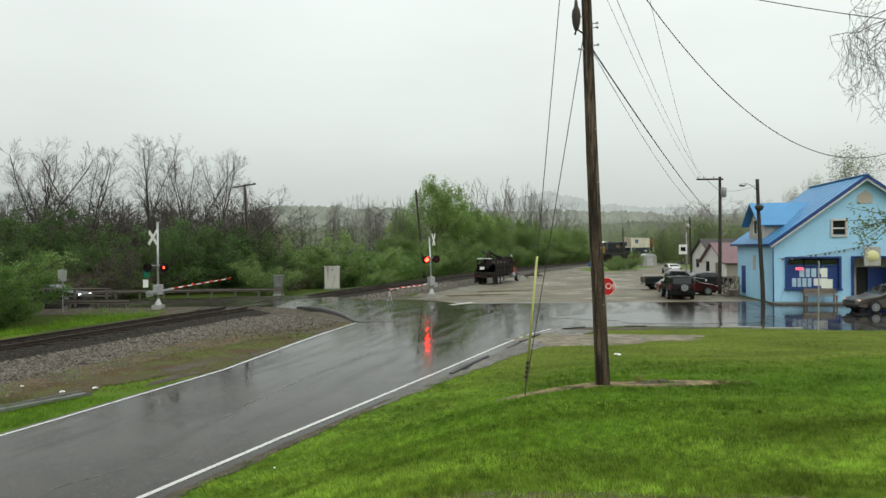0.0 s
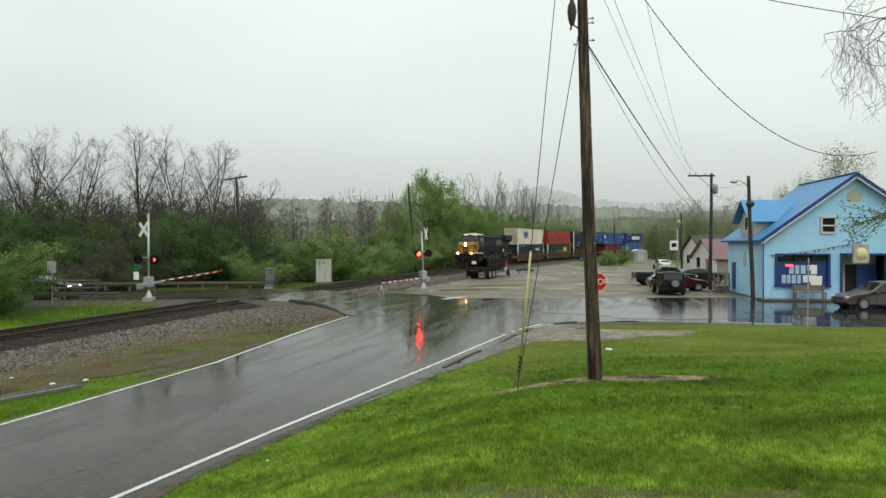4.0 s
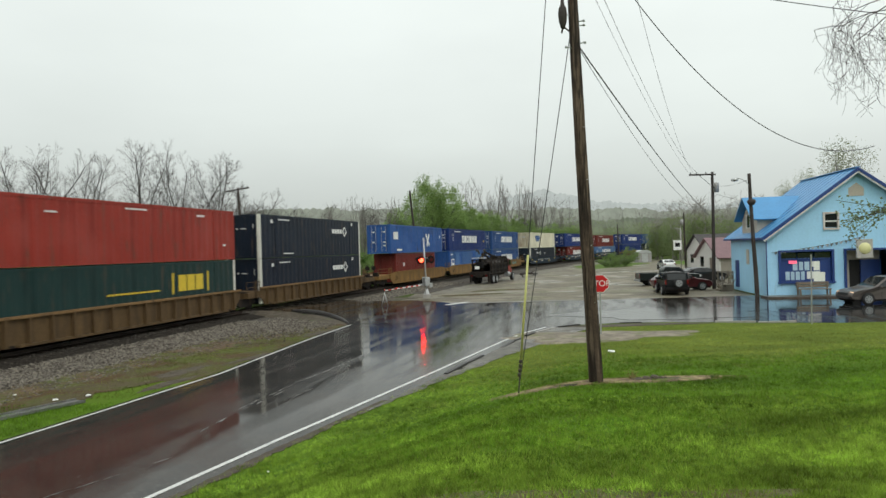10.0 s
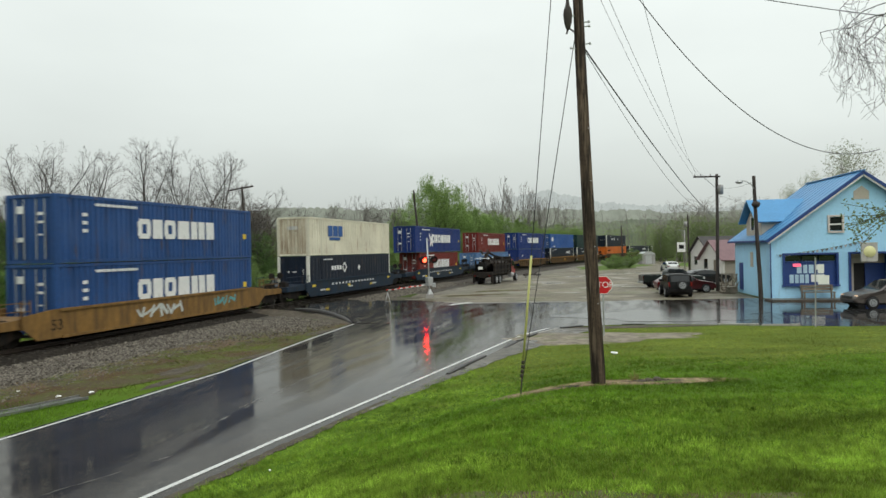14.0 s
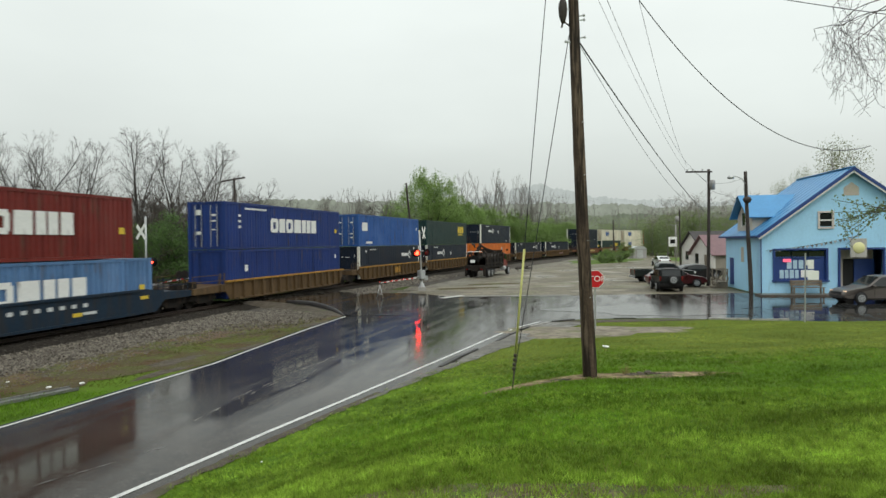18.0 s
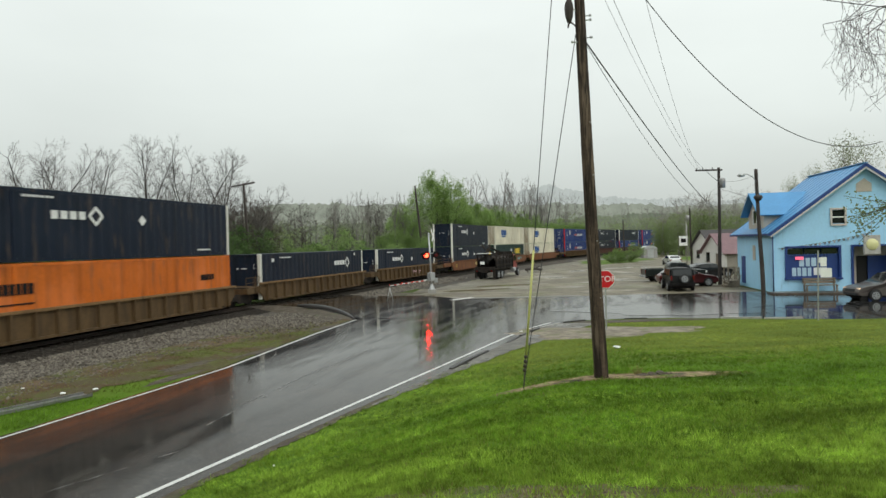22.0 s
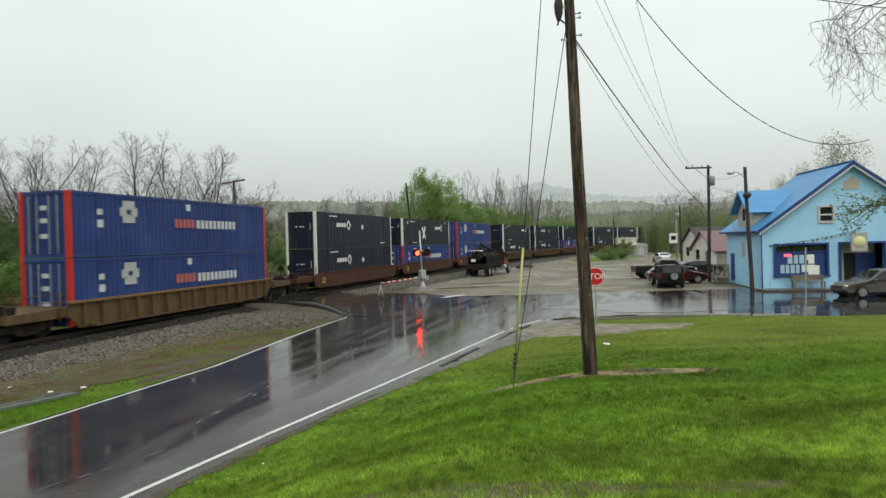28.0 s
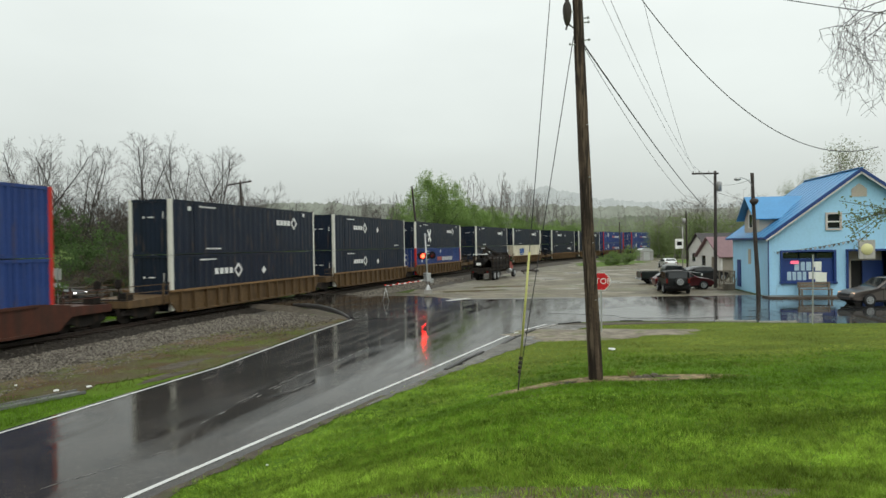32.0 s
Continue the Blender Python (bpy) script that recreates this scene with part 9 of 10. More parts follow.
def far_woods(name, n, place, label, leaf, leaves_each, size, bark=None):
    """Many far trees in one mesh: trunks with forking twigs, and leaf clumps."""
    V, F, Q = [], [], []
    for i in range(n):
        x, y, h = place(i)
        g = float(ground_z(x, y))
        segs = []
        lean = rng.normal(size=2) * 0.03
        p = Vector((x, y, g - 0.2))
        for k in range(6):
            q = Vector((x + lean[0] * h * (k + 1) / 6, y + lean[1] * h * (k + 1) / 6, g + h * (k + 1) / 6))
            segs.append((p, q, 0.16 * (1 - k / 7), 0.16 * (1 - (k + 1) / 7), 0))
            if k > 0:
                for _ in range(4):
                    e = q + Vector((rng.normal() * h * 0.10, rng.normal() * h * 0.10, h * rng.uniform(0.06, 0.17)))
                    segs.append((q, e, 0.05, 0.02, 1))
                    for _ in range(3):
                        e2 = e + Vector((rng.normal() * h * 0.05, rng.normal() * h * 0.05, h * rng.uniform(0.03, 0.1)))
                        segs.append((e, e2, 0.025, 0.015, 1))
            p = q
        v, f = skin(segs, lambda lv: True, 3)
        b = len(V)
        V += v
        F += [tuple(b + j for j in ff) for ff in f]
        m = int(leaves_each * rng.uniform(0.2, 1.6))
        c = np.stack([x + rng.normal(size=m) * h * 0.14, y + rng.normal(size=m) * h * 0.14, g + h * (0.1 + 0.75 * rng.random(m))], -1)
        Q.append(c)
    o = tagged(new(name, mesh_of(name, V, F, bark or M_TWIG)), label, "woods", kind="stuff")
    q, f = leaf_quads(np.concatenate(Q), size, rng)
    tagged(new(name, mesh_of(name, q.tolist(), f.tolist(), leaf)), label, "woods", kind="stuff")
    return o


def band(c0, c1, d0, d1, h0, h1):
    def f(i):
        d = rng.uniform(d0, d1)
        x, y = spot(rng.uniform(c0, c1), d)
        return x, y, rng.uniform(h0, h1)
    return f


far_woods("far_woods", 75, band(240, 640, 210, 300, 11, 17), "distant mixed woods in thin yellow-green spring leaf", L_HAZE, 1500, 0.14, M_MISTBARK)
far_woods("far_woods", 80, band(-300, 260, 180, 260, 11, 16.5), "distant mixed woods in thin yellow-green spring leaf", L_HAZE, 1200, 0.14, M_MISTBARK)
far_woods("far_woods", 130, band(-820, -300, 74, 104, 4.5, 8.5), "brown and olive undergrowth of thin stems", L_UNDER, 850, 0.13)
far_woods("far_woods", 210, band(-810, -300, 80, 112, 6.0, 10.5), "thin brown leafless wood behind the undergrowth", L_UNDER, 240, 0.11, M_BROWNBARK)
far_woods("far_woods", 55, band(-340, -30, 132, 170, 9, 12.5), "grey-brown woods with first olive leaf", L_DULL, 130, 0.16)
far_woods("far_woods", 110, band(-900, -260, 105, 170, 9, 13), "distant brown and olive woods behind the river road", L_DULL, 150, 0.22)
far_woods("far_woods", 70, band(382, 640, 140, 178, 7, 12.5), "green wood edge where the track bends away", L_HAZE, 2600, 0.12, M_HAZEBARK)


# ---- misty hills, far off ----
# The hills' haze is put in as an even surface glow, without fog.
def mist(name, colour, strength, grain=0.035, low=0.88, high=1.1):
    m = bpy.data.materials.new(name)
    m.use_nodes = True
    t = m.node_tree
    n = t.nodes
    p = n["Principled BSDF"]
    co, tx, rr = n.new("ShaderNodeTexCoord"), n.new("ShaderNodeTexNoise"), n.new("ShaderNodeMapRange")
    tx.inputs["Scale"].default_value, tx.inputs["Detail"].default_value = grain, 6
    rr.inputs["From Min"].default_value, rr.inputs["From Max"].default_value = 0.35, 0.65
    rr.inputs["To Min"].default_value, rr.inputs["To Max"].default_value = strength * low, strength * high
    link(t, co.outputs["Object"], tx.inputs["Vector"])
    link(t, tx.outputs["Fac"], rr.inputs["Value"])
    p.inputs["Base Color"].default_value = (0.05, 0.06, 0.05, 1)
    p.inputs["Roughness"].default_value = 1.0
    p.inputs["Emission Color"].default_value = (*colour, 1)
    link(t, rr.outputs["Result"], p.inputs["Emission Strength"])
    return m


def ridge(name, depth, tops, material, label, seed):
    """A wooded ridge: tops are (column, height) pairs."""
    r = np.random.default_rng(seed)
    cols = np.linspace(tops[0][0], tops[-1][0], 700)
    hs = np.interp(cols, [a for a, b in tops], [b for a, b in tops]) * depth / 1155
    hs = hs + r.normal(size=700) * depth * 0.0012 + np.convolve(r.normal(size=700), np.ones(9) / 9, "same") * depth * 0.004
    verts, faces = [], []
    for c, h in zip(cols, hs):
        x = c / 1155 * depth
        verts += [(x, depth, -2.0), (x, depth + depth * 0.02, (h + 3.9) * 0.6), (x, depth + depth * 0.05, h + 3.9)]
    for i in range(len(cols) - 1):
        for k in range(2):
            faces.append((3 * i + k, 3 * (i + 1) + k, 3 * (i + 1) + k + 1, 3 * i + k + 1))
    return tagged(new(name, mesh_of(name, verts, faces, material)), label, "hills", kind="structure")


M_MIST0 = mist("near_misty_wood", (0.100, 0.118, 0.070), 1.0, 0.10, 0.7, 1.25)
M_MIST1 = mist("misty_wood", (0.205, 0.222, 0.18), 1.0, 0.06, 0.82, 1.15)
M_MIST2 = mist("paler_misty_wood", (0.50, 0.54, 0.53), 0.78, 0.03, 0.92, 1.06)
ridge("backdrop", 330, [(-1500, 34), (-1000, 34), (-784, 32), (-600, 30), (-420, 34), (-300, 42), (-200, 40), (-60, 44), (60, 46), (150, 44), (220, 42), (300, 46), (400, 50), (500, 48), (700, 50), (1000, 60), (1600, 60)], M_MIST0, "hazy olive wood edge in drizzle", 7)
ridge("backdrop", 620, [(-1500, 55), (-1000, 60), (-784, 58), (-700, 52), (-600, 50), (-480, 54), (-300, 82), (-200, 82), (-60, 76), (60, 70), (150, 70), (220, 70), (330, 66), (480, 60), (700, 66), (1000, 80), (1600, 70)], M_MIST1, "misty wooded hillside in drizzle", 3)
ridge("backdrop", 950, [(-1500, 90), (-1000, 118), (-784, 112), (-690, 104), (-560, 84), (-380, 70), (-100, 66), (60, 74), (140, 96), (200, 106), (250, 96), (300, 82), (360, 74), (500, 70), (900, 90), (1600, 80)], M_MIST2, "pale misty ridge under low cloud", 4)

# an unseen ring of dark hills, added behind the viewer to dim reflections
def unseen_hill_ring(a0, a1, dist, height, material, label, seed):
    r = np.random.default_rng(seed)
    n = 360
    a = np.radians(np.linspace(a0, a1, n))
    h = height * (1 + 0.18 * np.sin(a * 5 + seed) + 0.1 * np.sin(a * 13)) + r.normal(size=n) * 1.3
    verts, faces = [], []
    for k in range(n):
        for out, up in ((1.0, -3.0), (1.06, h[k] * 0.55), (1.16, h[k])):
            verts.append((math.sin(a[k]) * dist * out, math.cos(a[k]) * dist * out, up))
    for k in range(n - 1):
        for j in range(2):
            faces.append((3 * k + j, 3 * k + 3 + j, 3 * k + 4 + j, 3 * k + 1 + j))
    return tagged(new("backdrop", mesh_of("backdrop", verts, faces, material)), label, "hills", kind="structure")


unseen_hill_ring(58, 302, 240, 48, M_MIST0, "unseen ring of hills added to dim reflections", 12)

# ---- ground cover and small things ----
def blob(name, cx, cy, rx, ry, turn, material, label, lift=0.02, seed=0, n=40):
    """A ragged patch laid on the ground."""
    rr = random.Random(seed)
    bm = BM()
    rings = []
    ph = [rr.uniform(0, 6) for _ in range(3)]
    for j in range(1, 7):
        ring = []
        for k in range(n):
            a = k * math.tau / n
            e = 1 + 0.14 * math.sin(3 * a + ph[0]) + 0.10 * math.sin(7 * a + ph[1]) + rr.uniform(-0.05, 0.05) * (j == 6)
            u, v = rx * e * j / 6 * math.cos(a), ry * e * j / 6 * math.sin(a)
            x = cx + u * math.cos(turn) - v * math.sin(turn)
            y = cy + u * math.sin(turn) + v * math.cos(turn)
            ring.append(bm.verts.new((x, y, float(ground_z(x, y)) + lift * (1.0 - 0.9 * (j == 6)))))
        rings.append(ring)
    bm.faces.new(rings[0])
    for j in range(5):
        for k in range(n):
            bm.faces.new((rings[j][k], rings[j + 1][k], rings[j + 1][(k + 1) % n], rings[j][(k + 1) % n]))
    bmesh.ops.recalc_face_normals(bm, faces=bm.faces[:])
    bm.normal_update()
    if sum(f.normal.z for f in bm.faces) < 0:
        bmesh.ops.reverse_faces(bm, faces=bm.faces[:])
    for f in bm.faces:
        f.smooth = True
    return tagged(part(name, bm, material), label, "bare ground", kind="structure")


M_VERGE = noise_mix("thin_muddy_grass", [((0.085, 0.070, 0.040), 1, 0, 1), ((0.085, 0.098, 0.026), 0.6, 0.45, 0.62), ((0.085, 0.052, 0.030), 0.8, 0.5, 0.62), ((0.135, 0.12, 0.07), 5, 0.56, 0.7)], 0.85, 22, 0.9, gloss=0.1)
M_PALEDIRT = noise_mix("pale_wet_dirt", [((0.17, 0.142, 0.105), 1, 0, 1), ((0.25, 0.215, 0.165), 1.2, 0.45, 0.6), ((0.10, 0.082, 0.058), 2.6, 0.52, 0.66), ((0.11, 0.12, 0.04), 0.9, 0.54, 0.66)], 0.7, 20, 0.5)
M_STRAWDIRT = noise_mix("straw_and_earth", [((0.17, 0.12, 0.065), 1, 0, 1), ((0.32, 0.25, 0.13), 4, 0.46, 0.6), ((0.028, 0.02, 0.014), 2.2, 0.55, 0.64), ((0.10, 0.14, 0.02), 1.3, 0.56, 0.66)], 0.85, 25, 0.8)
M_WORN = noise_mix("worn_brown_ground", [((0.090, 0.088, 0.034), 1, 0, 1), ((0.15, 0.118, 0.07), 6, 0.46, 0.62), ((0.075, 0.12, 0.016), 3.2, 0.5, 0.6), ((0.045, 0.036, 0.022), 9, 0.55, 0.66)], 0.85, 25, 0.9)
M_BROWNGRASS = noise_mix("brown_dry_grass", [((0.120, 0.074, 0.045), 1, 0, 1), ((0.072, 0.085, 0.022), 0.7, 0.44, 0.58), ((0.05, 0.036, 0.024), 1.6, 0.5, 0.64), ((0.14, 0.10, 0.06), 6, 0.56, 0.7)], 0.85, 22, 0.9)
blob("dirt_patch", 6.6, 27.6, 4.1, 2.0, -0.05, M_PALEDIRT, "pale wet bare earth beside the road corner", 0.03, 1)
M_GRAVELEDGE = noise_mix("wet_grey_gravel", [((0.090, 0.083, 0.070), 1, 0, 1), ((0.140, 0.130, 0.108), 1.4, 0.45, 0.6), ((0.050, 0.046, 0.038), 2.4, 0.52, 0.64), ((0.17, 0.16, 0.14), 12, 0.58, 0.7)], 0.5, 25, 0.8, wet=(0.6, 0.5, 0.64, 0.15))
kx = [(float(np.interp(y, [b for a, b in ROAD_RIGHT], [a for a, b in ROAD_RIGHT])), y) for y in np.linspace(16, 31.2, 40)]
rv = random.Random(33)
ribbon("verge", [(x + 0.52, y) for x, y in kx], [(x + float(np.interp(y, [16, 20, 25, 29, 31.5], [0.6, 0.95, 1.7, 2.5, 2.9])) + rv.uniform(-0.12, 0.12), y) for x, y in kx], M_GRAVELEDGE,
       lambda x, y: float(ground_z(x, y)), "pale wet gravelly dirt between kerb and lawn", "verge", 0.022)
blob("dirt_patch", 4.6, 15.2, 2.3, 0.42, 0.06, M_STRAWDIRT, "straw and bare earth round the pole", 0.03, 2)
blob("dirt_patch", 4.85, 15.2, 0.42, 0.15, 0.06, M_DIRT, "dark bare earth beside the pole", 0.045, 21)
blob("dirt_patch", 2.3, 14.75, 1.3, 0.30, 0.12, M_STRAWDIRT, "straw and bare earth round the guy anchor", 0.03, 3)
blob("dirt_patch", -8.2, 36.6, 2.6, 1.5, 1.1, M_DIRT, "dark mud at the corner of the crossing", 0.03, 4)
blob("dirt_patch", -8.6, 30.5, 5.2, 1.25, 1.33, M_BROWNGRASS, "thin muddy grass along the road", 0.02, 6)
blob("dirt_patch", -6.1, 36.0, 1.9, 0.9, 1.1, M_DIRT, "dark mud inside the asphalt lip", 0.034, 14)
blob("dirt_patch", -4.6, 52.4, 3.6, 1.2, 0.3, M_DIRT, "dark stony earth beside the crossing", 0.03, 15)
for k, (x, y, rx, ry) in enumerate(((0.9, 5.75, 1.4, 0.32), (-0.95, 5.8, 0.95, 0.24), (2.5, 5.7, 0.85, 0.2))):
    blob("dirt_patch", x, y, rx, ry, 0.02, M_WORN, "thin worn grass over brown earth", 0.008, 7 + 30 * k)
blob("dirt_patch", 9.2, 31.3, 3.6, 0.45, 0.02, M_DIRT, "dark wet soil along the kerb", 0.03, 71)
ex = [(float(np.interp(y, [b for a, b in ROAD_RIGHT], [a for a, b in ROAD_RIGHT])), y) for y in np.linspace(2.5, 17, 130)]
rv = random.Random(77)
ribbon("verge", [(x + 0.36 + rv.uniform(-0.03, 0.03), y) for x, y in ex], [(x + 0.60 + rv.uniform(-0.06, 0.08) + 0.05 * math.sin(y * 3.3), y) for x, y in ex], M_DIRT,
       lambda x, y: float(ground_z(x, y)), "dark crumbling dirt edge between asphalt and grass", "verge", 0.02)
blob("dirt_patch", 2.6, 55.0, 3.0, 0.9, 0.3, M_VERGE, "sparse grass on the gravel", 0.03, 8)
blob("dirt_patch", 5.5, 60.0, 3.2, 0.8, 0.3, M_VERGE, "sparse grass on the gravel", 0.03, 9)
M_ROUGHGRASS = noise_mix("rough_lot_grass", [((0.075, 0.135, 0.022), 1, 0, 1), ((0.115, 0.175, 0.035), 0.4, 0.42, 0.6), ((0.10, 0.085, 0.045), 0.6, 0.56, 0.7)], 0.85, 18, 0.7, gloss=0.1)
blob("rough_grass", 32.0, 122.0, 15.0, 5.6, 1.05, M_ROUGHGRASS, "rough green grass beside the gravel track", 0.04, 10)
blob("rough_grass", 47.5, 128.0, 12.0, 2.6, 1.25, M_ROUGHGRASS, "rough green grass beside the gravel track", 0.04, 11)


for k, (x, y, rx, ry) in enumerate(((-9.7, 24.4, 1.5, 0.5), (-8.2, 26.8, 1.9, 0.7), (-6.9, 29.6, 1.6, 0.6))):
    blob("rough_grass", x, y, rx * 0.9, ry * 0.8, 1.15, M_VERGE, "patchy green grass between stones and road", 0.026, 50 + k)
for k, (x, y, rx, ry) in enumerate(((-8.7, 22.1, 1.3, 0.42), (-8.3, 20.2, 1.2, 0.26), (-7.1, 24.6, 1.5, 0.22), (-5.9, 31.6, 1.5, 0.35))):
    blob("dirt_patch", x, y, rx, ry, 1.2, M_DIRT, "dark wet earth beside the road", 0.03, 60 + k)


def side_strip(s0, s1, a, b, material, label, lift):
    n = 90
    ss = np.linspace(s0, s1, n)
    rr = random.Random(9)
    L = [on_track(s, a + rr.uniform(-0.25, 0.25))[:2] for s in ss]
    R = [on_track(s, b + rr.uniform(-0.35, 0.35))[:2] for s in ss]
    return ribbon("verge", L, R, material, lambda x, y: float(ground_z(x, y)), label, "verge", lift)


def verge_fill(s0, s1):
    """Thin muddy grass between the stones and the road."""
    L, R, rv = [], [], random.Random(12)
    for s in np.linspace(s0, s1, 120):
        x, y, th = on_track(s, 5.1)
        L.append((x, y))
        R.append((float(np.interp(y, [b for a, b in ROAD_LEFT], [a for a, b in ROAD_LEFT])) - float(np.interp(y, [6, 15, 19, 22], [3.0, 2.4, 1.7, 0.62])) + min(0.22, rv.uniform(-0.2, 0.2) + 0.3 * math.sin(y * 1.7) * math.sin(y * 0.63)), y))
    return ribbon("verge", L, R, M_VERGE, lambda x, y: float(ground_z(x, y)), "thin muddy yellow-green grass beside the road", "verge", 0.018)


verge_fill(-26, 9.5)
lx = [(float(np.interp(y, [b for a, b in ROAD_LEFT], [a for a, b in ROAD_LEFT])), y) for y in np.linspace(20.6, 35.5, 100)]
rv = random.Random(78)
ribbon("verge", [(x - 1.3, y) for x, y in lx], [(x - 0.22 - 0.06 * rv.random(), y) for x, y in lx], M_VERGE,
       lambda x, y: float(ground_z(x, y)), "muddy edge between thin grass and asphalt", "verge", 0.0145)
M_TRACKSIDE = noise_mix("dark_trackside_gravel", [((0.134, 0.119, 0.090), 1, 0, 1), ((0.192, 0.175, 0.136), 0.5, 0.45, 0.62), ((0.090, 0.079, 0.058), 0.9, 0.5, 0.66), ((0.109, 0.122, 0.045), 0.35, 0.56, 0.68), ((0.243, 0.224, 0.192), 7, 0.58, 0.7)], 0.65, 16, 0.8)
side_strip(33, 150, 5.0, 10.5, M_TRACKSIDE, "dark wet gravel between track and lot", 0.014)
side_strip(33, 110, 4.8, 7.0, M_BALLAST, "spread ballast stones along the lot", 0.02)
side_strip(-69, 7, 4.9, 6.7, M_BROWNGRASS, "brown dry grass along the ballast", 0.022)

# ties
bed = bpy.data.objects["ballast_bed"]
t0 = None
rt = random.Random(2)
for k in range(165):
    s = -24 + 0.56 * k
    x, y, th = on_track(s)
    if -15.4 < x < -8.8 and 41.5 < y < 51.5:
        continue
    m = pose(x, y, 0.175 + rt.uniform(-0.01, 0.012), 0, rt.uniform(-1, 1), math.degrees(th) + 90 + rt.uniform(-1.5, 1.5))
    if t0 is None:
        t0 = part("tie", box(BM(), (0, 0, 0), (2.7, 0.23, 0.16), bevel=0.012), M_TIE, bed)
        t0.matrix_basis = m
    else:
        share(t0, m, bed)

# loose stones of the ballast
rng = np.random.default_rng(8)


def stones(name, n, s0, s1, a, b, size, material, label, spots=None):
    ico = BM()
    bmesh.ops.create_icosphere(ico, subdivisions=1, radius=1.0)
    iv = np.array([v.co[:] for v in ico.verts])
    fi = np.array([[v.index for v in f.verts] for f in ico.faces])
    ico.free()
    s = rng.uniform(s0, s1, n)
    d = rng.uniform(a, b, n)
    x = np.interp(s, TS, TX) + np.sin(np.interp(s, TS, TTH)) * d
    y = np.interp(s, TS, TY) - np.cos(np.interp(s, TS, TTH)) * d
    z = np.interp(d, [-3.4, -1.9, 1.9, 3.1, 5.2, 6.0], [0.02, 0.2, 0.2, 0.08, 0.012, 0.0])
    if spots is not None:
        n = len(spots)
        x, y, z = spots[:, 0], spots[:, 1], ground_z(spots[:, 0], spots[:, 1]) + 0.035
    r = size * rng.uniform(0.5, 1.3, (n, 1, 1))
    v = iv[None] * r * rng.uniform(0.6, 1.3, (n, 1, 3)) * (1 + 0.25 * rng.normal(size=(n, len(iv), 1)) * 0.6)
    a_ = rng.uniform(0, math.tau, n)
    ca, sa = np.cos(a_)[:, None], np.sin(a_)[:, None]
    v = np.stack([v[..., 0] * ca - v[..., 1] * sa, v[..., 0] * sa + v[..., 1] * ca, v[..., 2]], -1)
    v = v + np.stack([x, y, z], -1)[:, None, :]
    f = fi[None] + (np.arange(n) * len(iv))[:, None, None]
    return tagged(new(name, mesh_of(name, v.reshape(-1, 3).tolist(), f.reshape(-1, 3).tolist(), material)), label, "stones", kind="stuff")


def stone_mat(name, lo, hi):
    m = bpy.data.materials.new(name)
    m.use_nodes = True
    t = m.node_tree
    n = t.nodes
    p = n["Principled BSDF"]
    g, mx = n.new("ShaderNodeNewGeometry"), n.new("ShaderNodeMix")
    mx.data_type = "RGBA"
    mx.inputs["A"].default_value, mx.inputs["B"].default_value = (*lo, 1), (*hi, 1)
    link(t, g.outputs["Random Per Island"], mx.inputs["Factor"])
    link(t, mx.outputs["Result"], p.inputs["Base Color"])
    p.inputs["Roughness"].default_value, p.inputs["Specular IOR Level"].default_value = 0.65, 0.22
    return m


M_STONES = stone_mat("wet_crushed_stone", (0.036, 0.029, 0.022), (0.200, 0.178, 0.146))
M_DARKSTONES = stone_mat("oily_crushed_stone", (0.014, 0.012, 0.010), (0.060, 0.050, 0.040))
stones("ballast_stones", 17000, -19, 10.5, 2.75, 5.6, 0.055, M_STONES, "loose wet grey ballast stones")
stones("ballast_stones", 4200, -19, 11, 5.2, 7.2, 0.042, M_STONES, "scattered stones beyond the ballast")
stones("ballast_stones", 7000, 13, 51, 2.6, 5.2, 0.07, M_STONES, "loose wet grey ballast stones")
stones("ballast_stones", 9000, -19, 11, -2.6, 2.95, 0.045, M_DARKSTONES, "loose dark stones between the ties")
rc = np.random.default_rng(71)
corner = np.stack([-8.9 + rc.normal(size=6000) * 1.6, 36.0 + rc.normal(size=6000) * 2.6], -1)
corner = corner[(corner.sum(1) < 29.9) & (corner[:, 0] < np.interp(corner[:, 1], [b for a, b in ROAD_LEFT], [a for a, b in ROAD_LEFT]) - 0.7)]
stones("ballast_stones", 0, 0, 1, 0, 1, 0.045, M_STONES, "small wet stones strewn at the crossing corner", corner)


# grass blades
def lumps(x, y):
    """Clumps of taller growth, a hand's width to a pace across, for arrays: 0 to 1."""
    u = np.sin(x * 9.1 + 1.7 * np.sin(y * 5.3)) * np.sin(y * 8.3 + 1.9 * np.sin(x * 4.7 + 1.0))
    v = np.sin(x * 3.1 + 1.4 * np.sin(y * 2.3 + 0.6)) * np.sin(y * 2.7 + 1.6 * np.sin(x * 1.9))
    return np.clip(0.5 + 0.3 * u + 0.3 * v, 0.0, 1.0)


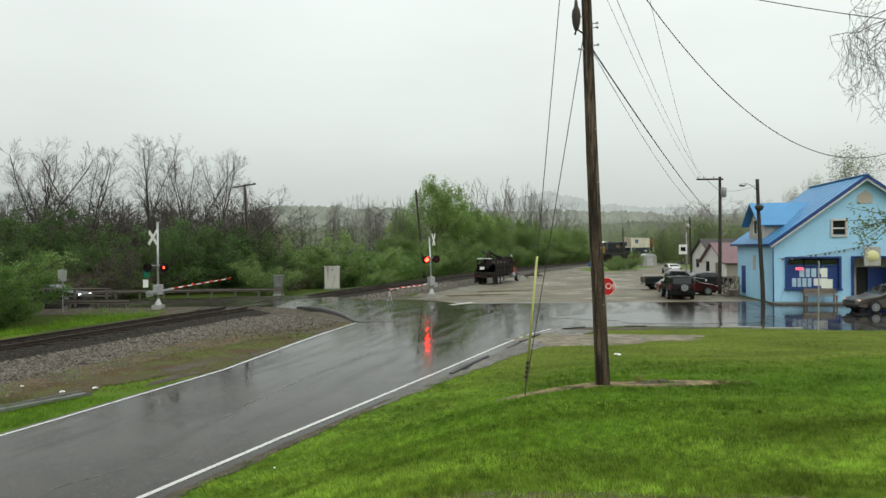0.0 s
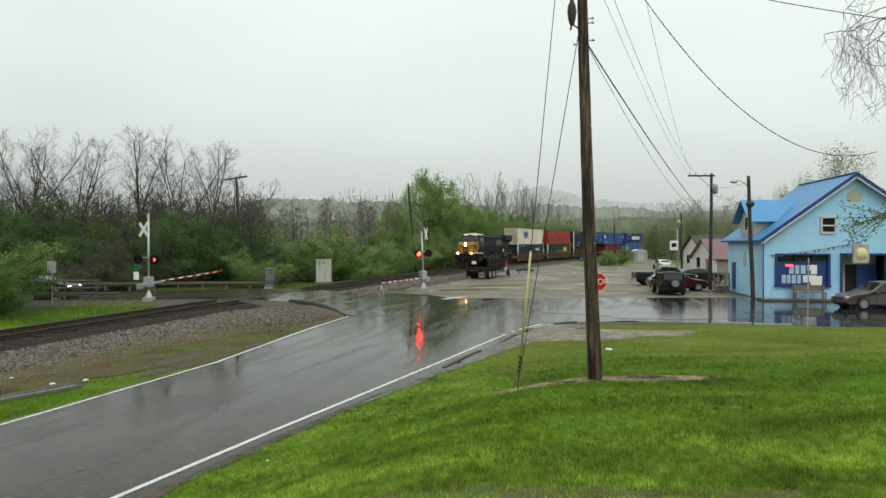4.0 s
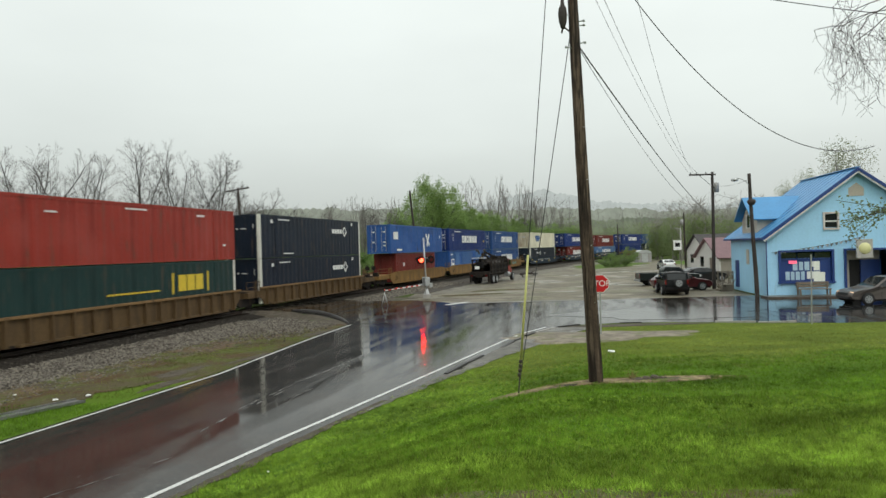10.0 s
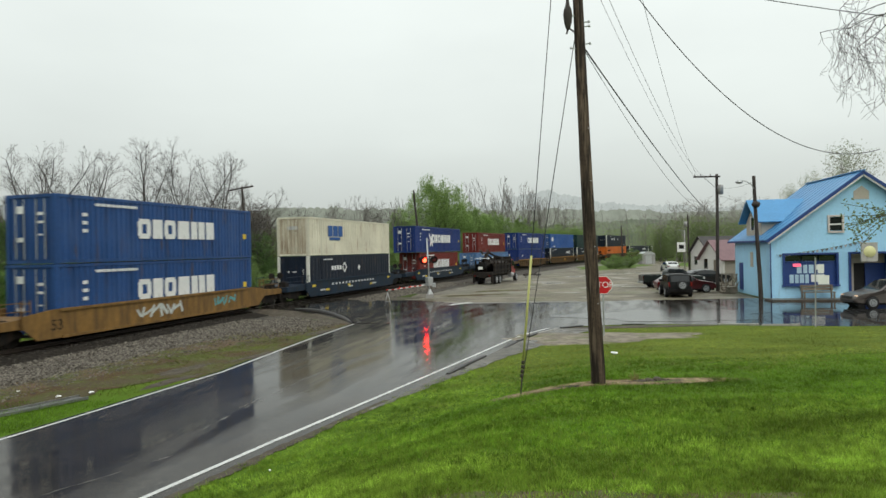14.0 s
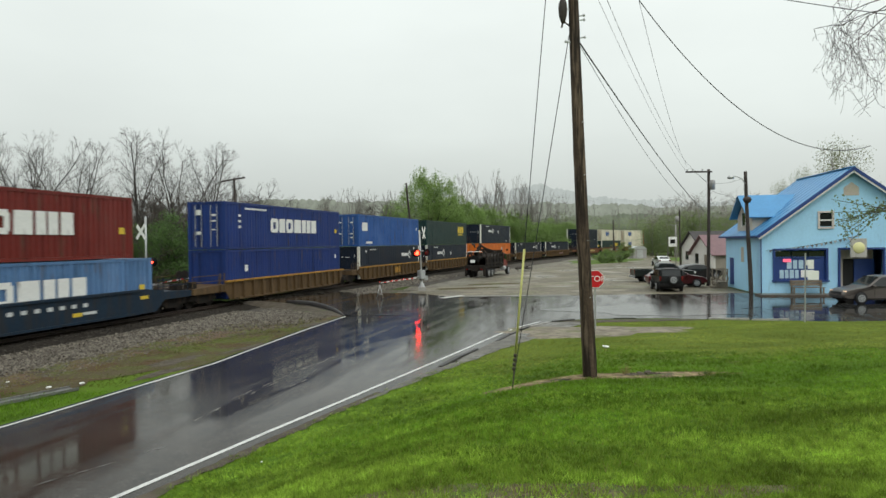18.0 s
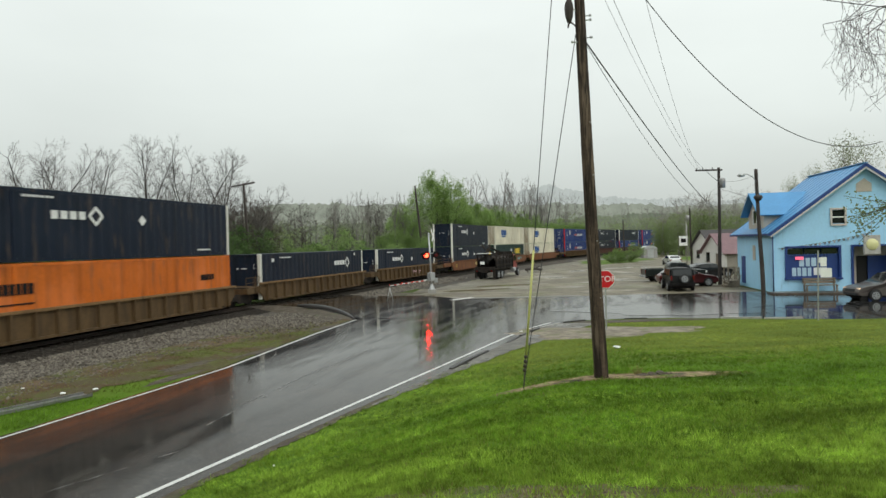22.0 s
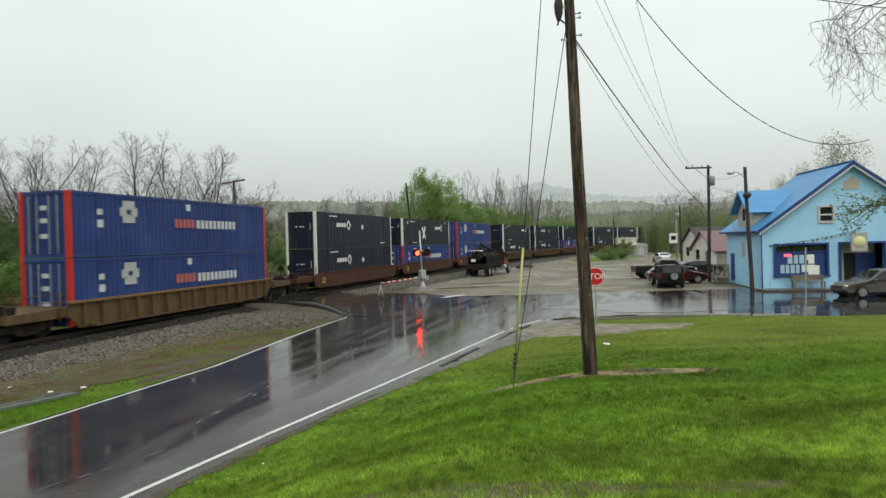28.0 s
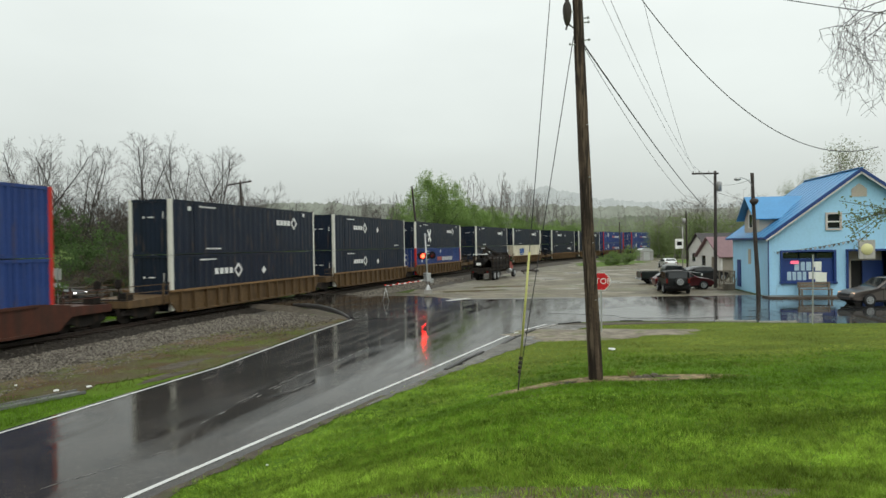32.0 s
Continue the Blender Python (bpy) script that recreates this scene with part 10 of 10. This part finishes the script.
def blades(name, pts, h, w, material, label, seed):
    r = np.random.default_rng(seed)
    n = len(pts)
    z = ground_z(pts[:, 0], pts[:, 1])
    base = np.stack([pts[:, 0], pts[:, 1], z - 0.01], -1)
    a = r.uniform(0, math.tau, n)
    side = np.stack([np.cos(a), np.sin(a), 0 * a], -1) * (w * r.uniform(0.6, 1.4, n))[:, None]
    tall = h * r.uniform(0.5, 1.3, n) * (0.6 + 0.8 * lumps(pts[:, 0], pts[:, 1]))
    tip = base + np.stack([r.normal(size=n) * 0.5, r.normal(size=n) * 0.5, np.ones(n)], -1) * tall[:, None]
    v = np.stack([base - side, base + side, tip], 1).reshape(-1, 3)
    f = np.arange(3 * n).reshape(n, 3)
    me = mesh_of(name, v.tolist(), f.tolist(), material)
    return tagged(new(name, me), label, "grass", kind="stuff")


def lawn_points(n, seed, power):
    r = np.random.default_rng(seed)
    y = 3.2 + 28.5 * r.random(n) ** power
    x = -0.42 * y + r.random(n) * 1.15 * y
    edge = np.interp(y, [b for a, b in ROAD_RIGHT], [a for a, b in ROAD_RIGHT])
    far = np.interp(x, [5, 7.0, 8.8, 11.5, 15.1, 18.5, 30], [31, 31.8, 32.0, 31.8, 30.6, 29.7, 27.8])
    ok = (x > edge + np.interp(y, [17, 21, 25, 29, 31.5], [0.50, 0.70, 1.5, 2.2, 2.6]) + 0.3 * r.random(n) ** 2 + 0.07 * np.sin(y * 5.1) + 0.05 * np.sin(y * 13.0)) & (y < far)
    for cx, cy, rx, ry in ((6.6, 27.6, 3.8, 1.8), (4.6, 15.2, 2.1, 0.33), (2.3, 14.75, 1.1, 0.22), (9.2, 31.3, 3.6, 0.5)):
        e = ((x - cx) / rx) ** 2 + ((y - cy) / ry) ** 2
        ok &= r.random(n) < np.clip(0.10 + 1.1 * (e - 0.45), 0.10, 1.0)
    for cx, cy, rx, ry in ((0.9, 5.75, 1.3, 0.34), (-0.95, 5.8, 0.9, 0.26), (2.5, 5.7, 0.8, 0.22)):
        e = ((x - cx) / rx) ** 2 + ((y - cy) / ry) ** 2
        ok &= r.random(n) < np.clip(0.34 + 0.8 * (e - 0.5), 0.34, 1.0)
    return np.stack([x, y], -1)[ok]


lawn = lawn_points(430000, 1, 1.25)
zone = lawn[:, 1] + np.random.default_rng(3).normal(size=len(lawn)) * 1.5 + 1.6 * np.sin(lawn[:, 0] * 0.8) + 1.2 * np.sin(lawn[:, 0] * 0.31 + 2)
from_road = lawn[:, 0] - np.interp(lawn[:, 1], [b for a, b in ROAD_RIGHT], [a for a, b in ROAD_RIGHT])
zone = np.where((from_road < 3.0 + 1.1 * np.sin(lawn[:, 1] * 0.9) + np.random.default_rng(6).normal(size=len(lawn)) * 0.6) & (lawn[:, 1] < 21), 0.0, zone)
blades("lawn_grass", lawn[(zone > 9.0) & (zone <= 19.0)], 0.058, 0.006, L_BLADE, "short wet deep green lawn grass", 2)
blades("lawn_grass", lawn[zone > 19.0], 0.048, 0.006, L_BLADEFAR, "short yellowing grass towards the road corner", 22)
blades("lawn_grass", lawn[zone <= 9.0], 0.066, 0.0055, L_BLADENEAR, "longer pale green grass", 23)
rs = np.random.default_rng(31)
ang, rad = rs.uniform(0, math.tau, 5200), rs.uniform(0.3, 1.35, 5200) ** 0.7
ring = np.stack([4.6 + 2.25 * rad * np.cos(ang), 15.2 + 0.45 * rad * np.sin(ang) + 0.06 * (2.25 * rad * np.cos(ang))], -1)
blades("lawn_grass", ring, 0.05, 0.005, L_STRAW, "dead straw round the pole", 32)
worn = np.concatenate([np.stack([cx + rx * rs.normal(size=n) * 0.55, cy + ry * rs.normal(size=n) * 0.55], -1) for cx, cy, rx, ry, n in ((0.9, 5.75, 1.4, 0.32, 2600), (-0.95, 5.8, 0.95, 0.24, 1500), (2.5, 5.7, 0.85, 0.2, 1200))])
blades("lawn_grass", worn, 0.04, 0.004, L_STRAW, "dead straw over the worn ground", 33)
blades("lawn_grass", lawn_points(12000, 4, 1.2), 0.055, 0.004, L_STRAW, "scattered straw-coloured blades", 5)


def verge_points(n, seed, lo, hi, s0, s1):
    r = np.random.default_rng(seed)
    s, u = r.uniform(s0, s1, n), r.random(n)
    x0 = np.interp(s, TS, TX) + np.sin(np.interp(s, TS, TTH)) * lo
    y = np.interp(s, TS, TY) - np.cos(np.interp(s, TS, TTH)) * lo
    xr = np.interp(y, [b for a, b in ROAD_LEFT], [a for a, b in ROAD_LEFT]) - 0.3 if hi is None else x0 + hi
    return np.stack([x0 + (xr - x0) * u, y], -1)


blades("verge_grass", verge_points(22000, 6, 7.4, None, -21, -9), 0.10, 0.006, L_BLADE, "rough green grass between rails and road", 7)
blades("verge_grass", verge_points(16000, 16, 5.4, None, -9, 6), 0.07, 0.006, L_OLIVE, "thin olive grass between rails and road", 17)
rg = np.random.default_rng(52)
patch = np.concatenate([np.stack([x + rg.normal(size=n) * 0.45, y + rg.normal(size=n) * 0.75], -1) for x, y, n in ((-9.9, 23.9, 1500), (-9.0, 25.6, 1500), (-8.2, 26.9, 1700), (-7.6, 28.3, 1100), (-6.9, 29.8, 800))])
blades("verge_grass", patch, 0.07, 0.006, L_VERGEBLADE, "patchy green grass between stones and road", 53)
blades("verge_grass", verge_points(9000, 18, 5.2, 3.0, -20, 4), 0.07, 0.006, L_OLIVE, "thin olive grass along the ballast", 19)
blades("verge_grass", verge_points(8000, 8, 5.0, 2.3, -19, 7), 0.07, 0.006, L_STRAW, "dry brown grass along the ballast", 9)
blades("verge_grass", verge_points(12000, 10, -9.5, 5.5, -15, 15), 0.35, 0.012, L_BLADE, "tall green grass behind the track", 11)

# coarse tufts
def tufts(n, seed, y0, y1, h, material, label):
    r = np.random.default_rng(seed)
    c = lawn[(lawn[:, 1] > y0) & (lawn[:, 1] < y1)]
    c = c[r.integers(0, len(c), n)]
    pts = np.repeat(c, 14, 0) + r.normal(size=(n * 14, 2)) * 0.045
    blades("lawn_tufts", pts, h, 0.006, material, label, seed + 1)


tufts(2600, 41, 3.5, 12.5, 0.085, L_BLADENEAR, "coarse pale grass tufts")
tufts(1500, 43, 8.0, 20.0, 0.085, L_BLADE, "coarse green grass tufts")
tufts(260, 45, 17.0, 30.0, 0.08, L_BLADEFAR, "coarse yellowing grass tufts")

# pale streaks along the crown of the road: reflections painted as slivers
M_SHEEN = mat("worn_pale_grit", (0.15, 0.145, 0.135), 0.4, vary=0.35, fine=12, dirt=(0.05, 0.05, 0.05), dirt_amount=0.5)


def seam(line, wide, gap, seed):
    """A reflected streak painted along a line in broken pale pieces, each length a ragged sliver lying on the asphalt.
    """
    r = random.Random(seed)
    bm = BM()
    pts = [Vector(p) for p in line]
    for a, b in zip(pts, pts[1:]):
        d = (b - a).normalized()
        side = Vector((-d.y, d.x))
        u = 0.0
        while u < (b - a).length:
            ln = r.uniform(0.12, 0.75)
            if r.random() > gap:
                c = a + d * u + side * r.gauss(0, 0.035)
                w = wide * r.uniform(0.3, 1.1)
                q = [c, c + d * ln * 0.4 + side * w, c + d * ln + side * r.uniform(-0.03, 0.03), c + d * ln * 0.55 - side * w * 0.8]
                bm.faces.new([bm.verts.new((p.x, p.y, 0.0165)) for p in q])
            u += ln * r.uniform(0.6, 1.0)
    bm.normal_update()
    for f in bm.faces[:]:
        if f.normal.z < 0:
            f.normal_flip()
    tagged(part("road_seam", bm, M_SHEEN), "pale reflected streak painted on the wet asphalt", "road seam", "road seams", "structure")


seam([(-2.7, 25.2), (-3.24, 22.9), (-4.12, 20.2), (-5.0, 16.8)], 0.026, 0.12, 1)
seam([(-4.4, 18.6), (-5.1, 15.6), (-5.5, 13.4)], 0.022, 0.72, 2)
seam([(-5.05, 12.9), (-6.27, 11.0)], 0.02, 0.6, 3)
seam([(-3.5, 19.2), (-4.3, 16.4)], 0.02, 0.75, 4)

# kerb pieces along the lawn
kerb = thing("kerb", Matrix.Identity(4), "low dark broken kerb stones along the lawn", "kerb", kind="structure")
rk = random.Random(5)
kl = [Vector((a, b)) for a, b in KERB_LINE[4:-2]]
for i in range(len(kl) - 1):
    a, b = kl[i], kl[i + 1]
    n = max(1, int((b - a).length / 1.3))
    for k in range(n):
        if rk.random() < 0.12:
            continue
        c = a.lerp(b, (k + 0.5) / n)
        d = (b - a).normalized()
        ln = (b - a).length / n * rk.uniform(0.8, 0.96)
        o = part("kerb_stone", box(BM(), (0, 0, 0), (ln, 0.13, 0.14), bevel=0.025), M_CONCRETE if rk.random() < 0.3 else M_KERBDARK, kerb)
        o.matrix_basis = pose(c.x + rk.uniform(-0.03, 0.03), c.y, 0.005 + rk.uniform(-0.02, 0.02), rk.uniform(-4, 4), rk.uniform(-1.5, 1.5), math.degrees(math.atan2(d.y, d.x)) + rk.uniform(-2, 2))

# a length of old channel beside the road, and litter
M_CHANNEL = mat("wet_grey_channel_steel", (0.17, 0.172, 0.166), 0.4, 0.2, vary=0.25, fine=9, dirt=(0.07, 0.06, 0.05), dirt_amount=0.5)
ch = thing("drain_channel", between((-20.3, 1.5, 0.02), (-9.7, 18.1, 0.02)), "old grey steel channel lying in the grass", "channel")
part("steel_section", prism(BM(), [(-0.24, 0.0), (0.24, 0.0), (0.24, 0.075), (0.21, 0.075), (0.21, 0.025), (-0.21, 0.025), (-0.21, 0.075), (-0.24, 0.075)], 0, 19.5, axis="X"), M_CHANNEL, ch)


def litter(x, y, s, label, seed):
    r = random.Random(seed)
    bm = BM()
    bmesh.ops.create_icosphere(bm, subdivisions=2, radius=s)
    for v in bm.verts:
        v.co = Vector((v.co.x * 1.5, v.co.y, v.co.z * 0.5)) * (1 + r.uniform(-0.25, 0.25))
    t = tagged(part("litter", bm, M_WHITE), label, "litter", "litter")
    t.matrix_basis = pose(x, y, float(ground_z(x, y)) + s * 0.45 + 0.02, 0, 0, r.uniform(0, 180))


litter(-10.63, 18.15, 0.05, "crumpled white paper in the grass", 1)
litter(-9.94, 18.57, 0.06, "crumpled white bag by the channel", 2)
litter(5.85, 22.0, 0.09, "white plastic scrap on the lawn", 3)
litter(-3.0, 11.5, 0.022, "small white scrap at the road's edge", 4)
litter(-12.3, 19.0, 0.035, "small white scrap in the dry grass", 5)


def clod(x, y, s, seed):
    r = random.Random(seed)
    bm = BM()
    bmesh.ops.create_icosphere(bm, subdivisions=2, radius=s)
    for v in bm.verts:
        v.co = Vector((v.co.x * 1.4, v.co.y, v.co.z * 0.75)) * (1 + r.uniform(-0.22, 0.22))
    t = tagged(part("earth_clod", bm, M_DIRT), "dark clod of dug earth beside the pole", "earth", "earth clods")
    t.matrix_basis = pose(x, y, float(ground_z(x, y)) + s * 0.4, 0, 0, r.uniform(0, 180))


for k, (x, y, c) in enumerate(((4.72, 15.25, 0.06), (4.86, 15.2, 0.08), (5.06, 15.22, 0.10), (5.22, 15.25, 0.07), (4.95, 15.12, 0.05), (5.35, 15.3, 0.05))):
    clod(x, y, c, k)
tuft = np.random.default_rng(88)
blades("dead_tuft", np.array((4.55, 15.3)) + tuft.normal(size=(60, 2)) * 0.04, 0.26, 0.006, L_STRAW, "tall dead straw tuft beside the pole", 89)


# the branch that hangs into the view from a tree beside the viewer
def hanging_branch():
    rr = random.Random(14)
    t = thing("overhanging_tree", Matrix.Identity(4), "bare drooping tree branches hanging in from the side", "tree")
    segs = []
    base = Vector((14.5, 12.0, -0.3))
    p, r = base, 0.22
    for k in range(6):
        q = base + Vector((-0.12 * (k + 1), 0.05 * k, 1.75 * (k + 1)))
        segs.append((p, q, r, r * 0.88, 0))
        p, r = q, r * 0.88

    def crook(p, d, n, step, r, level):
        for k in range(n):
            d = (d + Vector((rr.uniform(-0.75, 0.75), rr.uniform(-0.4, 0.4), rr.uniform(-0.75, 0.55)))).normalized()
            if p.x + d.x * step < 7.62 - 0.25 * (rr.random() < 0.08):
                d.x = abs(d.x)
            q = p + d * step
            if q.z < 6.1:
                return
            segs.append((p, q, r, max(0.0028, r * 0.86), level + 1))
            p, r = q, max(0.0028, r * 0.86)
            if level < 2 and k > 0:
                for _ in range(1 + (rr.random() < 0.45)):
                    e = (d + Vector((rr.uniform(-0.8, 0.7), rr.uniform(-0.6, 0.6), rr.uniform(-1.5, 0.3)))).normalized()
                    crook(p, e, rr.randint(3, 6), step * 0.7, r * 0.6, level + 1)

    limb = [Vector(v) for v in ((13.9, 12.2, 7.6), (12.2, 12.1, 8.3), (10.4, 12.0, 8.5), (8.9, 12.0, 8.3))]
    for i in range(3):
        segs.append((limb[i], limb[i + 1], 0.09 - 0.02 * i, 0.07 - 0.02 * i, 1))
    for z, dz in ((8.35, 0.1), (8.3, -0.2), (8.2, -0.7), (8.3, -1.2), (8.1, -0.9), (8.25, -0.4)):
        crook(Vector((8.7, 12.0, z)), Vector((-0.8, rr.uniform(-0.2, 0.3), dz)), 7, 0.24, 0.013, 0)
    new("trunk", mesh_of("trunk", *skin(segs, lambda lv: lv < 1, 12), M_BARK, True)).parent = t
    new("drooping_branchwork", mesh_of("drooping_branchwork", *skin(segs, lambda lv: lv >= 1, 4), M_TWIG)).parent = t
    r2 = np.random.default_rng(3)
    ls = []
    for k in range(8):
        a = Vector((13.6, 17.5, 4.4 + 0.22 * k))
        b = Vector((11.15 + 0.12 * k, 18.0 + 0.1 * k, 4.9 - 0.16 * k + rr.uniform(-0.2, 0.2)))
        ls.append((a, b, 0.02, 0.006, 1))
    pts = []
    for a, b, *_ in ls:
        for _ in range(70):
            u = r2.random() ** 0.6
            pts.append(np.array(a.lerp(b, u)) + r2.normal(size=3) * 0.10)
    new("leafy_branchwork", mesh_of("leafy_branchwork", *skin(ls, lambda lv: True, 4), M_TWIG)).parent = t
    q, f = leaf_quads(np.array(pts), 0.05, r2)
    new("foliage", mesh_of("foliage", q.tolist(), f.tolist(), L_DULL)).parent = t
    return t


hanging_branch()


# ---- standing water on the road before the house ----
M_WATER = noise_mix("rain_water", [((0.030, 0.030, 0.030), 1, 0, 1), ((0.045, 0.044, 0.042), 0.6, 0.45, 0.6)], 0.035, 7, 0.02)
M_RIPPLED = noise_mix("rain_rippled_water", [((0.040, 0.039, 0.037), 1, 0, 1), ((0.060, 0.058, 0.054), 0.6, 0.45, 0.6)], 0.13, 7, 0.05)


def puddle(cx, cy, rx, ry, turn, seed, z, material=None):
    rr = random.Random(seed)
    ph = [rr.uniform(0, 6) for _ in range(3)]
    pts = []
    for k in range(48):
        a = k * math.tau / 48
        e = 1 + 0.13 * math.sin(3 * a + ph[0]) + 0.09 * math.sin(5 * a + ph[1]) + 0.05 * math.sin(11 * a + ph[2])
        u, v = rx * e * math.cos(a), ry * e * math.sin(a)
        pts.append((cx + u * math.cos(turn) - v * math.sin(turn), cy + u * math.sin(turn) + v * math.cos(turn)))
    flat("puddle", pts, z, material or M_WATER, "still rain puddle mirroring the house and sky", "puddle")


puddle(24.0, 36.6, 7.5, 3.6, -0.12, 1, 0.0165)
puddle(12.8, 36.2, 5.6, 3.0, 0.0, 2, 0.0215, M_RIPPLED)


# ---- motion ----
def motions():
    times = [0.5 * k for k in range(65)]
    for ob, c, dz in RUNNING:
        walk(ob, [(t, car_pose(c, t, dz)) for t in times])


motions()
